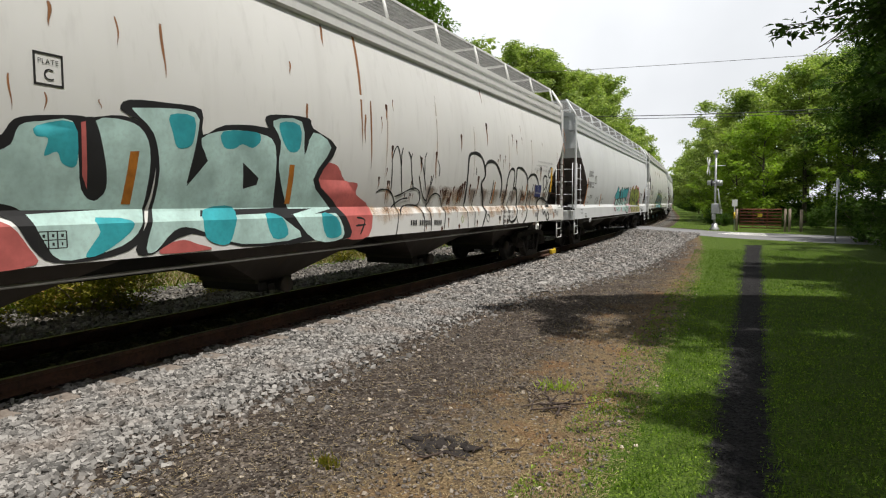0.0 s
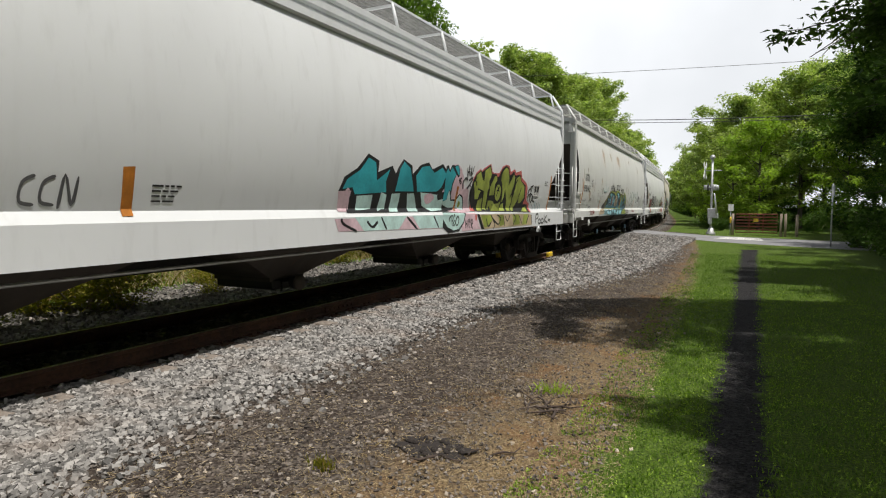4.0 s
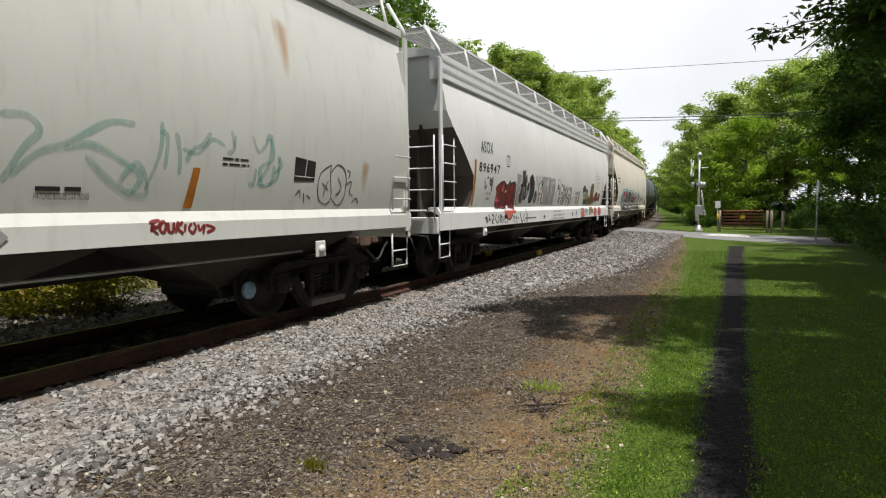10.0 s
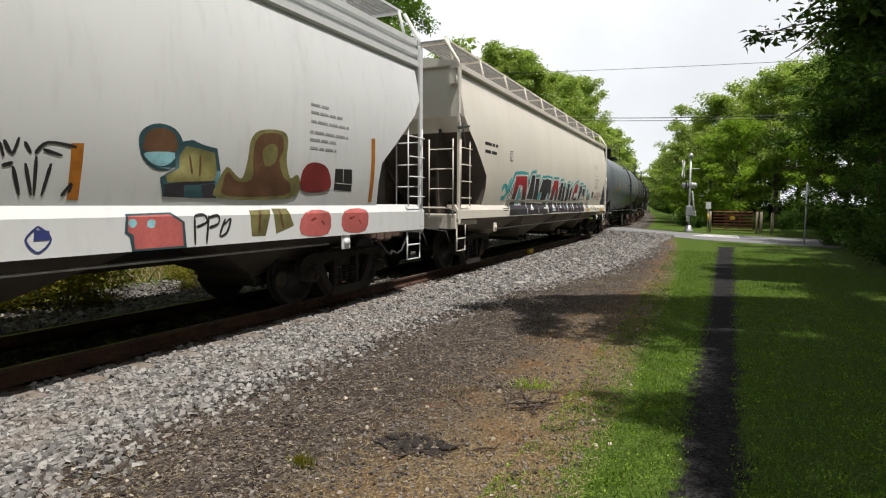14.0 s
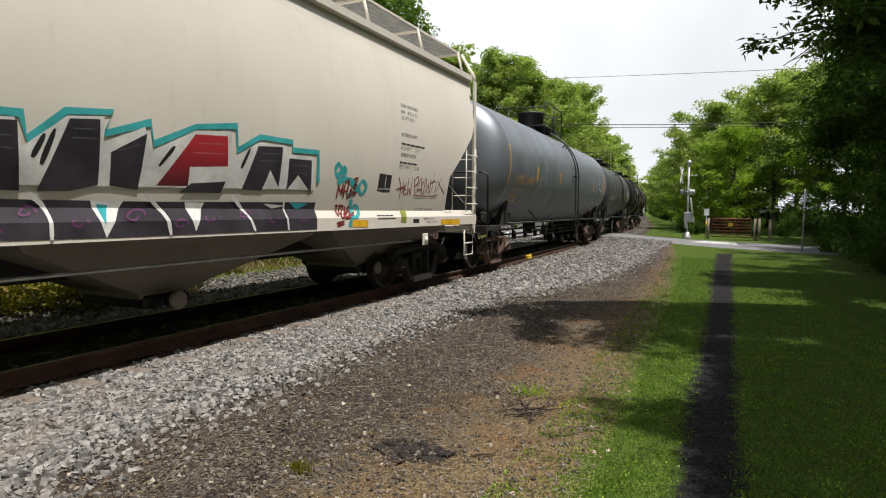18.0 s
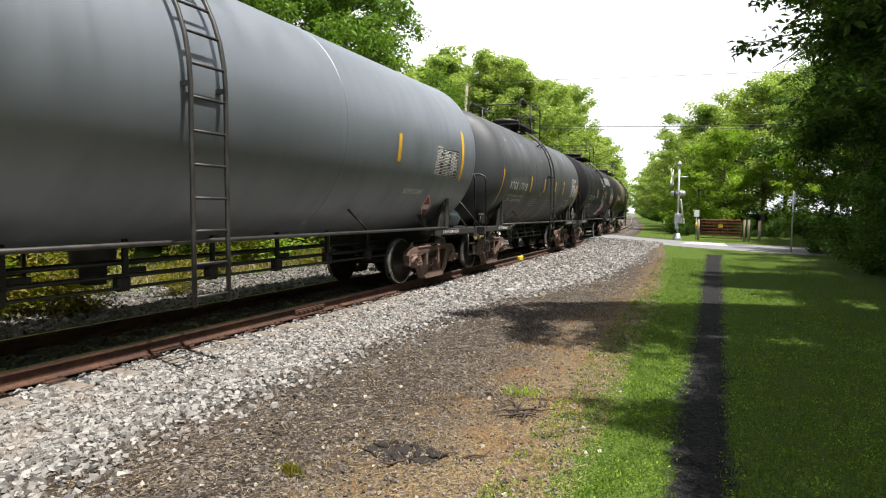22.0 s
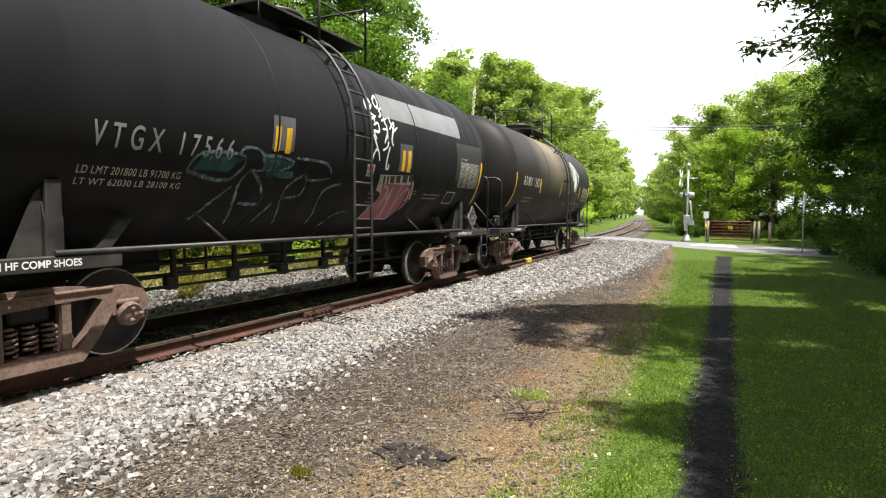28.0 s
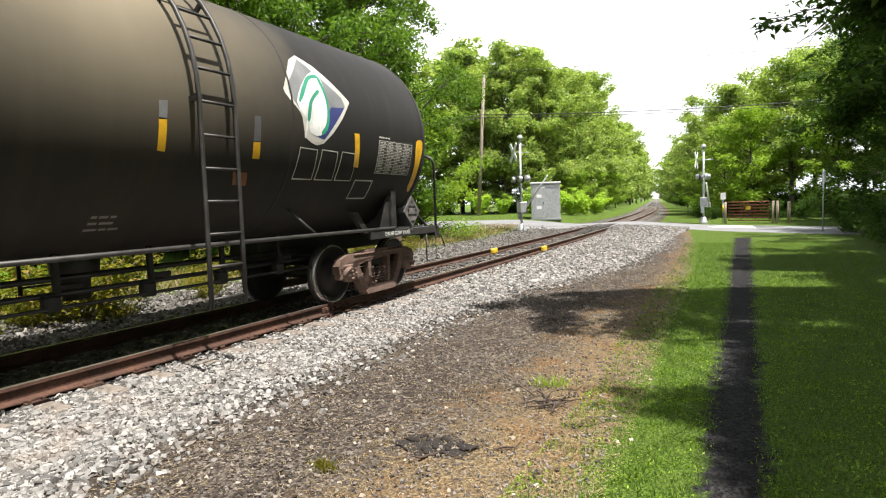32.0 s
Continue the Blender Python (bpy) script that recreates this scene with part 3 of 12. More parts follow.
def lawn_area(rs, n):
    y = 2.3 + 22 * rs.rand(n) ** 1.8 - 1.6 * rs.rand(n) ** 4
    ge = green_edge(y)
    x = ge - 0.25 + (5.5 - ge + 0.25) * rs.rand(n) ** 1.25
    keep = np.abs(x - path_mid(y)) > path_half(y) * rs.uniform(0.6, 1.25, len(x))
    clump = np.sin(x * 5.3 + 2 * np.sin(y * 3.1)) * np.sin(y * 4.7 + x) + rs.normal(0, 0.7, len(x))
    keep &= (x > ge + 0.25) | (clump > 0.1)
    return x[keep], y[keep]


def clover_area(rs, n):
    y = 2.4 + 12 * rs.rand(n) ** 1.7 - 1.6 * rs.rand(n) ** 4
    ge = green_edge(y)
    x = ge - 0.35 + (3.4 - ge + 0.35) * rs.rand(n) ** 1.3
    keep = np.abs(x - path_mid(y)) > path_half(y) * rs.uniform(0.45, 1.3, len(x))
    clump = np.sin(x * 7.3 + 2 * np.sin(y * 4.1)) * np.sin(y * 6.2 + x) + rs.normal(0, 0.5, len(x))
    keep &= clump > -0.1
    return x[keep], y[keep]


def dry_area(rs, n):
    y = 2.3 + 15 * rs.rand(n) ** 1.8 - 1.6 * rs.rand(n) ** 4
    ge = green_edge(y)
    x = ge + 0.15 - 1.7 * rs.rand(n) ** 1.5
    clump = np.sin(x * 4.1 + 1.7 * np.sin(y * 2.3)) * np.sin(y * 3.3) + rs.normal(0, 0.6, len(x))
    keep = clump > 0.15
    return x[keep], y[keep]


def litter_area(rs, n):
    y = 2.2 + 14 * rs.rand(n) ** 1.7 - 1.6 * rs.rand(n) ** 4
    ge = green_edge(y)
    return ge + 0.2 - 3.0 * rs.rand(n) ** 1.4, y


def left_verge(rs, n):
    y = 2 + 34 * rs.rand(n)
    return track_x(y) - 4.9 - 3.2 * rs.rand(n) ** 1.2, y


# ---- track ----
RAIL_OFF = 0.705


def rail_profile():
    """Half outline of a flat-bottomed rail: (across, below head)."""
    h = [(0.036, 0.0), (0.038, -0.030), (0.010, -0.042), (0.009, -0.125), (0.068, -0.148), (0.070, -0.160)]
    return [(a, b) for a, b in h] + [(-a, b) for a, b in h[::-1]]


def sweep_track(off, prof, s0, s1, step, close=True):
    g = Geo()
    ss = np.arange(s0, s1 + 0.01, step)
    k = len(prof)
    for s in ss:
        for a, b in prof:
            g.v.append(tuple(on_track(float(s), off + a, RAIL + b)))
    for i in range(len(ss) - 1):
        for j in range(k if close else k - 1):
            g.f.append((i * k + j, i * k + (j + 1) % k, (i + 1) * k + (j + 1) % k, (i + 1) * k + j))
            g.s.append(False)
    if close:
        g.f += [tuple(range(k)), tuple(range((len(ss) - 1) * k, len(ss) * k))]
        g.s += [False, False]
    return g


def build_track():
    line = thing("railway_track", "single rusty railway track on wooden ties and ballast", "railway track", kind="structure")
    for side in (1, -1):
        rail = part("rail", sweep_track(side * RAIL_OFF, rail_profile(), -140, 260, 2.0), M["rail_side"], line, "rust-brown rail with worn head")
        part("rail_head", sweep_track(side * RAIL_OFF, [(-0.024, 0.002), (0.024, 0.002), (0.024, -0.001), (-0.024, -0.001)], -140, 260, 2.0), M["rail_head"], rail, "grey worn running surface")
    rs = np.random.RandomState(5)
    tie = [Geo().box((0, 0, 0), (2.55, 0.22, 0.17), 0.015).mesh("tie") for _ in range(3)]
    for me in tie:
        for v in me.vertices:
            v.co.x += rs.normal(0, 0.012)
            v.co.z += rs.normal(0, 0.004)
    plate = Geo().box((0, 0, 0), (0.33, 0.19, 0.02), 0.004)
    for a in (-0.13, 0.13):
        for b in (-0.06, 0.06):
            plate.box((a * 0.8, b, 0.022), (0.035, 0.03, 0.03), 0.005)
    plate = plate.mesh("tie_plate")
    s, n = -6.0, 0
    while s < 33.0:
        x, y, h = track(s)
        m = Matrix.Translation((x + rs.normal(0, 0.03), y, RAIL - 0.180 - 0.085 + rs.normal(0, 0.006))) @ Euler((rs.normal(0, 0.01), rs.normal(0, 0.006), -h + rs.normal(0, 0.012))).to_matrix().to_4x4()
        t = part("tie", tie[n % 3], M["tie"], line, m=m)
        if 1 < s < 26:
            for side in (1, -1):
                part("tie_plate", plate, M["rail_side"], t, m=Matrix.Translation((side * RAIL_OFF, 0, 0.094)))
        s += 0.53
        n += 1
    # ties beyond the crossing, far off
    g = Geo()
    for s in np.arange(41, 120, 0.55):
        x, y, h = track(float(s))
        g.box((x, y, RAIL - 0.24), (2.55, 0.22, 0.17), 0, Matrix.Rotation(-h, 4, "Z"))
    tagged(part("far_ties", g, M["tie"], line), kind="stuff")
    # joint bars, and yellow clamps on both rails
    joint = Geo().box((0.03, 0, -0.085), (0.03, 0.75, 0.085), 0.008)
    for b in (-0.28, -0.17, -0.06, 0.06, 0.17, 0.28):
        joint.lathe([(0.045, 0.0), (0.045, 0.018), (0.075, 0.018), (0.075, 0.0)], "x", 6, Matrix.Translation((0, b, -0.085)))
    joint = joint.mesh("joint_bar")
    for s in (8.1, 19.8):
        p = on_track(s, RAIL_OFF, RAIL)
        part("joint_bar", joint, M["rail_side"], line, "bolted rusty joint bar", m=Matrix.Translation(p) @ Matrix.Rotation(-track(s)[2], 4, "Z"))
    for s, off in ((19.6, RAIL_OFF), (18.6, -RAIL_OFF)):
        g = Geo().box((0.085, 0, -0.075), (0.10, 0.46, 0.15), 0.02).box((0.0, 0, -0.172), (0.24, 0.30, 0.02), 0.004).box((0.10, 0.12, 0.005), (0.05, 0.10, 0.03), 0.01)
        sensor = thing("rail_clamp", "yellow painted clamp bolted to the rail foot", "rail clamp", "yellow clamps on the rails", Matrix.Translation(on_track(s, off, RAIL)) @ Matrix.Rotation(-track(s)[2], 4, "Z"))
        part("clamp_body", g, M["yellow"], sensor)


# ---- plants ----
def leaf_cloud(name, centres, radii, n, size, material, seed, shape=(0.5, 1.0), droop=0.3, keep=None):
    """Many small folded leaves round the centres, joined; keep drops some by their place."""
    rs = np.random.RandomState(seed)
    centres, radii = np.asarray(centres, float), np.asarray(radii, float)
    k = rs.choice(len(centres), n, p=radii ** 2 / np.sum(radii ** 2))
    d = rs.normal(0, 1, (n, 3))
    d /= np.linalg.norm(d, axis=1)[:, None]
    r = radii[k] * rs.rand(n) ** 0.45
    p = centres[k] + d * r[:, None] * np.array([1, 1, 0.62])
    if keep is not None:
        p = p[keep(p, rs)]
        n = len(p)
    u = rs.normal(0, 1, (n, 3))
    u[:, 2] = u[:, 2] * 0.45 - droop
    u /= np.linalg.norm(u, axis=1)[:, None]
    w = np.cross(u, rs.normal(0, 0.5, (n, 3)) + np.array([0, 0, 1.0]))
    w /= np.linalg.norm(w, axis=1)[:, None] + 1e-9
    nn = np.cross(w, u)
    L = rs.uniform(size * 0.65, size * 1.3, n)[:, None]
    W = L * rs.uniform(shape[0] * 0.7, shape[0] * 1.2, n)[:, None] * 0.5
    a = p
    b = p + u * L * 0.45 + w * W + nn * L * 0.06
    c = p + u * L - nn * L * 0.08
    e = p + u * L * 0.45 - w * W + nn * L * 0.06
    v = np.stack([a, b, c, e], 1)
    return soup(name, v, np.arange(n * 4).reshape(n, 4), material)


def branch_path(rs, start, direction, length, n, sag):
    pts = [Vector(start)]
    d = Vector(direction).normalized()
    for i in range(n):
        d = (d + Vector(rs.normal(0, 0.13, 3)) + Vector((0, 0, sag))).normalized()
        pts.append(pts[-1] + d * (length / n))
    return pts


def make_tree(name, label, seed, height, reach, leaves, leaf_size, leaf_mat, trunk_r=0.16, first=0.25, lean=(0, 0), bias=(0, 0), clump=0.9, shape=0.5, sag=0.0, sub=4, droop=0.3, boughs=(), keep=None):
    """A tapered trunk with limbs, and a crown of many small leaves in clumps."""
    rs = np.random.RandomState(seed)
    t = thing(name, label, "tree")
    g = Geo()
    top = Vector((lean[0], lean[1], height * 0.9))
    trunk = []
    for i in range(9):
        f = i / 8
        trunk.append(Vector((top.x * f, top.y * f, -0.15 + top.z * f)) + Vector((*rs.normal(0, 0.10, 2), 0)) * f)
    g.tube(trunk, [trunk_r * (1 - 0.82 * i / 8) for i in range(9)], 8)
    centres, radii = [], []
    limbs = int(9 + height * 0.7)
    for i in range(limbs):
        f = first + (1 - first) * (i + rs.rand() * 0.6) / limbs
        k = min(int(f * 8), 7)
        st = trunk[k].lerp(trunk[k + 1], f * 8 - k)
        ang = i * 2.4 + rs.normal(0, 0.4)
        out = reach * (1.0 - 0.65 * max(0, (f - 0.45) / 0.55) ** 1.5) * rs.uniform(0.75, 1.15) * (0.75 + 0.5 * min(1, (f - first) / 0.25))
        dirv = Vector((math.cos(ang) + bias[0], math.sin(ang) + bias[1], 0.25 + 0.5 * f))
        pts = branch_path(rs, st, dirv, out, 5, sag)
        r0 = trunk_r * 0.38 * (1.1 - f * 0.6)
        g.tube(pts, [max(0.012, r0 * (1 - 0.17 * j)) for j in range(6)], 6)
        for j in range(2, 6):
            centres.append(pts[j])
            radii.append(clump * rs.uniform(0.55, 1.1))
        for q in range(sub):
            b = rs.randint(1, 5)
            sd = Vector((*rs.normal(0, 1, 2), rs.uniform(-0.2, 0.7)))
            sp = branch_path(rs, pts[b], sd, out * rs.uniform(0.25, 0.5), 3, sag)
            g.tube(sp, [max(0.008, r0 * 0.45 * (1 - 0.25 * j)) for j in range(4)], 5)
            for j in (2, 3):
                centres.append(sp[j])
                radii.append(clump * rs.uniform(0.45, 0.9))
    for h, tip in boughs:
        # a long bough from the trunk at the height h to its tip
        st, tip = trunk[0].lerp(trunk[-1], h / (height * 0.9)), Vector(tip)
        mid = st.lerp(tip, 0.5) + Vector((0, 0, 0.10 * (tip - st).length))
        pts = [st * (1 - u) ** 2 + mid * (2 * u * (1 - u)) + tip * u * u + Vector(rs.normal(0, 0.08, 3)) for u in np.linspace(0, 1, 8)]
        g.tube(pts, [max(0.012, trunk_r * 0.34 * (1 - 0.13 * j)) for j in range(8)], 6)
        for j in range(3, 8):
            centres.append(pts[j])
            radii.append(clump * rs.uniform(0.5, 0.8))
            for q in range(3):
                sp = branch_path(rs, pts[j], Vector((*rs.normal(0, 1, 2), rs.uniform(-0.6, 0.2))), rs.uniform(0.8, 1.5), 3, sag - 0.05)
                g.tube(sp, [0.016, 0.013, 0.010, 0.007], 5)
                for i in (1, 2, 3):
                    centres.append(sp[i])
                    radii.append(clump * rs.uniform(0.30, 0.55))
    centres.append(trunk[-1] + Vector((0, 0, 0.3)))
    radii.append(clump)
    part("trunk", g, M["bark"], t)
    part("crown", leaf_cloud("crown", [tuple(c) for c in centres], radii, leaves, leaf_size, leaf_mat, seed + 50, (shape, 1), droop, keep), None, t)
    return t


def place(t, x, y, turn=0.0, size=1.0):
    t.matrix_basis = Matrix.Translation((x, y, float(ground_z(x, y)))) @ Matrix.Rotation(turn, 4, "Z")
    t.scale = (size, size, size)
    return t


def plant_copies(src, rows, group, rs):
    """Copies of a tree, turned and resized a little."""
    for x, y, size in rows:
        m = Matrix.Translation((x, y, float(ground_z(x, y)))) @ Matrix.Rotation(rs.uniform(0, 6.28), 4, "Z")
        c = copy_thing(src, m)
        c.scale = (size * rs.uniform(0.92, 1.1), size * rs.uniform(0.92, 1.1), size)
        c["group"] = group


def wood_edge(y):
    """How far the crowns' shade reaches out over the lawn and the gravel."""
    return np.interp(y, [-12, 3.2, 4.7, 5.0, 5.5, 5.8, 7.3, 7.8, 9.4, 11.0, 12.0, 12.6, 14.9, 15.4, 19.0, 19.6, 22.4, 23.0, 30, 40],
                     [0.3, 0.45, 0.65, -0.35, -0.40, 0.75, 0.95, -1.6, -3.0, -2.0, 0.2, 3.3, 3.5, 1.4, 1.8, 4.0, 4.3, 2.2, 3.5, 6.0])


def under_sky(x, y):
    """A rule for leaves of a tree that stands at x, y: none where they would darken the sunny strip of lawn."""
    def keep(p, rs):
        q = p[:, :2] + np.array([x, y]) - np.array([SUN.x, SUN.y]) / SUN.z * p[:, 2:3]
        gap = np.sin(q[:, 0] * 2.1 + 1.3 * np.sin(q[:, 1] * 1.7)) * np.sin(q[:, 1] * 2.6 + 0.8 * q[:, 0])
        strip = (q[:, 0] > green_edge(q[:, 1]) - 0.1) & (q[:, 0] < path_mid(q[:, 1]) - 0.2)
        return (q[:, 0] > wood_edge(q[:, 1]) + rs.normal(0, 0.14, len(p)) + 0.15 * gap) & (gap < 0.97) & (~strip | (rs.rand(len(p)) < 0.35))
    return keep


def build_woods():
    rs = np.random.RandomState(11)
    left, right = "trees left of the railway", "trees right of the railway"
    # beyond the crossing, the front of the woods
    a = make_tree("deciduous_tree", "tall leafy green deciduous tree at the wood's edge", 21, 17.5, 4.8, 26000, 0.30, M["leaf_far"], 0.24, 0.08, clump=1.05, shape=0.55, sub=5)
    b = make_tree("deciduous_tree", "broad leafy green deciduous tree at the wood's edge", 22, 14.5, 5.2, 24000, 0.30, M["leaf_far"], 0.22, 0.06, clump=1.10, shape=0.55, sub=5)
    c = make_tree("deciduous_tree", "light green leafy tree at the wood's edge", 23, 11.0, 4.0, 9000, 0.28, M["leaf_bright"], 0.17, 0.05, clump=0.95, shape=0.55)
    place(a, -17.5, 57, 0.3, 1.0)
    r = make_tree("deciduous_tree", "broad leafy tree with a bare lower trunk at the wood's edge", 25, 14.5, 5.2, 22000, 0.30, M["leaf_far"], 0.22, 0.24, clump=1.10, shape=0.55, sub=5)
    place(b, -14.0, 58.5, 1.0, 1.1)
    place(r, 10.5, 56, 1.0, 0.92)
    place(c, 7.0, 52.5, 2.0, 0.85)
    a["group"], b["group"], c["group"], r["group"] = left, left, right, right
    plant_copies(a, [(-12.0, 63, 1.04), (-13.5, 54.5, 0.97), (-9.8, 74, 1.05), (-8.8, 84, 1.12)], left, rs)
    plant_copies(b, [(-10.8, 58.0, 1.0), (-10.4, 67, 1.1)], left, rs)
    plant_copies(b, [(6.8, 64, 0.90), (6.4, 78, 0.9)], right, rs)
    plant_copies(r, [(13.5, 62, 1.05), (17, 50, 1.0), (14.5, 52, 0.85)], right, rs)
    plant_copies(c, [(5.6, 58, 0.62), (4.9, 70, 0.6), (4.8, 86, 0.65), (4.8, 106, 0.7), (12.2, 49.5, 0.7), (16.5, 45.5, 0.9)], right, rs)
    plant_copies(c, [(-7.2, 60, 0.42), (-6.9, 70, 0.5), (-6.6, 84, 0.55), (-6.4, 100, 0.6)], left, rs)
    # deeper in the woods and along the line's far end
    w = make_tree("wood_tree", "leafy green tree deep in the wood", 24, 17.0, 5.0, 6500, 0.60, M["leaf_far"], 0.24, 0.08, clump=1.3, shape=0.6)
    place(w, -21.5, 66, 0.4, 1.2)
    w["group"] = left
    plant_copies(w, [(-6.2, 150, 0.9), (-6.0, 190, 0.9), (-5.8, 240, 1.0), (-5.6, 300, 1.0), (-5.2, 380, 1.0), (-9.2, 94, 1.0), (-14, 86, 1.1), (-8.6, 110, 1.0), (-25, 54, 1.0), (-32, 60, 1.1), (-8.0, 135, 1.05), (-7.8, 165, 1.1), (-40, 52, 1.0), (-7.5, 200, 1.1), (-7.5, 240, 1.1), (-8.2, 101, 0.85), (-7.8, 122, 0.85), (-19.5, 60, 0.85), (-29, 53, 0.85)], left, rs)
    plant_copies(w, [(5.0, 150, 0.8), (4.6, 190, 0.8), (4.4, 240, 0.9), (4.2, 300, 1.0), (3.6, 380, 1.0), (6.2, 96, 0.75), (11, 72, 0.85), (6.0, 118, 0.8), (5.8, 145, 0.9), (20, 58, 1.0), (5.8, 180, 0.95), (5.8, 220, 1.0), (12, 90, 0.9), (24, 46, 0.9)], right, rs)
    # left, behind the train on the near side of the road
    d = make_tree("deciduous_tree", "large leafy tree with drooping green foliage beside the track", 31, 14.5, 4.6, 32000, 0.23, M["leaf_mid"], 0.26, 0.08, clump=0.9, shape=0.45, droop=0.5, sub=5)
    place(d, -13.2, 25.5, 0.4)
    d["group"] = left
    plant_copies(d, [(-14.5, 18.5, 1.05), (-15.5, 30.0, 1.0), (-16, 11, 1.0), (-18, 23, 1.15)], left, rs)
    e = make_tree("deciduous_tree", "bright green bushy tree beside the track", 32, 7.5, 2.8, 11000, 0.20, M["leaf_bright"], 0.12, 0.04, clump=0.9, shape=0.45)
    place(e, -11.2, 27.5, 0.9, 0.9)
    e["group"] = left
    plant_copies(e, [(-12.0, 21.5, 0.95), (-12.6, 15.0, 0.9), (-13.0, 8.0, 0.9), (-17, 33, 1.0)], left, rs)
    # woods that close the place on the left, behind and beside the camera
    plant_copies(w, [(-22, 28, 0.95), (-15.5, 3, 0.85), (-20, 15, 0.95), (-20, 9, 0.7), (-24, 20, 0.8), (-26, 31, 0.9), (-19, 1, 0.7), (-30, 8, 0.9), (-34, 25, 1.0), (-24, -6, 0.9), (-40, 14, 1.0), (-16, -6, 0.75)], left, rs)
    plant_copies(w, [(-21, -14, 1.0), (-23, -26, 1.1), (-27, -40, 1.0), (-32, -55, 1.1), (-24, 2, 1.1), (-26, 12, 1.0), (-27, 22, 1.1), (-36, 34, 1.1), (-38, -70, 1.1), (-18, -8, 0.85), (-20, -20, 0.85), (-24, -33, 0.9), (-30, 42, 0.85)], left, rs)
    plant_copies(w, [(14, -8, 1.0), (13, -20, 1.1), (11, -34, 1.0), (16.5, 3, 1.1), (17, 14, 1.1), (18, 25, 1.1), (19, 36, 1.1), (8, -50, 1.1), (4, -68, 1.1), (12.5, -14, 0.85), (11, -27, 0.85), (9, -42, 0.85), (15.5, 9, 0.85), (16.5, 20, 0.85), (18, 31, 0.85), (24, 10, 0.95), (25, 24, 0.95)], right, rs)
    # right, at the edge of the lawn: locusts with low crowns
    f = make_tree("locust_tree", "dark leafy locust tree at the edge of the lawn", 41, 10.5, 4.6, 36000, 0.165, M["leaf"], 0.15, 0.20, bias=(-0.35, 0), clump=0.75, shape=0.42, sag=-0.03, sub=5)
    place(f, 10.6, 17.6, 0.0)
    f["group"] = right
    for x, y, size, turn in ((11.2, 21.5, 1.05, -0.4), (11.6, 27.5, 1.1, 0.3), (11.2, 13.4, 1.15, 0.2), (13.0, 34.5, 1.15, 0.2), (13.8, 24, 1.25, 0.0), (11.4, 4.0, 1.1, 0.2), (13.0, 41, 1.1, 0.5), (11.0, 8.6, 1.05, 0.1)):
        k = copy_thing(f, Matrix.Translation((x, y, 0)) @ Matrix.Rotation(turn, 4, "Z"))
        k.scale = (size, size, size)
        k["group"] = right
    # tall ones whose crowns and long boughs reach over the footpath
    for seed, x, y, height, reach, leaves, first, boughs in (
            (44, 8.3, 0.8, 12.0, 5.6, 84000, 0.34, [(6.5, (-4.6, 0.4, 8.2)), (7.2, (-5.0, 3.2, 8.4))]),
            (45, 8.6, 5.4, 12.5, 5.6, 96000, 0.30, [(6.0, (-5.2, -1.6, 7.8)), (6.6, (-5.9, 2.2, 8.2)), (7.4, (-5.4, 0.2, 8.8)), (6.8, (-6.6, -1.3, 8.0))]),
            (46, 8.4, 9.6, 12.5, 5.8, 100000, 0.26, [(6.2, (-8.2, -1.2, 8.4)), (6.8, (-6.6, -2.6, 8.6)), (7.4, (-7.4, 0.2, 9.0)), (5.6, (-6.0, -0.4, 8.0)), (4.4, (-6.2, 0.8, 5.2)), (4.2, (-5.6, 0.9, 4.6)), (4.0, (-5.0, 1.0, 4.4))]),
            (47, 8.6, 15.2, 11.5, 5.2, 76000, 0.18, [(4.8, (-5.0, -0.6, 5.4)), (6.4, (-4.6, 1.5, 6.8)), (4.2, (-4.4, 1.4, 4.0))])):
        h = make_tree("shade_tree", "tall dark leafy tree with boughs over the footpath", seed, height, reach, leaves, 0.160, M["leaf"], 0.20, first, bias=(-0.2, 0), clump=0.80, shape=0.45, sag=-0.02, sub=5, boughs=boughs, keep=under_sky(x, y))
        place(h, x, y)
        h["group"] = right


def make_bush(name, label, seed, height, reach, leaves, size, mat, category="bush"):
    rs = np.random.RandomState(seed)
    t = thing(name, label, category)
    g = Geo()
    centres, radii = [], []
    for i in range(9):
        ang = i * 2.4
        pts = branch_path(rs, (rs.normal(0, 0.08), rs.normal(0, 0.08), -0.05), (math.cos(ang) * reach, math.sin(ang) * reach, height * rs.uniform(0.7, 1.2)), height * rs.uniform(0.7, 1.1), 4, 0)
        g.tube(pts, [0.012 * (1 - 0.2 * j) for j in range(5)], 4)
        for j in range(1, 5):
            centres.append(tuple(pts[j]))
            radii.append(reach * rs.uniform(0.25, 0.5))
    part("stem_clump", g, M["twig"], t)
    part("foliage", leaf_cloud("foliage", centres, radii, leaves, size, mat, seed + 9, (0.5, 1), 0.1), None, t)
    return t


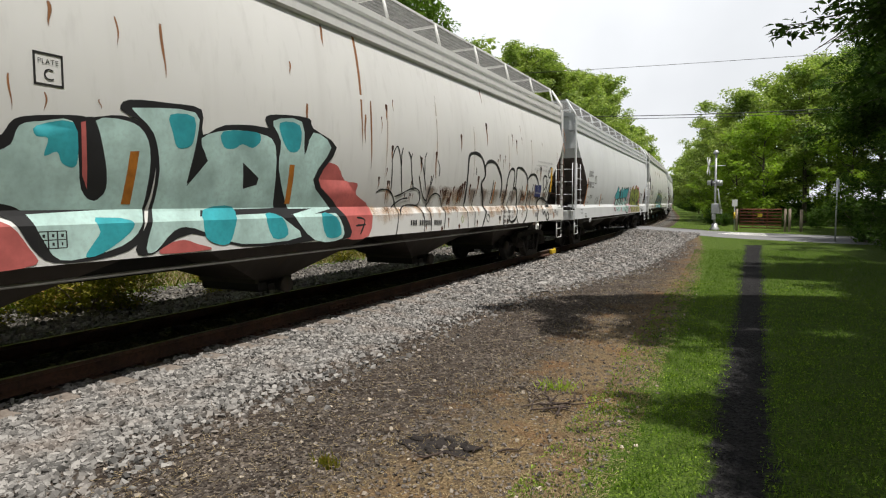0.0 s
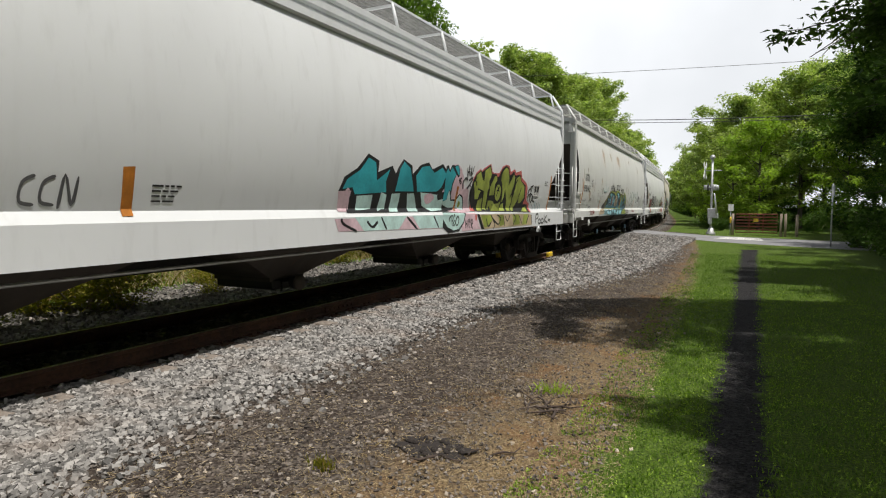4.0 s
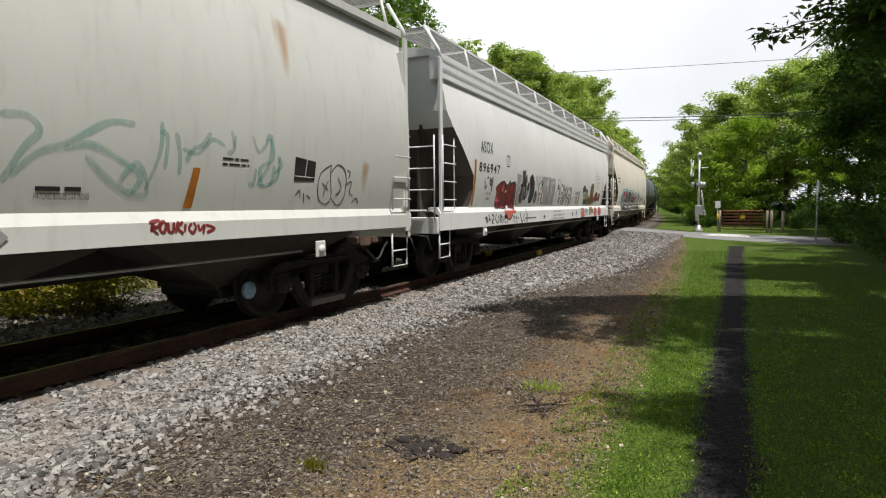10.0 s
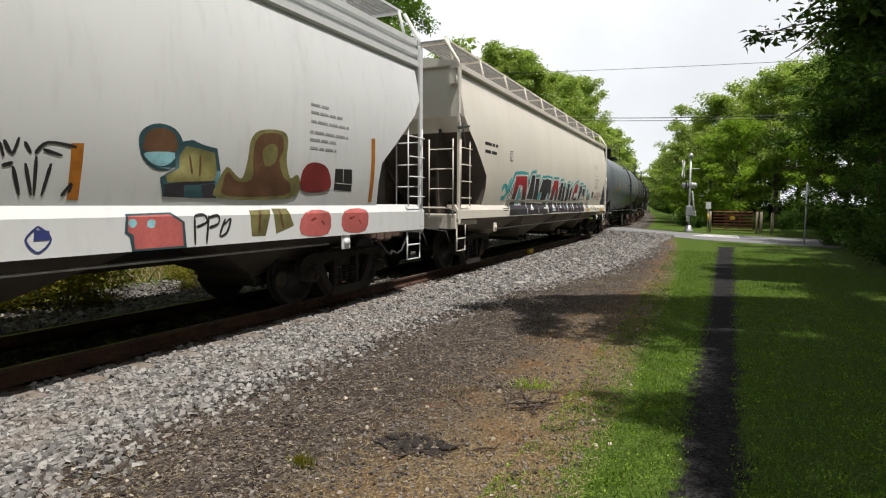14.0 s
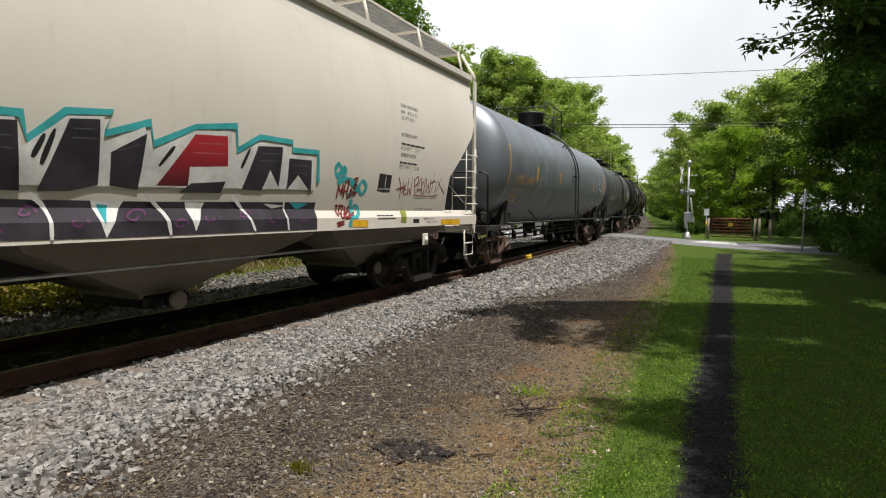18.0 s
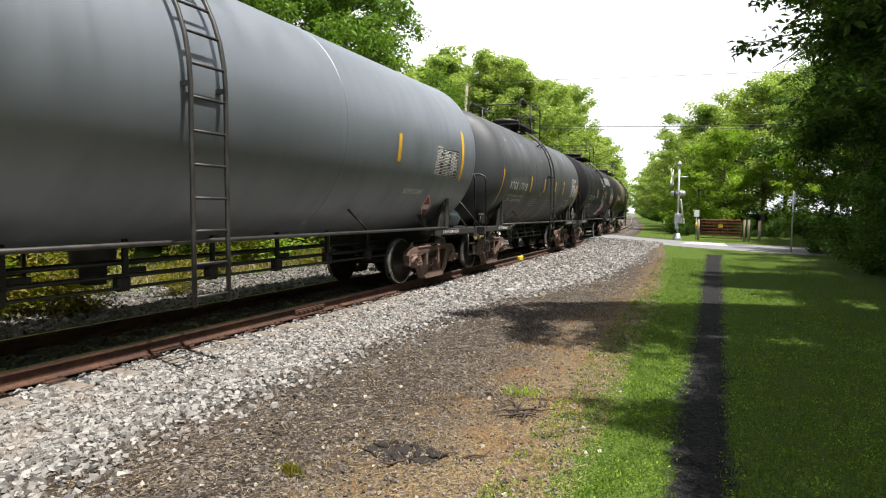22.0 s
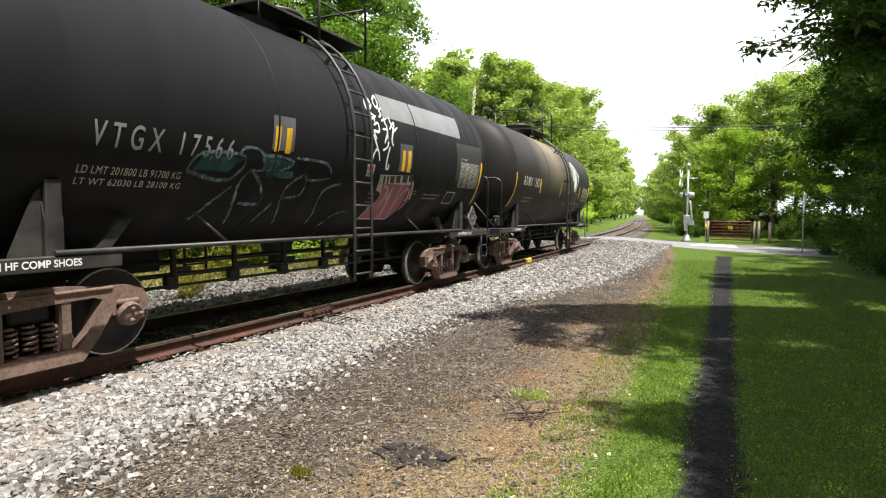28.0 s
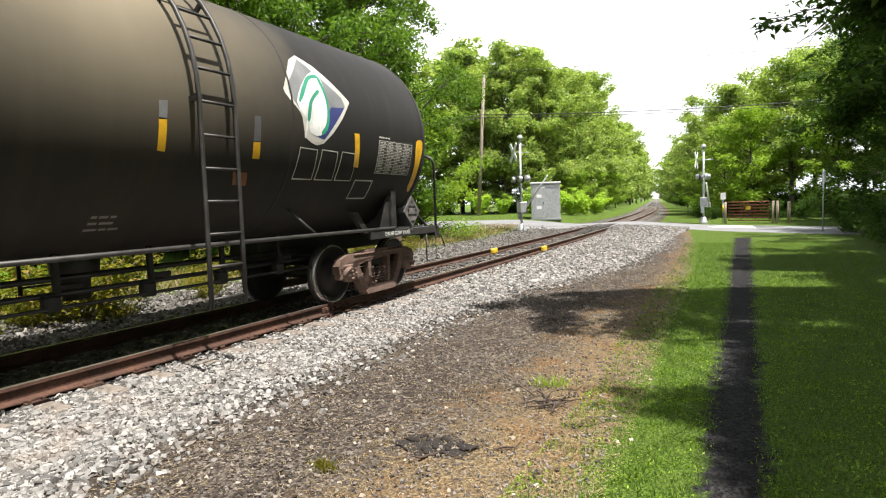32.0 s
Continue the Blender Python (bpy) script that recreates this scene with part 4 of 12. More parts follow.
def build_bushes():
    rs = np.random.RandomState(17)
    w = make_bush("weed_bush", "yellowish green weed bush beside the track", 61, 0.95, 0.55, 1500, 0.075, M["leaf_weed"])
    place(w, -9.6, 6.6)
    w["group"] = "weeds left of the track"
    plant_copies(w, [(-8.7, 7.5, 1.05), (-9.3, 7.2, 1.75), (-8.7, 9.6, 0.8), (-9.1, 5.4, 1.0), (-10.3, 8.2, 1.0), (-10.0, 4.6, 1.1), (-9.9, 10.8, 0.9), (-10.6, 13.0, 1.0), (-10.6, 2.6, 1.1), (-9.5, 16.2, 0.8), (-11.0, 5.8, 1.4), (-11.4, 9.8, 1.4), (-8.9, 20.5, 0.7), (-9.9, 18.5, 0.9), (-11.5, 15.5, 1.3)], "weeds left of the track", rs)
    u = make_bush("undergrowth_bush", "dark green undergrowth bush at the edge of the wood", 62, 1.3, 0.8, 2600, 0.11, M["leaf"])
    place(u, 6.6, 20.0)
    u["group"] = "undergrowth along the wood"
    plant_copies(u, [(6.3, 16.5, 0.9), (6.0, 13.0, 0.8), (7.6, 23.5, 1.1), (8.3, 26.5, 1.2), (6.9, 18.0, 1.2), (8.0, 29.5, 1.2), (5.9, 10.6, 0.8), (7.2, 12.0, 1.3), (9.5, 31.5, 1.4), (7.4, 21.2, 1.0), (9.6, 46.5, 1.2), (7.8, 47.5, 1.0), (3.9, 48.5, 0.9), (3.5, 52, 1.0), (11.5, 44.5, 1.3)], "undergrowth along the wood", rs)
    hedge = [(x + 1.3 * math.sin(3 * x), y + 1.2 * math.cos(2 * x), 1.7 + 0.6 * math.sin(5 * x)) for x, y in
             [(-11.5 - 2.6 * i, 56 + 0.5 * i) for i in range(12)]
             + [(7.5 + 2.2 * i, 61 - 0.5 * i) for i in range(11)] + [(9 + 2.4 * i, 66 - 0.6 * i) for i in range(8)]
             + [(-10.5, 62 + 7 * i) for i in range(8)] + [(6.6, 62 + 7 * i) for i in range(8)] + [(-8.6, 120 + 14 * i) for i in range(8)] + [(5.6, 120 + 14 * i) for i in range(8)]
             + [(9.8 + 0.25 * i, 22 + 3.2 * i) for i in range(8)] + [(-15 - 1.5 * i, 34 - 3 * i) for i in range(7)]]
    plant_copies(u, hedge, "undergrowth along the wood", rs)
    r = make_bush("reed_clump", "tall bright green weeds beside the railway", 63, 2.3, 0.9, 2600, 0.24, M["leaf_reed"], "weeds")
    place(r, -8.2, 50.5)
    r["group"] = "tall weeds beyond the crossing"
    plant_copies(r, [(-7.0, 52.5, 0.95), (-9.5, 53, 1.1), (-6.4, 56, 0.8), (-7.6, 58, 1.0), (-5.9, 62, 0.8), (-10.6, 51, 0.9), (-12.6, 50, 0.7), (-6.0, 68, 0.9), (-14.5, 49.5, 0.9), (4.3, 55, 0.7), (4.0, 61, 0.7), (3.9, 68, 0.8)], "tall weeds beyond the crossing", rs)


# ---- the crossing ----
def arc_pts(c, r, a0, a1, n, plane="xz"):
    out = []
    for i in range(n + 1):
        t = radians(a0 + (a1 - a0) * i / n)
        u, w = r * math.cos(t), r * math.sin(t)
        out.append((c[0] + u, c[1], c[2] + w) if plane == "xz" else (c[0], c[1] + u, c[2] + w))
    return out


def build_signal(x, y, turn, label, facing, arm_to, height=5.0):
    """A crossing signal: mast, crossed boards, lamps with hoods, raised gate arm, cabinet."""
    t = thing("crossing_signal", label, "crossing signal", "signals at the level crossing", Matrix.Translation((x, y, float(ground_z(x, y)))) @ Matrix.Rotation(radians(turn), 4, "Z"))
    part("foundation", Geo().lathe([(-0.1, 0.0), (-0.1, 0.28), (0.10, 0.28), (0.2, 0.2), (0.42, 0.15), (0.42, 0.0)], "z", 14), M["galv"], t)
    part("mast", Geo().tube([(0, 0, 0.1), (0, 0, height)], 0.065, 12), M["galv"], t)
    part("bell", Geo().lathe([(height, 0.0), (height, 0.16), (height + 0.06, 0.17), (height + 0.2, 0.10), (height + 0.24, 0.0)], "z", 14), M["galv"], t)
    f = facing
    for a in (48, -48):
        part("crossbuck_board", Geo().box((0, f * 0.42, height - 0.75), (1.26, 0.03, 0.23), 0.004, Matrix.Rotation(radians(a), 4, "Y")), M["white"], t, "white crossed warning board")
    part("cross_arm", Geo().tube([(-0.75, 0, 2.95), (0.75, 0, 2.95)], 0.04, 8), M["galv"], t)
    for sx in (-0.42, 0.42):
        lamp = part("signal_lamp", Geo().lathe([(0.0, 0.0), (0.0, 0.25), (0.03, 0.25), (0.03, 0.0)], "y", 18, Matrix.Translation((sx, f * 0.12, 2.95))), M["black"], t, "round black backboard")
        part("lens", Geo().lathe([(0, 0.0), (0, 0.13), (f * 0.05, 0.09), (f * 0.06, 0.0)], "y", 14, Matrix.Translation((sx, f * 0.16, 2.95))), M["red_lens"], lamp)
        part("hood", Geo().lathe([(f * 0.03, 0.15), (f * 0.26, 0.15), (f * 0.26, 0.14), (f * 0.03, 0.14)], "y", 14, Matrix.Translation((sx, f * 0.12, 2.95))), M["galv"], lamp)
        back = part("signal_lamp", Geo().lathe([(0.0, 0.0), (0.0, 0.2), (-f * 0.2, 0.16), (-f * 0.2, 0.0)], "y", 14, Matrix.Translation((sx, -f * 0.12, 2.95))), M["galv"], t)
    box = part("gate_machine", Geo().box((0, -f * 0.05, 1.35), (0.5, 0.45, 0.62), 0.03), M["galv"], t, "grey metal gate machine")
    part("junction_box", Geo().box((-0.18, f * 0.02, 0.85), (0.22, 0.2, 0.36), 0.02), M["galv"], t)
    dx, dz = arm_to
    part("gate_arm", Geo().tube([(0.0, -f * 0.32, 1.4), (dx, -f * 0.32, 1.4 + dz)], [0.06, 0.035], 8), M["white"], t, "raised white gate arm")
    part("counterweight", Geo().box((-dx * 0.22, -f * 0.32, 1.4 - dz * 0.2), (0.35, 0.08, 0.3), 0.02), M["galv"], t)
    part("bracket", Geo().tube([(0, f * 0.42, height - 0.75), (0, -f * 0.55, height - 0.75)], 0.03, 6), M["galv"], t)
    return t


def build_crossing():
    build_signal(-7.25, 33.0, -52, "grey crossing signal with white crossbuck beside the road", -1, (2.6, 1.6), 5.2)
    build_signal(2.75, 40.5, 76, "grey crossing signal seen from behind at the road", 1, (-0.95, 1.15), 4.75)
    # signal hut
    x, y = -7.5, 42.2
    t = thing("signal_hut", "grey metal signal equipment hut on the grass", "equipment hut", "", Matrix.Translation((x, y, float(ground_z(x, y)) - 0.02)) @ Matrix.Rotation(radians(10), 4, "Z"))
    part("hut_body", Geo().box((0, 0, 1.3), (2.0, 1.9, 2.45), 0.03), M["galv"], t)
    part("hut_roof", Geo().box((0, 0, 2.60), (2.16, 2.06, 0.14), 0.04), M["galv"], t)
    d = part("hut_door", Geo().box((-0.45, -0.965, 1.25), (0.8, 0.035, 2.1), 0.01), M["galv"], t)
    part("door_handle", Geo().box((-0.15, -1.0, 1.2), (0.04, 0.05, 0.2), 0.01), M["black"], d)
    for z in (0.9, 1.7):
        part("vent", Geo().box((-0.45, -0.99, z), (0.35, 0.02, 0.22), 0.005), M["white"], t)
    part("hut_base", Geo().box((0, 0, 0.04), (2.2, 2.1, 0.14), 0.02), M["asphalt"], t, "concrete base")
    # farm gate and posts
    g0, g1 = Vector((4.1, 40.6, 0)), Vector((6.35, 39.6, 0))
    ang = math.atan2(g1.y - g0.y, g1.x - g0.x)
    w = (g1 - g0).length
    t = thing("farm_gate", "closed reddish brown tubular metal farm gate", "gate", "", Matrix.Translation(g0) @ Matrix.Rotation(ang, 4, "Z"))
    part("gate_frame", Geo().tube([(0.08, 0, 0.2), (0.08, 0, 1.32), (w - 0.08, 0, 1.32), (w - 0.08, 0, 0.2)], 0.035, 8, closed=True), M["gate_red"], t)
    for z in (0.38, 0.57, 0.76, 0.95, 1.14):
        part("gate_rail", Geo().tube([(0.08, 0, z), (w - 0.08, 0, z)], 0.042, 8), M["gate_red"], t)
    for u in (0.34, 0.66):
        part("gate_stay", Geo().box((w * u, 0, 0.76), (0.05, 0.03, 1.1), 0.005), M["gate_red"], t)
    part("gate_sign", Geo().box((w * 0.5, -0.05, 0.95), (0.26, 0.012, 0.2), 0.003), M["yellow"], t)
    for px in (-0.12, w + 0.12, w + 0.35):
        p = thing("gate_post", "weathered grey gate post", "post", "posts beside the farm gate", Matrix.Translation(g0) @ Matrix.Rotation(ang, 4, "Z") @ Matrix.Translation((px, 0.05, 0)))
        part("post", Geo().tube([(0, 0, -0.2), (0, 0, 1.35)], [0.075, 0.07], 9), M["wood_pole"], p)
    p = thing("gate_post", "weathered grey post standing alone by the wood", "post", "posts beside the farm gate", Matrix.Translation((7.3, 39.6, 0)))
    part("post", Geo().tube([(0, 0, -0.2), (0, 0, 1.3)], [0.085, 0.08], 9), M["wood_pole"], p)
    # small marker with a yellow sleeve
    p = thing("marker_post", "slim marker post with white sign and yellow sleeve", "marker post", "", Matrix.Translation((3.9, 40.9, 0)))
    part("post", Geo().tube([(0, 0, -0.1), (0, 0, 1.7)], 0.03, 8), M["galv"], p)
    part("sleeve", Geo().tube([(0, 0, 0.75), (0, 0, 1.15)], 0.055, 8), M["yellow"], p)
    part("sign_plate", Geo().box((0, -0.05, 1.72), (0.3, 0.015, 0.42), 0.004), M["white"], p)
    # road sign seen edge-on
    p = thing("road_sign", "grey steel sign post beside the road", "road sign", "", Matrix.Translation((6.75, 29.6, 0)))
    part("post", Geo().tube([(0, 0, -0.1), (0, 0, 2.75)], 0.032, 8), M["galv"], p)
    part("sign_plate", Geo().box((0.03, 0.05, 2.45), (0.05, 0.34, 0.46), 0.006), M["galv"], p)
    # utility poles and wires
    poles = []
    for x, y, h, lx in ((-14.1, 47.5, 11.3, 0.8), (15.5, 44.0, 10.6, -0.1), (-48, 49, 10.6, 0)):
        z = float(ground_z(x, y))
        t = thing("utility_pole", "tall weathered wooden utility pole", "utility pole", "poles along the road", Matrix.Translation((x, y, z)))
        part("pole", Geo().tube([(0, 0, -0.3), (lx, 0, h)], [0.16, 0.11], 10), M["wood_pole"], t)
        part("insulator", Geo().lathe([(0, 0.0), (0, 0.05), (0.12, 0.06), (0.2, 0.03), (0.2, 0)], "z", 8, Matrix.Translation((lx, 0, h))), M["galv"], t)
        part("bracket", Geo().box((lx * 0.8, -0.16, h * 0.79), (0.12, 0.1, 0.25), 0.01), M["galv"], t)
        poles.append((x + lx, y, z + h))
    for zo, sag, r, lab in ((0.3, 0.1, 0.016, "thin overhead power wire"), (-3.0, 0.35, 0.028, "thick overhead cable between poles"), (-3.25, 0.3, 0.02, "overhead cable between poles")):
        g = Geo()
        for a, b in ((poles[2], poles[0]), (poles[0], poles[1])):
            a, b = Vector(a), Vector(b)
            pts = []
            for i in range(13):
                f = i / 12
                q = a.lerp(b, f)
                q.z += zo - sag * 4 * f * (1 - f)
                q.y -= 0.18
                pts.append(q)
            g.tube(pts, r, 5)
        w = part("overhead_wire", g, M["wire"])
        tagged(w, lab, "overhead wire", "wires along the road")


# ---- rolling stock ----
MESH = {}


def shared(name, make):
    """One mesh for parts that are alike."""
    if name not in MESH:
        MESH[name] = make().mesh(name.split("|")[0])
    return MESH[name]


WHEEL_R = 0.46
ROLLING = []        # wheel sets, which turn as the train moves
CARS = []


def wheelset_geo():
    g = Geo()
    for s in (1, -1):
        prof = [(0.62, 0.0), (0.62, 0.12), (0.655, 0.14), (0.655, 0.33), (0.635, 0.38), (0.635, 0.485), (0.668, 0.485), (0.68, 0.462), (0.765, 0.456), (0.768, 0.385), (0.735, 0.36), (0.700, 0.20), (0.78, 0.13), (0.78, 0.0)]
        g.lathe([(s * a, r) for a, r in prof], "x", 36)
    g.lathe([(-1.0, 0.0), (-1.0, 0.08), (1.0, 0.08), (1.0, 0.0)], "x", 12)
    return g


def cap_geo(s):
    g = Geo().lathe([(s * 0.98, 0.0), (s * 0.98, 0.125), (s * 1.10, 0.125), (s * 1.12, 0.10), (s * 1.15, 0.095), (s * 1.16, 0.0)], "x", 16)
    for i in range(3):
        t = 2.094 * i + 0.4
        g.lathe([(s * 1.11, 0.0), (s * 1.11, 0.024), (s * 1.185, 0.024), (s * 1.185, 0.0)], "x", 6, Matrix.Translation((0, 0.068 * math.cos(t), 0.068 * math.sin(t))))
    return g


def tread_geo():
    g = Geo()
    for s in (1, -1):
        g.lathe([(s * 0.682, 0.4635), (s * 0.762, 0.4585), (s * 0.766, 0.450)], "x", 36)
        g.lathe([(s * 0.7695, 0.452), (s * 0.7695, 0.438)], "x", 36)
    return g


def side_frame_geo(s):
    g = Geo()
    x0, x1 = sorted((s * 0.93, s * 1.06))
    top = [(1.02, 0.47), (1.13, 0.47), (1.15, 0.60), (1.08, 0.70), (0.92, 0.755), (0.62, 0.765), (0.30, 0.80)]
    low = [(0.28, 0.655), (0.56, 0.665), (0.74, 0.60), (0.95, 0.585)]
    ring = top + [(-y, z) for y, z in top[::-1]] + [(-y, z) for y, z in low[::-1]][::-1] + low
    g.prism(ring, x0, x1, "x")
    g.prism([(-0.42, 0.075), (0.42, 0.075), (0.47, 0.13), (0.36, 0.205), (-0.36, 0.205), (-0.47, 0.13)], x0 - 0.02, x1 + 0.02, "x")
    for k in (1, -1):
        # sloping arm, column, jaw over the bearing
        g.prism([(k * 0.30, 0.10), (k * 0.46, 0.10), (k * 0.60, 0.27), (k * 0.80, 0.585), (k * 0.66, 0.665), (k * 0.49, 0.335)][::k], x0, x1, "x")
        g.prism([(k * 0.25, 0.18), (k * 0.335, 0.18), (k * 0.335, 0.68), (k * 0.25, 0.68)][::k], x0 + 0.01, x1 - 0.01, "x")
        g.box(((x0 + x1) / 2, k * 1.075, 0.48), (0.13, 0.08, 0.20), 0.02)
        g.box(((x0 + x1) / 2, k * 0.765, 0.53), (0.13, 0.07, 0.17), 0.02)
        g.box(((x0 + x1) / 2, k * 0.915, 0.585), (0.17, 0.26, 0.06), 0.02)
    g.box((s * 1.065, 0, 0.745), (0.03, 1.5, 0.035), 0.012)
    return g


def spring_geo():
    g = Geo()
    pts = [(0.055 * math.cos(t * 0.7), 0.055 * math.sin(t * 0.7), 0.235 + t * 0.0055) for t in range(46)]
    return g.tube(pts, 0.014, 5)


def build_truck(car, y, lit=False):
    """A three-piece freight truck under a car."""
    truck = part("truck", shared("bolster", lambda: Geo().box((0, 0, 0.58), (2.0, 0.36, 0.17), 0.03).box((0, 0, 0.72), (0.5, 0.45, 0.12), 0.03).box((0, 0, 0.42), (1.6, 0.10, 0.10), 0.02)), M["dark_steel"], car, "three-piece freight truck", Matrix.Translation((0, y, 0)))
    for s in (1, -1):
        # unlit trucks take the copy darkened for the shade under a hopper
        part("side_frame", shared("side_frame|%d" % s, lambda: side_frame_geo(s)), M["steel"] if lit else M["shaded_truck"], truck, "rust-brown cast side frame" if lit else "oily dark cast side frame")
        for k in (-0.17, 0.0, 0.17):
            part("spring", shared("spring", spring_geo), M["steel"] if lit else M["shaded_truck"], truck, m=Matrix.Translation((s * 0.99, k, 0)))
        for k in (-0.915, 0.915):
            part("brake_shoe", shared("brake_shoe", lambda: Geo().box((0, 0, 0), (0.09, 0.07, 0.32), 0.02)), M["dark_steel"], truck, m=Matrix.Translation((s * 0.72, k - 0.51 * (1 if k > 0 else -1), 0.42)))
    for k in (-0.915, 0.915):
        ws = part("wheelset", shared("wheelset|%d" % lit, lambda: wheel_parts(lit)), None, truck, "steel wheel set with bright treads and bearing caps" if lit else "oily dark steel wheel set")
        ws.matrix_basis = Matrix.Translation((0, k, WHEEL_R))
        ROLLING.append((ws, Vector((0, k, WHEEL_R))))
    return truck


def wheel_parts(lit):
    """Wheels, axle, treads and bearing caps, one turning piece."""
    class Joined:
        def mesh(self, name):
            me = bpy.data.meshes.new(name)
            bm = bmesh.new()
            for i, g in enumerate((wheelset_geo(), tread_geo(), cap_geo(1), cap_geo(-1))):
                tmp = g.mesh("tmp")
                n = len(bm.faces)
                bm.from_mesh(tmp)
                bm.faces.ensure_lookup_table()
                for f in bm.faces[n:]:
                    f.material_index = (0, 1, 2, 2)[i]
                bpy.data.meshes.remove(tmp)
            bm.to_mesh(me)
            bm.free()
            # unlit sets lose the bright tread: shade painted into wheels and caps
            for k in ("wheel", "tread", "steel") if lit else ("wheel", "wheel", "shaded_truck"):
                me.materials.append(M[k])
            return me
    return Joined()


def build_coupler(car, y, s):
    g = Geo().box((0, s * 0.25, 0.86), (0.16, 0.7, 0.16), 0.03).box((0.02, s * 0.66, 0.86), (0.28, 0.22, 0.27), 0.05).box((-0.12, s * 0.78, 0.86), (0.09, 0.16, 0.25), 0.03)
    c = part("coupler", g, M["steel"], car, "rusty knuckle coupler", Matrix.Translation((0, y, 0)))
    hose = [(0.3, s * 0.1, 0.80), (0.34, s * 0.3, 0.70), (0.36, s * 0.5, 0.52), (0.35, s * 0.68, 0.46), (0.3, s * 0.8, 0.52)]
    part("air_hose", Geo().tube(hose, 0.025, 7), M["black"], c)
    part("uncoupling_lever", Geo().tube([(0.1, s * 0.35, 1.0), (0.8, s * 0.34, 0.98), (1.3, s * 0.3, 0.93), (1.38, s * 0.3, 0.7)], 0.014, 6), M["dark_steel"], c)


def ladder_geo(w, z0, z1, n, r=0.013, post=0.018):
    """A ladder in the yz plane, rungs along y."""
    g = Geo()
    for k in (0, w):
        g.tube([(0, k, z0), (0, k, z1)], post, 6)
    for i in range(n):
        z = z0 + (z1 - z0) * (i + 0.5) / n
        g.tube([(-0.01, 0, z), (0.05, 0.02, z), (0.05, w - 0.02, z), (-0.01, w, z)], r, 6)
    return g


HOP_Z = [1.44, 1.60, 1.85, 2.15, 2.45, 2.75, 3.05, 3.35, 3.65, 3.95, 4.16]
HOP_X = [1.385, 1.425, 1.475, 1.515, 1.535, 1.540, 1.525, 1.490, 1.440, 1.375, 1.320]


def hopper_surf(y, z):
    return float(np.interp(z, HOP_Z, HOP_X))


def hopper_end(z, half, cut, brow=3.25):
    """Where the body ends at the height z: upright above the brow, sloping in below."""
    return half - 0.30 - cut * float(np.interp(z, [1.44, 1.80, 2.15, brow], [0.74, 0.78, 0.75, 0.0]))


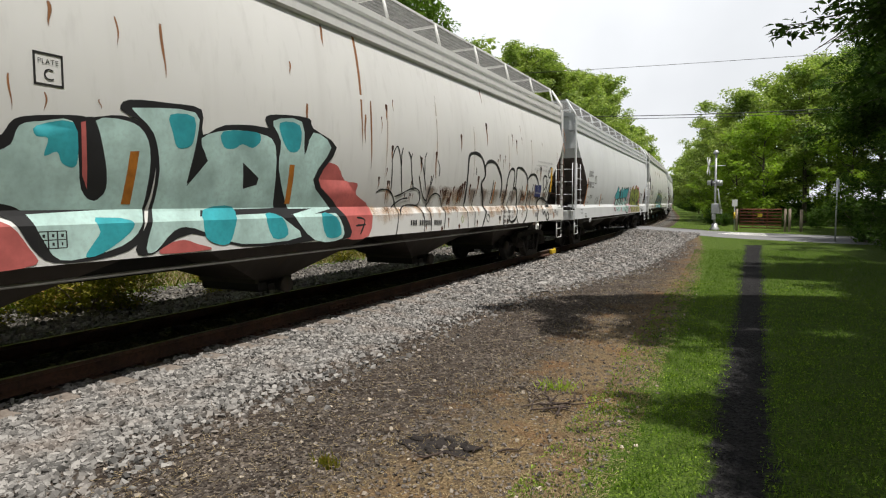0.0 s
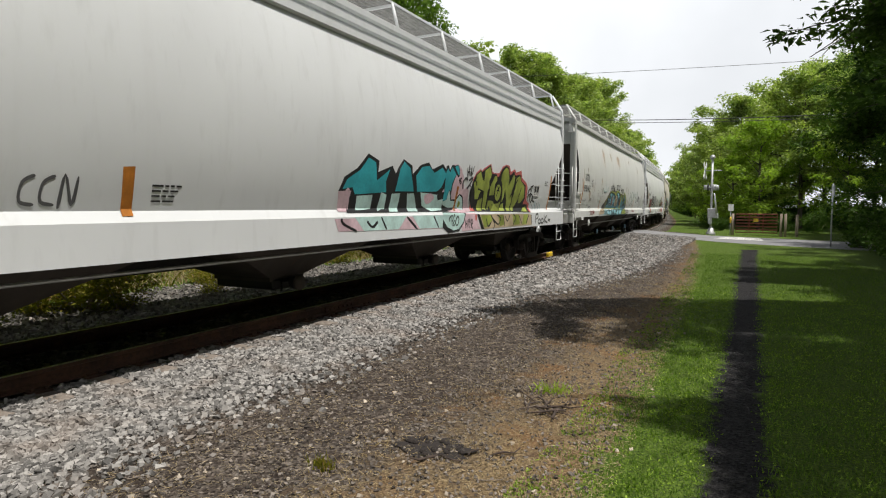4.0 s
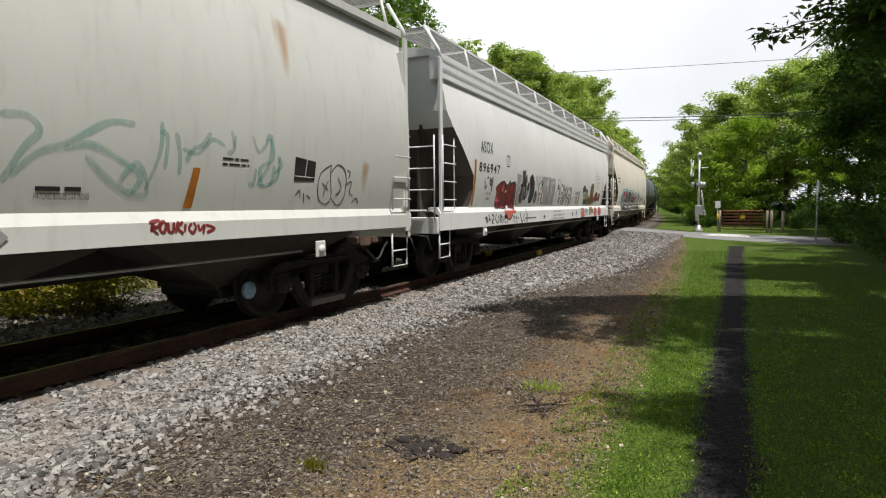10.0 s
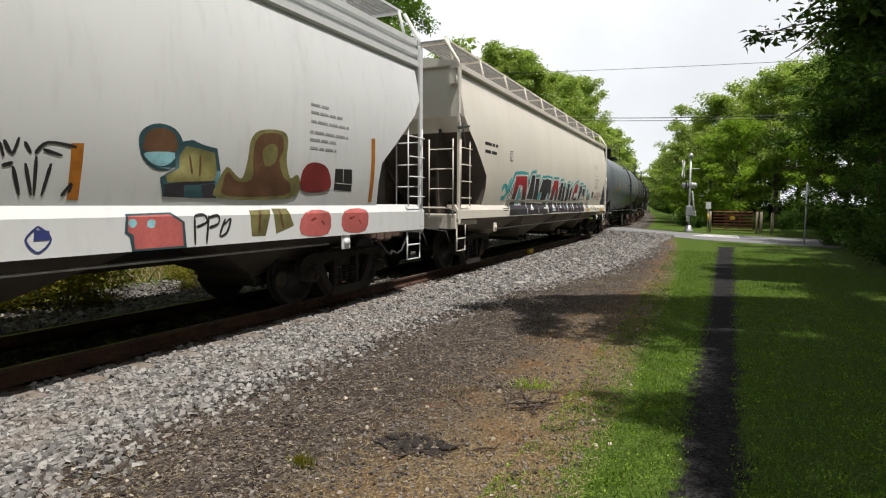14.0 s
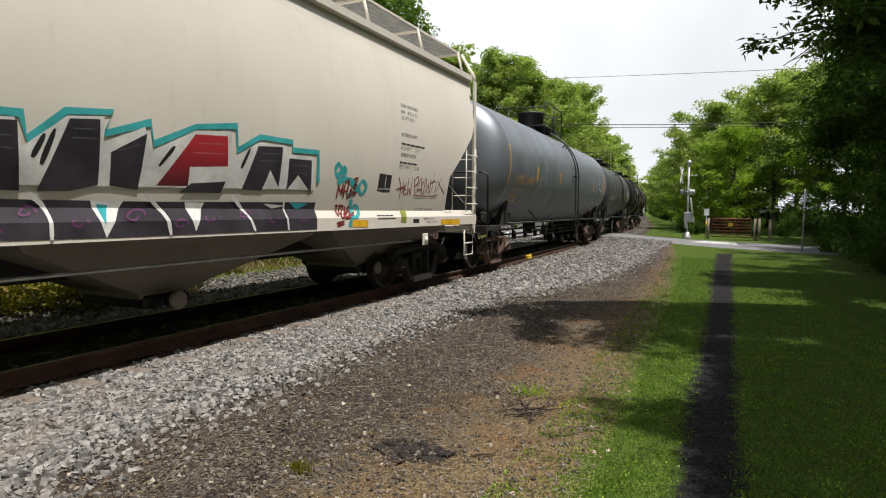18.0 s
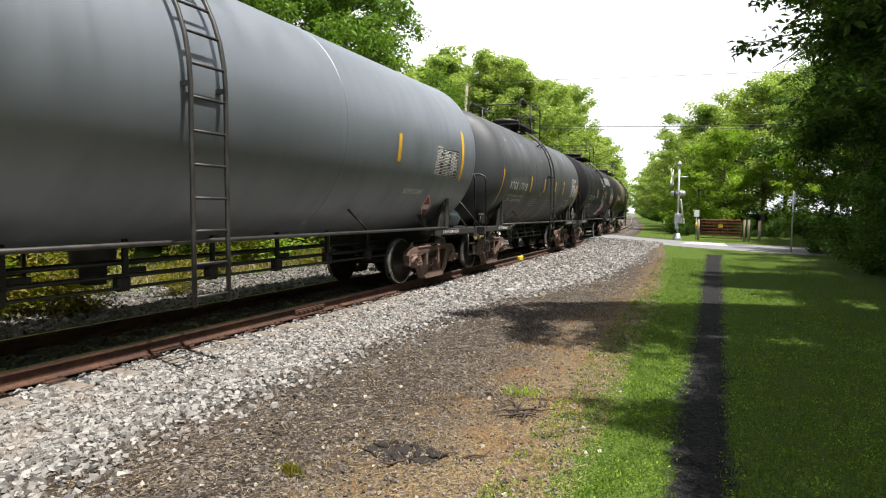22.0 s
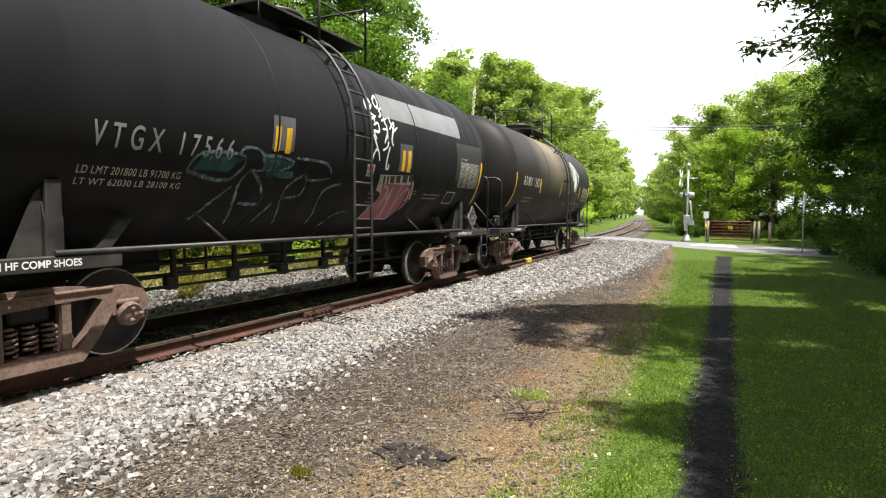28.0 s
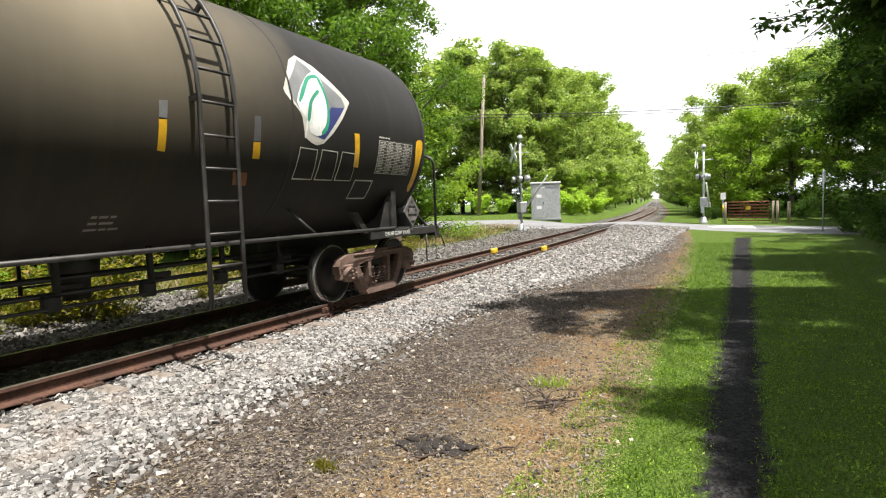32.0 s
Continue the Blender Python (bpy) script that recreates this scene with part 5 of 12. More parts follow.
def build_hopper(name, label, length, paint, end_paint, under, centre, cut=1.75, ribbed=True, board="mesh_grey", bays=4, sill=1.03, cap=None, square=False, rungs=None):
    """A covered hopper. Its frame: x to the lit side, y along the track, z from the rail head."""
    half = length / 2
    car = thing(name, label, "freight car", "covered hoppers of the train")
    CARS.append((car, centre))
    # body shell
    ny = 20
    g = Geo()
    for s in (1, -1):
        vs = []
        for z, x in zip(HOP_Z, HOP_X):
            e = half - 0.24 if square else hopper_end(z, half, cut)
            vs += [(s * x, -e + 2 * e * j / ny, z) for j in range(ny + 1)]
        k = ny + 1
        g.add(vs, [(i * k + j, i * k + j + 1, (i + 1) * k + j + 1, (i + 1) * k + j) for i in range(len(HOP_Z) - 1) for j in range(ny)], True)
    part("body", g, paint, car)
    for s in (1, -1):
        up, low = Geo(), Geo()
        zs = HOP_Z
        brow = 3.62 if square else 3.25
        for i in range(len(zs) - 1):
            a, b = (HOP_X[i], s * hopper_end(zs[i], half, cut, brow), zs[i]), (HOP_X[i + 1], s * hopper_end(zs[i + 1], half, cut, brow), zs[i + 1])
            (up if zs[i] > brow - 0.25 else low).add([a, (-a[0], a[1], a[2]), (-b[0], b[1], b[2]), b], [(0, 1, 2, 3)])
        part("end_sheet", up, paint, car)
        if square:
            # a low wall closes the foot of the end
            part("end_wall", Geo().box((0, s * (half - 0.42), 1.42), (2.62, 0.05, 0.56), 0.012).box((0, s * (half - 0.40), 1.71), (2.66, 0.10, 0.05), 0.012), paint, car)
            for q in (1, -1):
                part("corner_plate", Geo().box((q * 1.34, s * (half - 0.27), 2.75), (0.24, 0.05, 2.66), 0.01), paint, car)
        part("slope_sheet", low, end_paint, car, "dark brown sloping end sheet")
        web = [(s * (half - 0.42), 1.14), (s * (half - 0.42), 2.95), (s * (half - 0.5), 3.05), (s * hopper_end(1.85, half, cut), 1.86), (s * hopper_end(1.5, half, cut), 1.45), (s * hopper_end(1.5, half, cut), 1.14)]
        for q in (-0.8, 0.8):
            part("end_web", Geo().prism(web, q - 0.03, q + 0.03, "x"), end_paint, car, "dark upright plate under the slope sheet")
        part("end_cap", Geo().box((0, s * (half - 0.353), 4.30), (2.52, 0.10, 0.42), 0.01), paint, car)
        part("end_brace", Geo().tube([(0.9, s * (half - 0.35), 3.1), (0.5, s * (half - 1.9), 1.2)], 0.035, 6).tube([(-0.9, s * (half - 0.35), 3.1), (-0.5, s * (half - 1.9), 1.2)], 0.035, 6), end_paint, car)
    # eave rails and roof
    for s in (1, -1):
        ribs = [(1.20, 3.93), (1.395, 3.93), (1.425, 3.96), (1.425, 4.06), (1.365, 4.09), (1.365, 4.13), (1.405, 4.16), (1.405, 4.25), (1.345, 4.28), (1.345, 4.32), (1.380, 4.35), (1.380, 4.44), (1.27, 4.50), (1.20, 4.50)]
        if not ribbed:
            ribs = [(1.20, 4.02), (1.352, 4.02), (1.300, 4.28), (1.300, 4.33), (1.375, 4.35), (1.375, 4.46), (1.27, 4.50), (1.20, 4.50)]
        g = Geo().prism([(s * x, z) for x, z in ribs][::s], -half + 0.16, half - 0.16)
        part("eave_rail", g, paint, car)
    roof = [(-1.25, 4.40), (-1.25, 4.49), (-0.95, 4.56), (-0.5, 4.62), (0, 4.64), (0.5, 4.62), (0.95, 4.56), (1.25, 4.49), (1.25, 4.40)]
    part("roof", Geo().prism(roof, -half + 0.2, half - 0.2), paint, car)
    n = int(length / 2.0)
    for i in range(n):
        y = -half + 1.2 + (length - 2.4) * i / (n - 1)
        part("hatch", shared("hatch", lambda: Geo().box((0, 0, 4.68), (0.62, 1.3, 0.12), 0.04).tube([(-0.36, 0, 4.76), (0.36, 0, 4.76)], 0.02, 6)), paint, car, m=Matrix.Translation((0, y, 0)))
    # roof walks of open grating on slanting posts
    for s in (1, -1):
        part("roof_walk", shared("roof_walk|%.2f" % length, lambda: grating_geo(0.70, length - 0.5)), M[board], car, "open steel grating", Matrix.Translation((s * 0.72, 0, 4.95)))
        part("walk_edge", shared("walk_edge|%.2f" % length, lambda: Geo().box((0, 0, 0), (0.022, length - 0.45, 0.035), 0)), paint, car, m=Matrix.Translation((s * 1.085, 0, 4.965)))
        for y in np.linspace(-half + 0.35, half - 0.35, 11):
            part("walk_bracket", shared("walk_bracket|%d" % s, lambda: Geo().tube([(s * 1.22, 0, 4.46), (s * 1.09, 0, 4.95)], 0.026, 6).box((s * 0.72, 0, 4.915), (0.72, 0.045, 0.04), 0).box((s * 0.40, 0, 4.78), (0.04, 0.05, 0.30), 0)), paint, car, m=Matrix.Translation((0, float(y), 0)))
    # side sills
    for s in (1, -1):
        poly = [(s * 1.20, 1.485), (s * 1.385, 1.480), (s * 1.452, 1.36), (s * 1.452, sill), (s * 1.30, sill), (s * 1.30, sill + 0.03), (s * 1.42, sill + 0.03), (s * 1.42, 1.33), (s * 1.20, 1.42)]
        part("side_sill", Geo().prism(poly[::s], -half + 0.05, half - 0.05), paint, car)
    part("centre_sill", Geo().box((0, 0, 0.88), (0.55, length - 0.6, 0.32), 0.02), M["dark_steel"], car)
    # hopper bays
    span = length - 6.4
    for i in range(bays):
        y = -span / 2 + span * i / (bays - 1)
        w = span / (bays - 1) * 0.5
        part("hopper_bay", shared("hopper_bay|%.3f" % w, lambda: bay_geo(w)), under, car, "dirty sloping hopper bay", Matrix.Translation((0, y, 0)))
        o = part("outlet_gate", shared("outlet_gate", lambda: Geo().box((0, 0, 0.40), (1.15, 0.62, 0.16), 0.03).tube([(-0.75, 0.2, 0.40), (0.75, 0.2, 0.40)], 0.03, 8).lathe([(0.70, 0.0), (0.70, 0.10), (0.80, 0.10), (0.80, 0.0)], "x", 12, Matrix.Translation((0, -0.05, 0.42))).tube([(0.62, -0.2, 0.30), (0.62, -0.2, 0.44), (0.62, 0.26, 0.44)], 0.02, 6)), M["dark_steel"], car, m=Matrix.Translation((0, y, 0)))
        part("outlet_cap", shared("outlet_cap", lambda: Geo().lathe([(0.80, 0.0), (0.80, 0.11), (0.84, 0.115), (0.86, 0.09), (0.86, 0.0)], "x", 14, Matrix.Translation((0, -0.05, 0.42)))), cap or under, o, "blue and white outlet cap" if cap else "dirty dark outlet cap")
    part("brake_pipe", Geo().tube([(1.18, -half + 2.6, 0.86), (1.18, half - 2.6, 0.90)], 0.02, 6), M["mesh_grey"], car)
    for s in (1, -1):
        # deck, posts, ladders at the ends
        part("end_platform", Geo().box((0, s * (half - 0.75), 1.09), (2.7, 1.4, 0.10), 0.01).box((0, s * (half - 0.06), 1.13), (2.84, 0.10, 0.32), 0.015), paint, car)
        for q in (1, -1):
            yc = s * (half - 0.16)
            part("corner_post", Geo().box((q * 1.43, yc, 2.70), (0.055, 0.11, 3.25), 0.01).tube([(q * 1.43, yc, 4.30), (q * 1.40, yc, 4.46), (q * 1.10, yc, 4.94)], 0.035, 8), paint, car, "upright post that bends in to the roof walk")
            side = part("side_ladder", shared("side_ladder", lambda: ladder_geo(0.52, 1.45, 2.85, 4, 0.012, 0.014)), rungs or paint, car, m=Matrix.Translation((q * 1.47, s * (half - 0.42) - 0.26, 0)))
            part("end_ladder", shared("end_ladder", lambda: ladder_geo(0.55, 1.2, 2.85, 4, 0.012, 0.014)), rungs or paint, car, m=Matrix.Translation((q * 1.10 + 0.0, s * (half + 0.02), 0)) @ Matrix.Rotation(radians(90), 4, "Z") @ Matrix.Translation((0, -0.27, 0)))
            part("stirrup_step", shared("stirrup_step", lambda: Geo().tube([(0, -0.24, 1.06), (0, -0.24, 0.50), (0, 0.24, 0.50), (0, 0.24, 1.06)], 0.018, 6).tube([(0, -0.24, 0.76), (0, 0.24, 0.76)], 0.015, 6)), paint, car, m=Matrix.Translation((q * 1.40, s * (half - 0.36), 0)))
            part("roll_hook", shared("roll_hook", lambda: Geo().box((0, 0, 0.93), (0.03, 0.2, 0.22), 0.01).lathe([(0, 0), (0, 0.06), (0.03, 0.06), (0.03, 0)], "x", 10, Matrix.Translation((0.012, 0, 0.92)))), paint, car, m=Matrix.Translation((q * 1.42, s * (half - 2.5), 0)))
        part("grab_rail", Geo().tube([(-1.2, s * (half + 0.03), 1.42), (1.2, s * (half + 0.03), 1.42)], 0.018, 6).tube([(0.35, s * (half + 0.03), 1.2), (0.35, s * (half + 0.03), 1.42)], 0.015, 6), paint, car)
        build_coupler(car, s * (half - 0.1), s)
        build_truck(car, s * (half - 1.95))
    part("brake_wheel", Geo().tube(arc_pts((-0.45, half - 0.16, 2.2), 0.27, 0, 345, 22), 0.018, 6, closed=True).tube([(-0.72, half - 0.16, 2.2), (-0.18, half - 0.16, 2.2)], 0.012, 5).tube([(-0.45, half - 0.16, 1.93), (-0.45, half - 0.16, 2.47)], 0.012, 5), M["dark_steel"], car)
    part("air_reservoir", Geo().lathe([(-0.5, 0.0), (-0.46, 0.14), (-0.38, 0.19), (0.38, 0.19), (0.46, 0.14), (0.5, 0.0)], "y", 16, Matrix.Translation((0.4, -half + 2.1, 1.45))), M["dark_steel"], car)
    part("control_valve", Geo().box((0.9, -half + 1.1, 1.36), (0.3, 0.34, 0.4), 0.05).box((0.9, -half + 0.85, 1.30), (0.18, 0.16, 0.24), 0.03).tube([(0.9, -half + 1.2, 1.5), (0.6, -half + 1.9, 1.75), (0.2, -half + 2.4, 1.7)], 0.02, 6), M["dark_steel"], car)
    return car


def grating_geo(w, length):
    """An open walkway: edge bars, long bars and cross bars."""
    g = Geo()
    for i in range(8):
        g.box((-w / 2 + w * i / 7, 0, 0), (0.010, length, 0.035), 0)
    n = int(length / 0.065)
    for i in range(n + 1):
        g.box((0, -length / 2 + length * i / n, 0), (w, 0.010, 0.026), 0)
    return g


def bay_geo(w):
    """A pyramid that narrows to its outlet."""
    g = Geo()
    rings = [(1.36, w, 1.44), (1.20, w * 0.88, 1.10), (0.55, 0.36, 0.50), (0.55, 0.36, 0.44)]
    vs = [(sx * a, sy * b, z) for a, b, z in rings for sx, sy in ((-1, -1), (1, -1), (1, 1), (-1, 1))]
    fs = [(i * 4 + j, i * 4 + (j + 1) % 4, (i + 1) * 4 + (j + 1) % 4, (i + 1) * 4 + j) for i in range(3) for j in range(4)]
    return g.add(vs, fs)


class Tank:
    """Sizes of a tank: half length, radius, height of its axis."""

    def __init__(self, half, r, zc, head):
        self.half, self.r, self.zc, self.head = half, r, zc, head

    def radius(self, y):
        a = abs(y) - (self.half - self.head)
        return self.r if a <= 0 else self.r * max(0.0, 1 - (a / self.head) ** 2) ** 0.36

    def steps(self):
        """Heights of the plates' edges on the straight part."""
        return [self.zc + self.r * math.cos(2 * math.pi * j / 64) for j in range(1, 32)]

    def surf(self, y, z):
        r = self.radius(y)
        c = max(-1.0, min(1.0, (z - self.zc) / max(r, 0.01)))
        k = math.acos(c) * 32 / math.pi
        a, b = (math.pi / 32 * i for i in (math.floor(k), math.floor(k) + 1))
        ca, cb = math.cos(a), math.cos(b)
        u = 0.0 if abs(cb - ca) < 1e-9 else (c - ca) / (cb - ca)
        return r * (math.sin(a) + (math.sin(b) - math.sin(a)) * u)


def build_tank_car(name, label, tank, half, truck_y, paint, trim, centre, dome_y=0.0, platform=1.3, ladder_y=0.0, dome_r=0.42, dome_h=0.40):
    """A tank car on stub sills."""
    car = thing(name, label, "tank car", "tank cars of the train")
    CARS.append((car, centre))
    h = tank.half
    prof = [(-h, 0.0)]
    for i in range(1, 15):
        a = math.pi / 2 * (i / 14) ** 1.25
        prof.append((-(h - tank.head) - tank.head * math.cos(a), tank.r * math.sin(a) ** 0.72))
    ring = prof[1:]
    prof += [(y, tank.r) for y in np.linspace(-(h - tank.head), h - tank.head, 12)[1:-1]]
    prof += [(-a, b) for a, b in ring[::-1]] + [(h, 0.0)]
    part("tank", Geo().lathe(prof, "y", 64, Matrix.Translation((0, 0, tank.zc))), paint, car)
    for y in (-(h - tank.head), h - tank.head, -(h - tank.head) * 0.34, (h - tank.head) * 0.36):
        part("weld_seam", shared("seam|%.3f" % tank.r, lambda: Geo().lathe([(-0.025, tank.r - 0.002), (-0.015, tank.r + 0.006), (0.015, tank.r + 0.006), (0.025, tank.r - 0.002)], "y", 64)), paint, car, m=Matrix.Translation((0, y, tank.zc)))
    zb = tank.zc - tank.r
    part("centre_sill", Geo().box((0, -half + 1.9, 0.92), (0.6, 3.4, 0.30), 0.02), M["dark_steel"], car)
    part("centre_sill", Geo().box((0, half - 1.9, 0.92), (0.6, 3.4, 0.30), 0.02), M["dark_steel"], car)
    top = tank.zc + tank.r
    for s in (1, -1):
        for q in (1, -1):
            # bolster support with its sloping stiffener
            ty = s * truck_y
            part("bolster_support", Geo().prism([(q * 0.7, 0.98), (q * 1.36, 1.02), (q * 1.36, 1.42), (q * 1.30, 1.62), (q * 1.24, 1.62), (q * 1.05, 1.32), (q * 0.7, 1.12)][::q], ty - 0.06, ty + 0.10).box((q * 1.345, ty + 0.02, 1.40), (0.05, 0.14, 0.74), 0.01).prism([(ty - 0.05, 1.09), (ty - 0.34, 1.09), (ty - 0.10, 1.66), (ty - 0.05, 1.70)], q * 1.30 - 0.012, q * 1.30 + 0.012, "x"), trim, car)
            part("side_stay", Geo().prism([(ty - s * 0.9, 1.42), (ty - s * 0.75, 1.42), (ty - s * 0.45, 1.08), (ty - s * 0.60, 1.08)], q * 1.10, q * 1.18, "x"), trim, car)
            part("step_stirrup", shared("tank_step", lambda: Geo().tube([(0, -0.19, 1.04), (0, -0.19, 0.48), (0, 0.19, 0.48), (0, 0.19, 1.04)], 0.016, 6).tube([(0, -0.19, 0.74), (0, 0.19, 0.74)], 0.012, 5)), trim, car, m=Matrix.Translation((q * 1.37, s * (half - 0.28), 0)))
        part("end_platform", Geo().box((0, s * (half - 0.72), 1.06), (2.72, 1.40, 0.07), 0.01).box((0, s * (half - 0.04), 1.02), (2.80, 0.10, 0.20), 0.015).box((1.36, s * (half - 1.2), 1.05), (0.06, 2.2, 0.13), 0.01).box((-1.36, s * (half - 1.2), 1.05), (0.06, 2.2, 0.13), 0.01), trim, car)
        # bent pipe hoop across the platform, with braces
        yr, zt = s * (half - 0.10), 2.42
        hoop = [(1.38, yr, 1.06), (1.38, yr, zt - 0.16), (1.34, yr, zt - 0.05), (1.22, yr, zt), (-1.22, yr, zt), (-1.34, yr, zt - 0.05), (-1.38, yr, zt - 0.16), (-1.38, yr, 1.06)]
        part("hand_rail", Geo().tube(hoop, 0.026, 8), trim, car, "bent pipe hand rail")
        for q in (1, -1):
            part("rail_brace", Geo().tube([(q * 0.16, yr, zt - 0.12), (q * 1.22, s * (half - 0.16), 1.10)], 0.024, 6), trim, car)
        for q in (1, -1) if s > 0 and tank is SMALL else ():
            # diamond holders for placards beside the bolster
            c = (q * 1.40, s * (truck_y + 0.55), 1.40)
            holder = part("placard_holder", Geo().prism([(c[1] - 0.27, c[2]), (c[1], c[2] - 0.27), (c[1] + 0.27, c[2]), (c[1], c[2] + 0.27)], c[0] - 0.012, c[0] + 0.012, "x").box((q * 1.38, c[1], 1.12), (0.04, 0.05, 0.1), 0), M["holder"], car, "grey diamond placard holder")
            for dy, dz, w, h in ((0, 0.09, 0.24, 0.016), (0, -0.05, 0.30, 0.016), (-0.13, 0.02, 0.03, 0.05), (0.13, 0.02, 0.03, 0.05), (0, 0.17, 0.035, 0.035), (0, -0.17, 0.10, 0.02)):
                part("clip", Geo().box((q * 1.416, c[1] + dy, c[2] + dz), (0.012, w, h), 0), M["black"], holder)
        build_coupler(car, s * (half - 0.05), s)
        build_truck(car, s * truck_y, True)
    # long side hand rail and struts
    for q in (1, -1):
        part("side_rail", Geo().tube([(q * 1.38, -truck_y, 1.14), (q * 1.38, truck_y, 1.14)], 0.026, 8), trim, car, "long pipe along the tank's foot")
        for y in (-truck_y * 0.55, truck_y * 0.55):
            part("rail_strut", Geo().tube([(q * 1.38, y, 1.14), (q * 1.12, y - 0.28, zb + 0.47)], 0.020, 6), trim, car)
    # ladder that follows the tank
    for q in (1, -1):
        rungs = []
        lad = part("ladder", ladder_on_tank(tank, q, rungs), trim, car, m=Matrix.Translation((0, ladder_y, 0)))
        for x, z in rungs:
            part("rung", shared("rung", lambda: Geo().tube([(0, -0.25, 0), (0, 0.25, 0)], 0.017, 6)), trim, lad, m=Matrix.Translation((q * x, 0, z)))
    # platform, rails and dome
    deck = part("top_platform", Geo().box((0.62, dome_y, top + 0.10), (0.50, platform * 2, 0.04), 0.005).box((-0.62, dome_y, top + 0.10), (0.50, platform * 2, 0.04), 0.005).box((0, dome_y + platform - 0.2, top + 0.10), (1.0, 0.40, 0.04), 0.005).box((0, dome_y - platform + 0.2, top + 0.10), (1.0, 0.40, 0.04), 0.005), trim, car)
    for q in (0.88, -0.88):
        pts = [(q, dome_y - platform, top - 0.15), (q, dome_y - platform, top + 0.80), (q, dome_y - platform + 0.14, top + 0.92), (q, dome_y + platform - 0.14, top + 0.92), (q, dome_y + platform, top + 0.80), (q, dome_y + platform, top - 0.15)]
        part("platform_rail", Geo().tube(pts, 0.022, 7), trim, car)
        part("platform_post", Geo().tube([(q, dome_y, top - 0.15), (q, dome_y, top + 0.92)], 0.022, 7).tube([(q, dome_y - platform, top + 0.48), (q, dome_y + platform, top + 0.48)], 0.016, 6), trim, car)
    for s in (1, -1):
        part("platform_rail", Geo().tube([(-0.88, dome_y + s * platform, top + 0.75), (0.88, dome_y + s * platform, top + 0.75)], 0.02, 6), trim, car)
    d = part("dome", Geo().lathe([(top - 0.06, 0.0), (top - 0.06, dome_r), (top + dome_h - 0.06, dome_r), (top + dome_h - 0.06, dome_r + 0.05), (top + dome_h, dome_r + 0.05), (top + dome_h + 0.06, dome_r * 0.6), (top + dome_h + 0.08, 0.0)], "z", 20, Matrix.Translation((0, dome_y, 0))), trim, car)
    for i in range(8):
        t = i * 0.785
        part("dome_bolt", shared("dome_bolt", lambda: Geo().lathe([(0, 0.0), (0, 0.025), (0.07, 0.025), (0.07, 0.0)], "z", 6)), trim, d, m=Matrix.Translation((dome_r * math.cos(t), dome_y + dome_r * math.sin(t), top + dome_h)))
    part("safety_valve", Geo().lathe([(top - 0.05, 0.0), (top - 0.05, 0.11), (top + 0.22, 0.11), (top + 0.30, 0.07), (top + 0.3, 0.0)], "z", 12, Matrix.Translation((0.1, dome_y + dome_r + 0.4, 0))), trim, car)
    # brake gear
    f = half - 0.75
    part("brake_cylinder", Geo().lathe([(-0.36, 0.0), (-0.34, 0.17), (-0.28, 0.20), (0.22, 0.20), (0.26, 0.17), (0.44, 0.05), (0.44, 0.0)], "y", 18, Matrix.Translation((0.98, f, 1.32))), paint if tank is LONG else M["dark_steel"], car, "horizontal brake cylinder on the platform")
    part("control_valve", Geo().box((1.0, -half + 0.85, 1.26), (0.28, 0.55, 0.22), 0.05).box((1.08, -half + 0.6, 1.30), (0.16, 0.2, 0.3), 0.04).box((1.0, -half + 1.15, 1.28), (0.2, 0.22, 0.26), 0.05).tube([(1.1, -half + 0.4, 1.18), (1.1, -half + 0.5, 1.36), (1.1, -half + 1.0, 1.36)], 0.02, 6), M["dark_steel"], car)
    part("brake_wheel", Geo().tube(arc_pts((-0.5, -half + 0.1, 1.9), 0.26, 0, 345, 20), 0.017, 6, closed=True).tube([(-0.5, -half + 0.1, 1.2), (-0.5, -half + 0.1, 1.9)], 0.03, 6), M["dark_steel"], car)
    for y in np.linspace(-truck_y + 1.9, truck_y - 1.9, 6 if truck_y < 5 else 9):
        part("pipe_hanger", shared("pipe_hanger|%.2f" % zb, lambda: Geo().box((0.55, 0, 0.92), (0.06, 0.06, max(0.2, zb - 0.60)), 0.01).box((0.55, 0.12, 0.80), (0.05, 0.28, 0.06), 0.01).box((0.62, -0.1, 0.66), (0.12, 0.16, 0.16), 0.02)), M["dark_steel"], car, m=Matrix.Translation((0, float(y), 0)))
    for x, z, r, e in ((0.55, 0.74, 0.03, 1.0), (0.66, 0.62, 0.02, 1.4), (0.4, 0.88, 0.035, 1.2)):
        part("brake_pipe", Geo().tube([(x, -truck_y + e, z), (x, truck_y - e, z)], r, 6), M["dark_steel"], car)
    part("bottom_outlet", Geo().lathe([(zb + 0.05, 0.0), (zb + 0.05, 0.26), (zb - 0.18, 0.24), (zb - 0.22, 0.15), (zb - 0.45, 0.14), (zb - 0.45, 0.0)], "z", 14), trim, car)
    return car


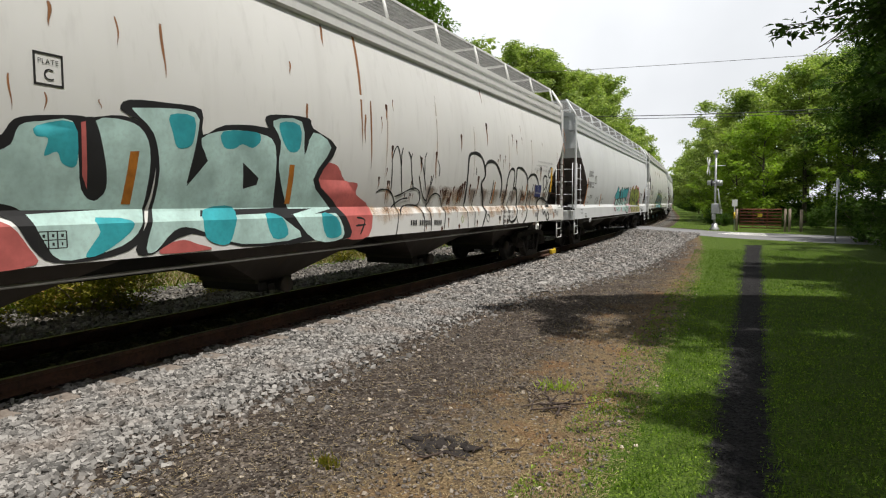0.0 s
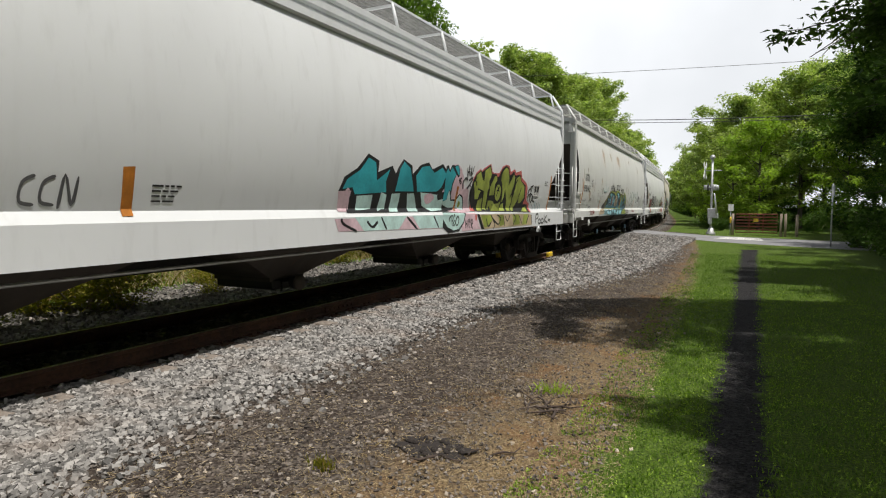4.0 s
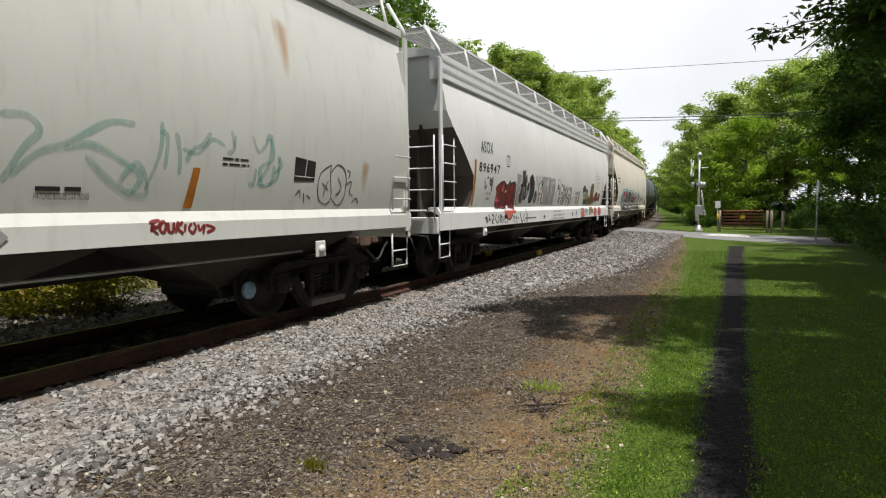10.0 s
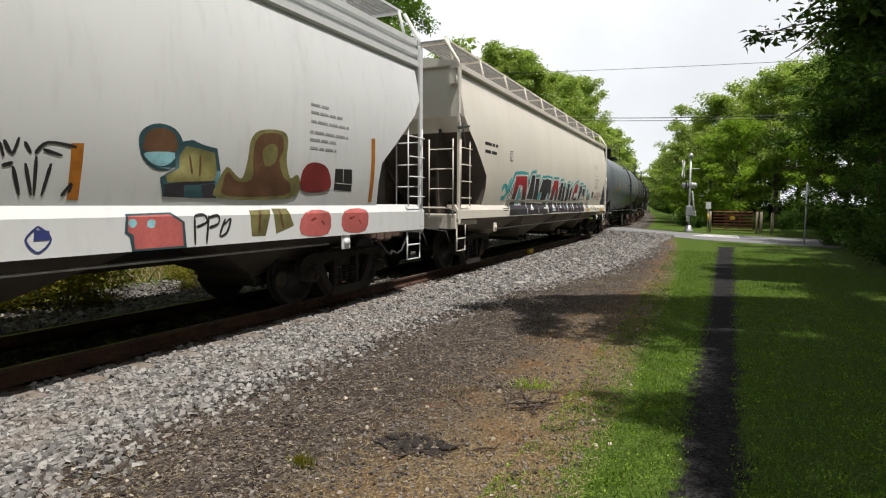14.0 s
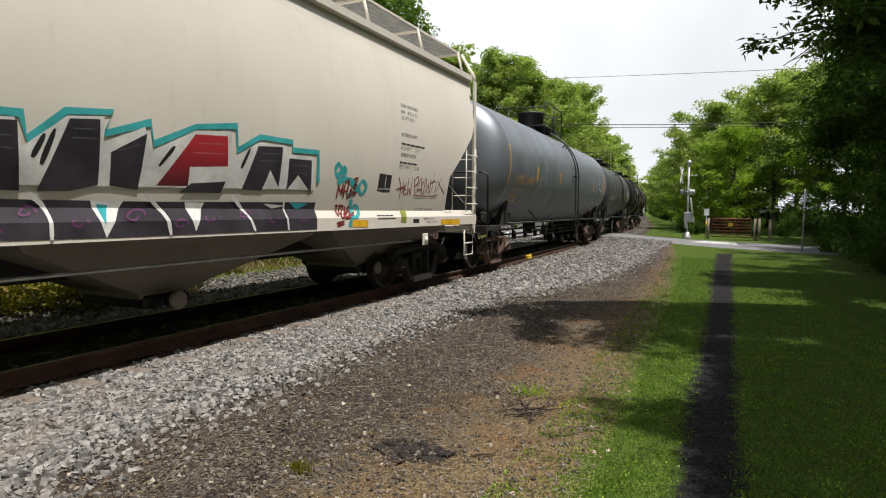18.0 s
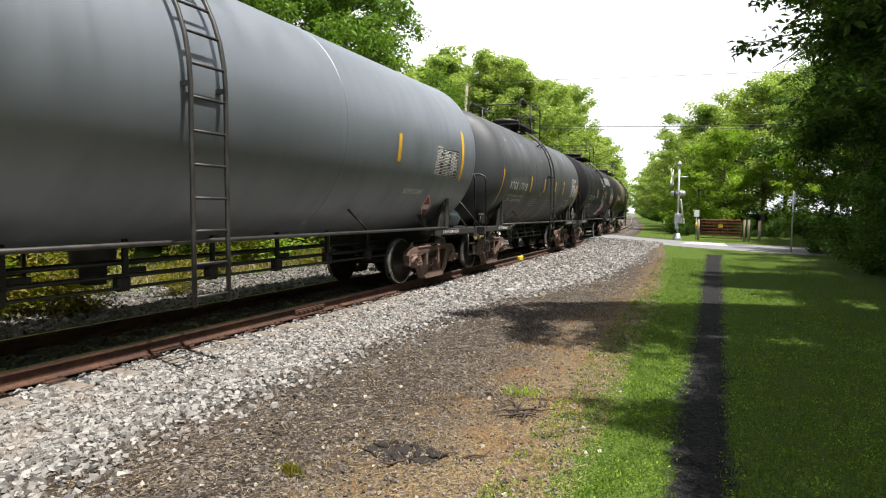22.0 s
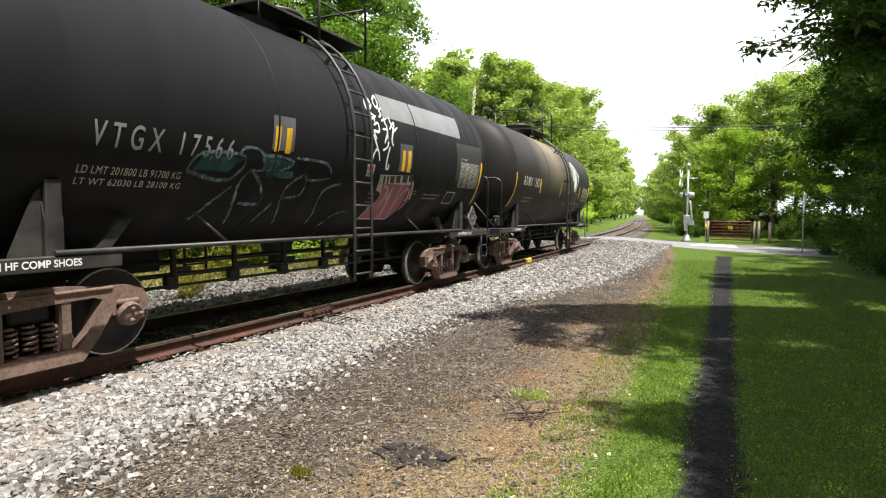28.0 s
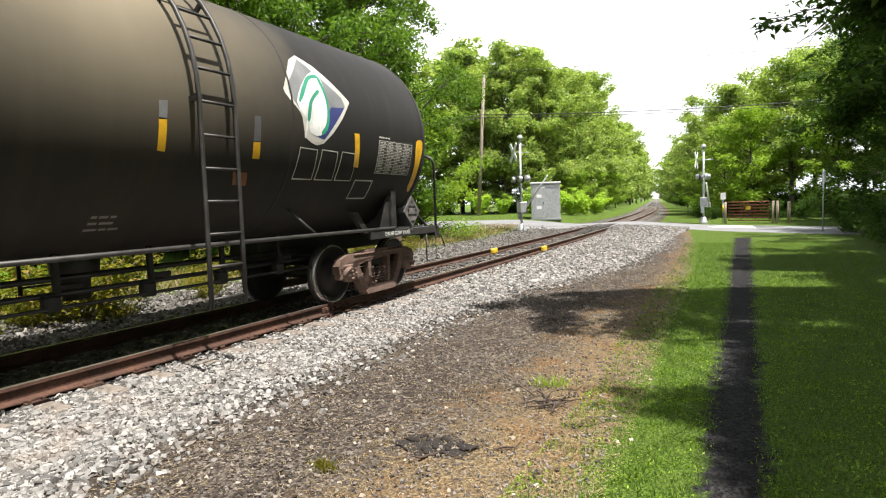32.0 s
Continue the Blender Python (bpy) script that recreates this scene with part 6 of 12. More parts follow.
def ladder_on_tank(tank, q, rungs):
    g = Geo()
    gap = 0.13
    R = tank.r + gap
    path = [(R, 0.50), (R, 1.2), (R, tank.zc - 0.45)]
    for a in range(0, 76, 8):
        path.append((R * math.cos(radians(a)), tank.zc + R * math.sin(radians(a))))
    for k in (-0.23, 0.23):
        g.tube([(q * x, k, z) for x, z in path], 0.026, 6)
    seg = 0.0
    need = 0.10
    for (x0, z0), (x1, z1) in zip(path, path[1:]):
        ln = math.hypot(x1 - x0, z1 - z0)
        while need <= seg + ln:
            f = (need - seg) / ln
            x, z = x0 + (x1 - x0) * f, z0 + (z1 - z0) * f
            rungs.append((x, z))
            need += 0.335
        seg += ln
    for a in (0, 40, 72):
        for k in (-0.23, 0.23):
            c, s = math.cos(radians(a)), math.sin(radians(a))
            g.box((q * (tank.r + gap / 2) * c, k, tank.zc + (tank.r + gap / 2) * s), (gap + 0.02, 0.03, 0.05), 0, Matrix.Rotation(-q * radians(a), 4, "Y"))
    return g


# ---- the place ----
build_ground()
build_road()
build_woods()
build_bushes()
build_crossing()

# ---- the train ----
WHITE_RUST = car_paint("rust_streaked_white_car_paint", (0.74, 0.74, 0.73), 0.25, 0.35)
WHITE = car_paint("dusty_white_car_paint", (0.70, 0.72, 0.74), 0.05, 0.28)
GREY_RUST = car_paint("grimy_grey_white_car_paint", (0.63, 0.64, 0.625), 0.12, 0.4)
WHITE2 = car_paint("clean_white_car_paint", (0.73, 0.74, 0.755), 0.05, 0.3)
CREAM = car_paint("cream_car_paint", (0.75, 0.70, 0.63), 0.0, 0.2)
BROWN_END = car_paint("brown_grime_paint", (0.075, 0.058, 0.050), 0.2, 0.5, 0.7)
UNDER = car_paint("road_grime_paint", (0.050, 0.041, 0.035), 0.3, 0.8, 0.8)
UNDER_CREAM = car_paint("cream_with_road_grime", (0.19, 0.16, 0.13), 0.3, 0.9, 0.7)
TANK_BLUE = car_paint("blue_grey_tank_paint", (0.235, 0.262, 0.300), 0.0, 0.2, 0.44, (0.05, 0.05, 0.05), metal=0.6)
TANK_GREY = car_paint("dark_grey_tank_paint", (0.070, 0.075, 0.083), 0.0, 0.3, 0.47, (0.05, 0.046, 0.042), metal=0.3)
TANK_BLACK = car_paint("black_tank_paint", (0.012, 0.012, 0.0135), 0.0, 0.3, 0.55, (0.024, 0.021, 0.019), spec=0.15)
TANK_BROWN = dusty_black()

hop1 = build_hopper("covered_hopper", "white covered hopper streaked with rust and graffiti", 19.0, WHITE_RUST, BROWN_END, UNDER, 20.9, rungs=M["rail_side"])
hop2 = build_hopper("covered_hopper", "white covered hopper with green and teal graffiti", 19.0, WHITE, BROWN_END, UNDER, 41.25, sill=0.99)
CAP = plain("blue_white_outlet_cap", (0.30, 0.48, 0.62), 0.45, 0, 0.3, 14)
hop3 = build_hopper("covered_hopper", "grimy grey covered hopper with blue graffiti along its foot", 18.8, GREY_RUST, BROWN_END, UNDER, 61.5, cut=1.6, square=True, cap=CAP, sill=1.15, ribbed=False)
hop4 = build_hopper("covered_hopper", "white covered hopper with faded graffiti tags", 18.7, WHITE2, BROWN_END, UNDER, 81.25)
hop5 = build_hopper("covered_hopper", "cream covered hopper with dark block-letter graffiti", 19.5, CREAM, BROWN_END, UNDER_CREAM, 101.75, sill=1.18, ribbed=False)
SMALL = Tank(5.80, 1.60, 2.64, 0.62)
LONG = Tank(8.40, 1.68, 2.74, 0.66)
tank1 = build_tank_car("tank_car", "long blue-grey tank car with yellow stripes", LONG, 8.65, 6.98, TANK_BLUE, M["trim"], 120.93, ladder_y=0.05, dome_r=0.48, dome_h=0.74)
tank2 = build_tank_car("tank_car", "dark grey tank car with amber stripes", SMALL, 6.05, 4.53, TANK_GREY, M["trim"], 136.25, ladder_y=-0.15)
tank3 = build_tank_car("tank_car", "black tank car with a silver top patch and graffiti", SMALL, 6.05, 4.38, TANK_BLACK, M["trim"], 148.95, ladder_y=-0.1)
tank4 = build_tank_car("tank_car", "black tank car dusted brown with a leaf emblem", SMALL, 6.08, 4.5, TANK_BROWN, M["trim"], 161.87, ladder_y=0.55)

# ---- paint on the cars: lettering, stripes, graffiti ----
def colour_paint(name, c, rough=0.55, var=0.2):
    return plain(name, c, rough, 0.0, var, 2.5)


INK = dict(
    black=colour_paint("graffiti_black", (0.016, 0.016, 0.018)), teal=colour_paint("graffiti_teal", (0.035, 0.36, 0.42)),
    pale=colour_paint("graffiti_pale_green", (0.47, 0.66, 0.63)), red=colour_paint("graffiti_faded_red", (0.52, 0.13, 0.12)),
    pink=colour_paint("graffiti_pink", (0.62, 0.45, 0.50)), lime=colour_paint("graffiti_lime", (0.30, 0.36, 0.07), var=0.3),
    tan=colour_paint("graffiti_tan", (0.50, 0.40, 0.27)), blue=colour_paint("graffiti_blue", (0.07, 0.20, 0.27), var=0.45),
    sky=colour_paint("graffiti_light_blue", (0.30, 0.58, 0.66), var=0.3), mud=colour_paint("graffiti_dull_brown", (0.125, 0.095, 0.070), var=0.35), olive=colour_paint("graffiti_olive", (0.23, 0.21, 0.08), var=0.35),
    brown=colour_paint("graffiti_brown", (0.15, 0.075, 0.04), var=0.35), grey=colour_paint("graffiti_faded_grey", (0.34, 0.34, 0.35)),
    ash=colour_paint("graffiti_dark_grey", (0.10, 0.10, 0.105)), maroon=colour_paint("graffiti_dark_red", (0.22, 0.028, 0.028)),
    coal=colour_paint("graffiti_purple_black", (0.035, 0.030, 0.040), var=0.4), cyan=colour_paint("graffiti_cyan", (0.05, 0.42, 0.45)),
    white=colour_paint("lettering_white", (0.72, 0.72, 0.71)), cream=colour_paint("faded_white", (0.55, 0.53, 0.48)),
    letter=colour_paint("lettering_black", (0.022, 0.022, 0.022)), amber=M["amber"], orange=M["orange"],
    number=colour_paint("lettering_orange", (0.75, 0.38, 0.08)), silver=colour_paint("silver_patch", (0.19, 0.195, 0.20), 0.4),
    rust=colour_paint("rust_stain", (0.23, 0.085, 0.03)), navy=colour_paint("emblem_blue", (0.03, 0.04, 0.16)),
    leafg=colour_paint("emblem_green", (0.03, 0.28, 0.17)), placard=colour_paint("placard_red", (0.52, 0.03, 0.03)),
    greyp=colour_paint("faded_grey_patch", (0.095, 0.095, 0.10)), patch=colour_paint("dark_grey_panel", (0.030, 0.030, 0.032)), dim=colour_paint("dull_lettering", (0.20, 0.19, 0.18)),
    dteal=colour_paint("graffiti_dull_teal", (0.035, 0.085, 0.10)), rose=colour_paint("graffiti_rose", (0.42, 0.12, 0.17)), plum=colour_paint("graffiti_purple", (0.13, 0.04, 0.12)),
)
LAYER = {}


def soft_paint(name, colour, thin):
    """Thin paint or rust that lets the coat below show at its edges."""
    k = Mat(name, colour, 0.8)
    n = k.noise(9.0, 5, (1, 1, 0.3))
    k.colour(k.mix(k.rng(n, 0.3, 0.7), tuple(x * 0.7 for x in colour), tuple(x * 1.35 for x in colour)))
    clear = k.t.nodes.new("ShaderNodeBsdfTransparent")
    ms = k.t.nodes.new("ShaderNodeMixShader")
    cover = k.math("MULTIPLY", k.rng(k.math("ADD", k.attr("cover"), k.math("MULTIPLY", k.math("SUBTRACT", n, 0.5), 0.9)), 0.05, 0.62), thin)
    k.t.links.new(cover, ms.inputs[0])
    k.t.links.new(clear.outputs[0], ms.inputs[1])
    k.t.links.new(k.b.outputs[0], ms.inputs[2])
    k.t.links.new(ms.outputs[0], k.t.nodes["Material Output"].inputs["Surface"])
    return k.m


INK["scab"] = colour_paint("dark_rust_scab", (0.070, 0.026, 0.012), 0.9, 0.5)
INK["run"] = soft_paint("rust_run", (0.26, 0.110, 0.038), 0.92)
INK["stain"] = soft_paint("brown_stain", (0.20, 0.11, 0.055), 0.6)
INK["soot"] = soft_paint("grey_overspray", (0.06, 0.06, 0.06), 0.55)
INK["flare"] = soft_paint("orange_rust_bloom", (0.48, 0.25, 0.08), 0.42)
INK["fade"] = soft_paint("faded_teal_paint", (0.16, 0.36, 0.31), 0.5)
INK["haze"] = soft_paint("thin_blue_grey_paint", (0.17, 0.245, 0.275), 0.8)
INK["haze2"] = soft_paint("thin_teal_paint", (0.04, 0.14, 0.16), 0.75)
INK["mist"] = soft_paint("white_overspray", (0.75, 0.76, 0.75), 0.7)


def red_to_black():
    """Spray paint that fades from red above to black below."""
    k = Mat("graffiti_red_fading_to_black", (0.4, 0.02, 0.03), 0.5)
    sep = k.node("ShaderNodeSeparateXYZ", Vector=k.coord())
    n = k.noise(3.0, 5)
    z = k.math("ADD", sep.outputs[2], k.math("MULTIPLY", n, 0.3))
    k.colour(k.mix(k.rng(z, 1.78, 2.3), (0.022, 0.012, 0.016), (0.40, 0.022, 0.035)))
    return k.m


INK["redfade"] = red_to_black()


def drip(car, ink, y, top, length, width):
    """A run of rust down the side, or a soft bloom, faint at its edges."""
    cols, rows = 4, 8
    me = bpy.data.meshes.new("rust_run")
    vs, cov, fs = [], [], []
    surf = surf_of(car)
    for j in range(rows + 1):
        u = j / rows
        w = width * (0.6 if ink == "run" else 1.0) * (0.7 + 0.3 * math.sin(u * 3.1)) * (1 - 0.55 * u)
        z = top - length * u
        for i in range(cols + 1):
            a = i / cols - 0.5
            yy = y + a * w + 0.012 * math.sin(u * 5 + y * 9)
            vs.append((surf(yy, z) + 0.0028, yy, z))
            cov.append((1.9 if ink == "run" else 1.0) * (1 - abs(2 * a)) * (1 - u) ** 0.7 * min(1, u * 6 + (0.3 if width < 0.3 else -0.3)))
    for j in range(rows):
        for i in range(cols):
            k = j * (cols + 1) + i
            fs.append((k, k + cols + 1, k + cols + 2, k + 1))
    me.from_pydata(vs, [], fs)
    at = me.attributes.new("cover", "FLOAT", "POINT")
    at.data.foreach_set("value", cov)
    for q in me.polygons:
        q.use_smooth = True
    return part("rust_run" if ink in ("run", "flare") else "stain", me, INK[ink], car)


def weep(car, y, top, drop, width):
    """A dark scab of rust and the thin run that it sheds."""
    drip(car, "run", y, top, drop, width * 1.5)
    blob(car, "scab", [(y - width * 0.5, top + width * 0.1), (y - width * 0.1, top + width * 0.45), (y + width * 0.45, top + width * 0.25), (y + width * 0.4, top - width * 0.5), (y, top - min(drop * 0.35, width * 1.4)), (y - width * 0.35, top - width * 0.6)], name="rust_scab", label="dark scab of rust")


def sill_surf(y, z):
    """The lit side of a hopper, sill and body together."""
    if z <= 1.36:
        return 1.452
    if z <= 1.485:
        return 1.452 + (1.392 - 1.452) * (z - 1.36) / 0.125
    return hopper_surf(y, z)


def surf_of(car):
    if car.name.startswith("tank"):
        return (LONG if car is tank1 else SMALL).surf
    return sill_surf


def lay(car, bm, ink, name, label="", fade=None):
    """Cuts flat shapes (y, z) into bands and lays them on the car's side."""
    surf = surf_of(car)
    zs, ys = [v.co.z for v in bm.verts], [v.co.y for v in bm.verts]
    lo, hi = min(zs), max(zs)
    box = (min(ys), max(ys), lo, hi)
    cuts = [1.36, 1.485] + HOP_Z[1:] if surf is sill_surf else (LONG if car is tank1 else SMALL).steps()
    for c in cuts:
        if lo < c < hi:
            bmesh.ops.bisect_plane(bm, geom=bm.verts[:] + bm.edges[:] + bm.faces[:], plane_co=(0, 0, c), plane_no=(0, 0, 1))
    bmesh.ops.triangulate(bm, faces=bm.faces[:])
    # each coat of paint lies on those that it covers
    below = [n for q, n in LAYER.setdefault(car.name, []) if q[0] < box[1] and q[1] > box[0] and q[2] < box[3] and q[3] > box[2]]
    coat = max(below, default=-1) + 1
    LAYER[car.name].append((box, coat))
    lift = 0.0035 + 0.0007 * coat
    for v in bm.verts:
        v.co.x = surf(v.co.y, v.co.z) + lift
    bmesh.ops.recalc_face_normals(bm, faces=bm.faces[:])
    for f in bm.faces:
        if f.normal.x < 0:
            f.normal_flip()
        f.smooth = True
    me = bpy.data.meshes.new(name)
    bm.to_mesh(me)
    bm.free()
    turn = []
    for q in me.polygons:
        cz = q.center.z
        for i in q.vertices:
            co = me.vertices[i].co
            if surf is sill_surf and cz < 1.49:
                turn.append(q.normal.copy())
            else:
                d = 0.14
                z = max(co.z, 1.49 + d) if surf is sill_surf else co.z
                e = (surf(co.y, z + d) - surf(co.y, z - d)) / (2 * d)
                turn.append(Vector((1, 0, -e)).normalized())
    me.normals_split_custom_set(turn)
    if ink in ("soot", "stain", "mist", "fade", "haze", "haze2"):
        at = me.attributes.new("cover", "FLOAT", "POINT")
        at.data.foreach_set("value", [0.42] * len(me.vertices))
    return part(name, me, INK[ink], car, label)


def curve_round(pts, closed, n=4):
    """Rounds a polygon or line through its points."""
    k = len(pts)
    out = []
    for i in range(k if closed else k - 1):
        if closed:
            p0, p1, p2, p3 = (pts[(i + j) % k] for j in (-1, 0, 1, 2))
        else:
            p0, p1, p2, p3 = pts[max(i - 1, 0)], pts[i], pts[i + 1], pts[min(i + 2, k - 1)]
        for q in range(n):
            u = q / n
            out.append(tuple(0.5 * (2 * b + (c - a) * u + (2 * a - 5 * b + 4 * c - e) * u * u + (3 * b - a - 3 * c + e) * u ** 3) for a, b, c, e in zip(p0, p1, p2, p3)))
    if not closed:
        out.append(tuple(pts[-1]))
    return out


def blob(car, ink, pts, soft=True, name="graffiti", label=""):
    """A painted patch with the given corners (y, z)."""
    bm = bmesh.new()
    q = curve_round(pts, True, 3) if soft else pts
    bm.faces.new([bm.verts.new((0, a, b)) for a, b in q])
    return lay(car, bm, ink, name, label)


def stroke(car, ink, width, *lines, name="graffiti", label="", soft=True):
    """Painted lines of one width, each a part."""
    if len(lines) > 1:
        return [stroke(car, ink, width, q, name=name, label=label, soft=soft) for q in lines]
    bm = bmesh.new()
    for pts in lines:
        q = curve_round(pts, False, 4) if soft else pts
        k = len(q)
        left, right = [], []
        for i, p in enumerate(q):
            a, b = q[max(i - 1, 0)], q[min(i + 1, k - 1)]
            d = Vector((b[0] - a[0], b[1] - a[1]))
            if d.length < 1e-6:
                d = Vector((1, 0))
            d.normalize()
            w = width / 2 * (0.9 + 0.16 * math.sin(i * 0.7 + p[0] * 3)) * (0.55 if soft and i in (0, k - 1) else 1.0)
            left.append(bm.verts.new((0, p[0] - d.y * w, p[1] + d.x * w)))
            right.append(bm.verts.new((0, p[0] + d.y * w, p[1] - d.x * w)))
        for i in range(k - 1):
            bm.faces.new((left[i], right[i], right[i + 1], left[i + 1]))
    return lay(car, bm, ink, name, label)


def words(car, ink, text, y, z, height, width, slant=0.0, name="lettering", bold=0.0):
    """A line of lettering from (y, z), fitted to a width."""
    c = bpy.data.curves.new("text", "FONT")
    c.body, c.size, c.shear, c.offset = text, 1.0, slant, bold
    c.space_character = (1.6 if car not in (hop1, hop2, hop3, hop4, hop5) else 1.25) if bold else 1.1
    ob = bpy.data.objects.new("text", c)
    me = bpy.data.meshes.new_from_object(ob)
    xs, ys = [v.co.x for v in me.vertices], [v.co.y for v in me.vertices]
    x0, y0 = min(xs), min(ys)
    sx, sy = width / (max(xs) - x0), height / (max(ys) - y0)
    bm = bmesh.new()
    bm.from_mesh(me)
    for v in bm.verts:
        v.co = Vector((0, y + (v.co.x - x0) * sx, z + (v.co.y - y0) * sy))
    bpy.data.objects.remove(ob)
    bpy.data.meshes.remove(me)
    return lay(car, bm, ink, name)


def bars(car, ink, y, z, width, line, rows, seed=1, name="lettering"):
    """Lines of small writing that cannot be read."""
    rs = random.Random(seed)
    bm = bmesh.new()
    for r in range(rows):
        x = y
        zz = z - r * line
        end = y + width * rs.uniform(0.65, 1.0)
        while x < end - line * 0.4:
            w = min(line * rs.uniform(0.8, 2.6), end - x)
            bm.faces.new([bm.verts.new((0, a, b)) for a, b in ((x, zz), (x + w, zz), (x + w, zz + line * 0.38), (x, zz + line * 0.38))])
            x += w + line * 0.35
    return lay(car, bm, ink, name)


def grid_table(car, ink, y, z, w, h, cols, rows, seed=1):
    """A stencilled table: frame, lines and bars of small writing."""
    bm = bmesh.new()
    t = 0.006

    def rect(a, b, c, d):
        bm.faces.new([bm.verts.new((0, *p)) for p in ((a, b), (c, b), (c, d), (a, d))])
    for i in range(cols + 1):
        x = y + w * i / cols
        rect(x - t, z, x + t, z + h)
    for j in range(rows + 1):
        q = z + h * j / rows
        rect(y, q - t * 0.7, y + w, q + t * 0.7)
    rs = random.Random(seed)
    for i in range(cols):
        for j in range(rows):
            x0 = y + w * i / cols + 0.03
            q = z + h * (j + 0.3) / rows
            end = x0 + (w / cols - 0.05) * rs.uniform(0.5, 1.0)
            while x0 < end - 0.012:
                x1 = min(end, x0 + rs.uniform(0.02, 0.09))
                rect(x0, q, x1, q + h / rows * 0.38)
                x0 = x1 + 0.016
    return lay(car, bm, ink, "data_table", "stencilled data table")


def box_mark(car, ink, y, z, w, h, letter=""):
    """A small framed mark."""
    bm = bmesh.new()
    t = 0.018
    for a, b, c, d in ((y, z, y + w, z + t), (y, z + h - t, y + w, z + h), (y, z, y + t, z + h), (y + w - t, z, y + w, z + h)):
        bm.faces.new([bm.verts.new((0, *p)) for p in ((a, b), (c, b), (c, d), (a, d))])
    ob = lay(car, bm, ink, "framed_mark")
    if letter:
        words(car, ink, letter, y + w * 0.34, z + h * 0.18, h * 0.34, w * 0.32)
        words(car, ink, "PLATE", y + w * 0.16, z + h * 0.66, h * 0.15, w * 0.68)
    return ob


def scribble(car, ink, y, z, w, h, n, seed, width=0.03):
    """A tag of quick pen strokes that spells nothing."""
    rs = random.Random(seed)
    lines = []
    for i in range(n):
        a = y + w * (i + 0.1) / n
        d = w / n
        kind = rs.randrange(4)
        if kind == 0:
            lines.append([(a, z), (a + d * 0.3, z + h * rs.uniform(0.7, 1)), (a + d * 0.7, z + h * 0.1), (a + d, z + h * rs.uniform(0.6, 1))])
        elif kind == 1:
            lines.append([(a, z + h), (a + d * 0.1, z), (a + d * 0.6, z + h * 0.2), (a + d * 0.8, z + h * 0.8), (a + d * 0.2, z + h * 0.6)])
        elif kind == 2:
            lines.append([(a + d * 0.8, z + h * 0.9), (a + d * 0.2, z + h * 0.7), (a + d * 0.1, z + h * 0.2), (a + d * 0.8, z + h * 0.1)])
        else:
            lines.append([(a, z + h * 0.1), (a + d * 0.4, z + h), (a + d * 0.6, z + h * 0.9), (a + d * 0.8, z)])
            lines.append([(a + d * 0.1, z + h * 0.4), (a + d * 0.8, z + h * 0.5)])
    return stroke(car, ink, width, *lines)


def end_words(car, half, text, x, z, height, width):
    """Lettering on the end sheet that faces the camera."""
    me = letter_mesh(text, x, z, height, width)
    for v in me.vertices:
        v.co = Vector((v.co.y, -(half - 0.30) - 0.005, v.co.z))
    part("lettering", me, INK["letter"], car)


def letter_mesh(text, y, z, height, width):
    c = bpy.data.curves.new("text", "FONT")
    c.body, c.size, c.offset = text, 1.0, 0.02
    ob = bpy.data.objects.new("text", c)
    me = bpy.data.meshes.new_from_object(ob)
    xs, ys = [v.co.x for v in me.vertices], [v.co.y for v in me.vertices]
    x0, y0 = min(xs), min(ys)
    for v in me.vertices:
        v.co = Vector((0, y + (v.co.x - x0) * width / (max(xs) - x0), z + (v.co.y - y0) * height / (max(ys) - y0)))
    bpy.data.objects.remove(ob)
    return me


for car_, half_, number_ in ((hop2, 9.5, "898112"), (hop3, 9.4, "890463")):
    end_words(car_, half_, "ASOX", 0.34, 4.10, 0.14, 0.50)
    end_words(car_, half_, number_, 0.30, 3.88, 0.14, 0.66)


for car_, half_ in ((tank1, 8.65), (tank2, 6.05), (tank3, 6.05), (tank4, 6.08)):
    for y_ in (-half_ + 1.1, half_ - 1.9):
        me_ = letter_mesh("2 IN HF COMP SHOES", y_, 1.02, 0.065, 0.80)
        for v_ in me_.vertices:
            v_.co.x = 1.394
        part("lettering", me_, INK["white"], car_)


def head_words(car, tank, ink, text, x, z, height, width):
    """Lettering on the tank head that faces the camera."""
    me = letter_mesh(text, x, z, height, width)
    for v in me.vertices:
        a, b = v.co.y, v.co.z
        rho = min(1.0, math.hypot(a, b - tank.zc) / tank.r)
        v.co = Vector((a, -(tank.half - tank.head) - tank.head * math.sqrt(max(0.0, 1 - rho ** (1 / 0.36))) - 0.012, b))
    part("lettering", me, INK[ink], car)


for car_, row_, x_, z_ in ((tank2, ("VTGX  17118", "CAPY 17578 GALS", "CAPY 66540 LITERS"), -0.65, 3.13), (tank3, ("VTGX17566", "CAPY 17594 GALS", "CAPY 66601 LITERS"), -0.45, 3.42), (tank4, ("ADMX 15820",), -0.45, 3.36)):
    head_words(car_, SMALL, "white", row_[0], x_, z_, 0.12, 0.98)
    for k_, text_ in enumerate(row_[1:]):
        head_words(car_, SMALL, "cream", text_, x_ + 0.06, z_ - 0.19 - 0.10 * k_, 0.06, 0.78)


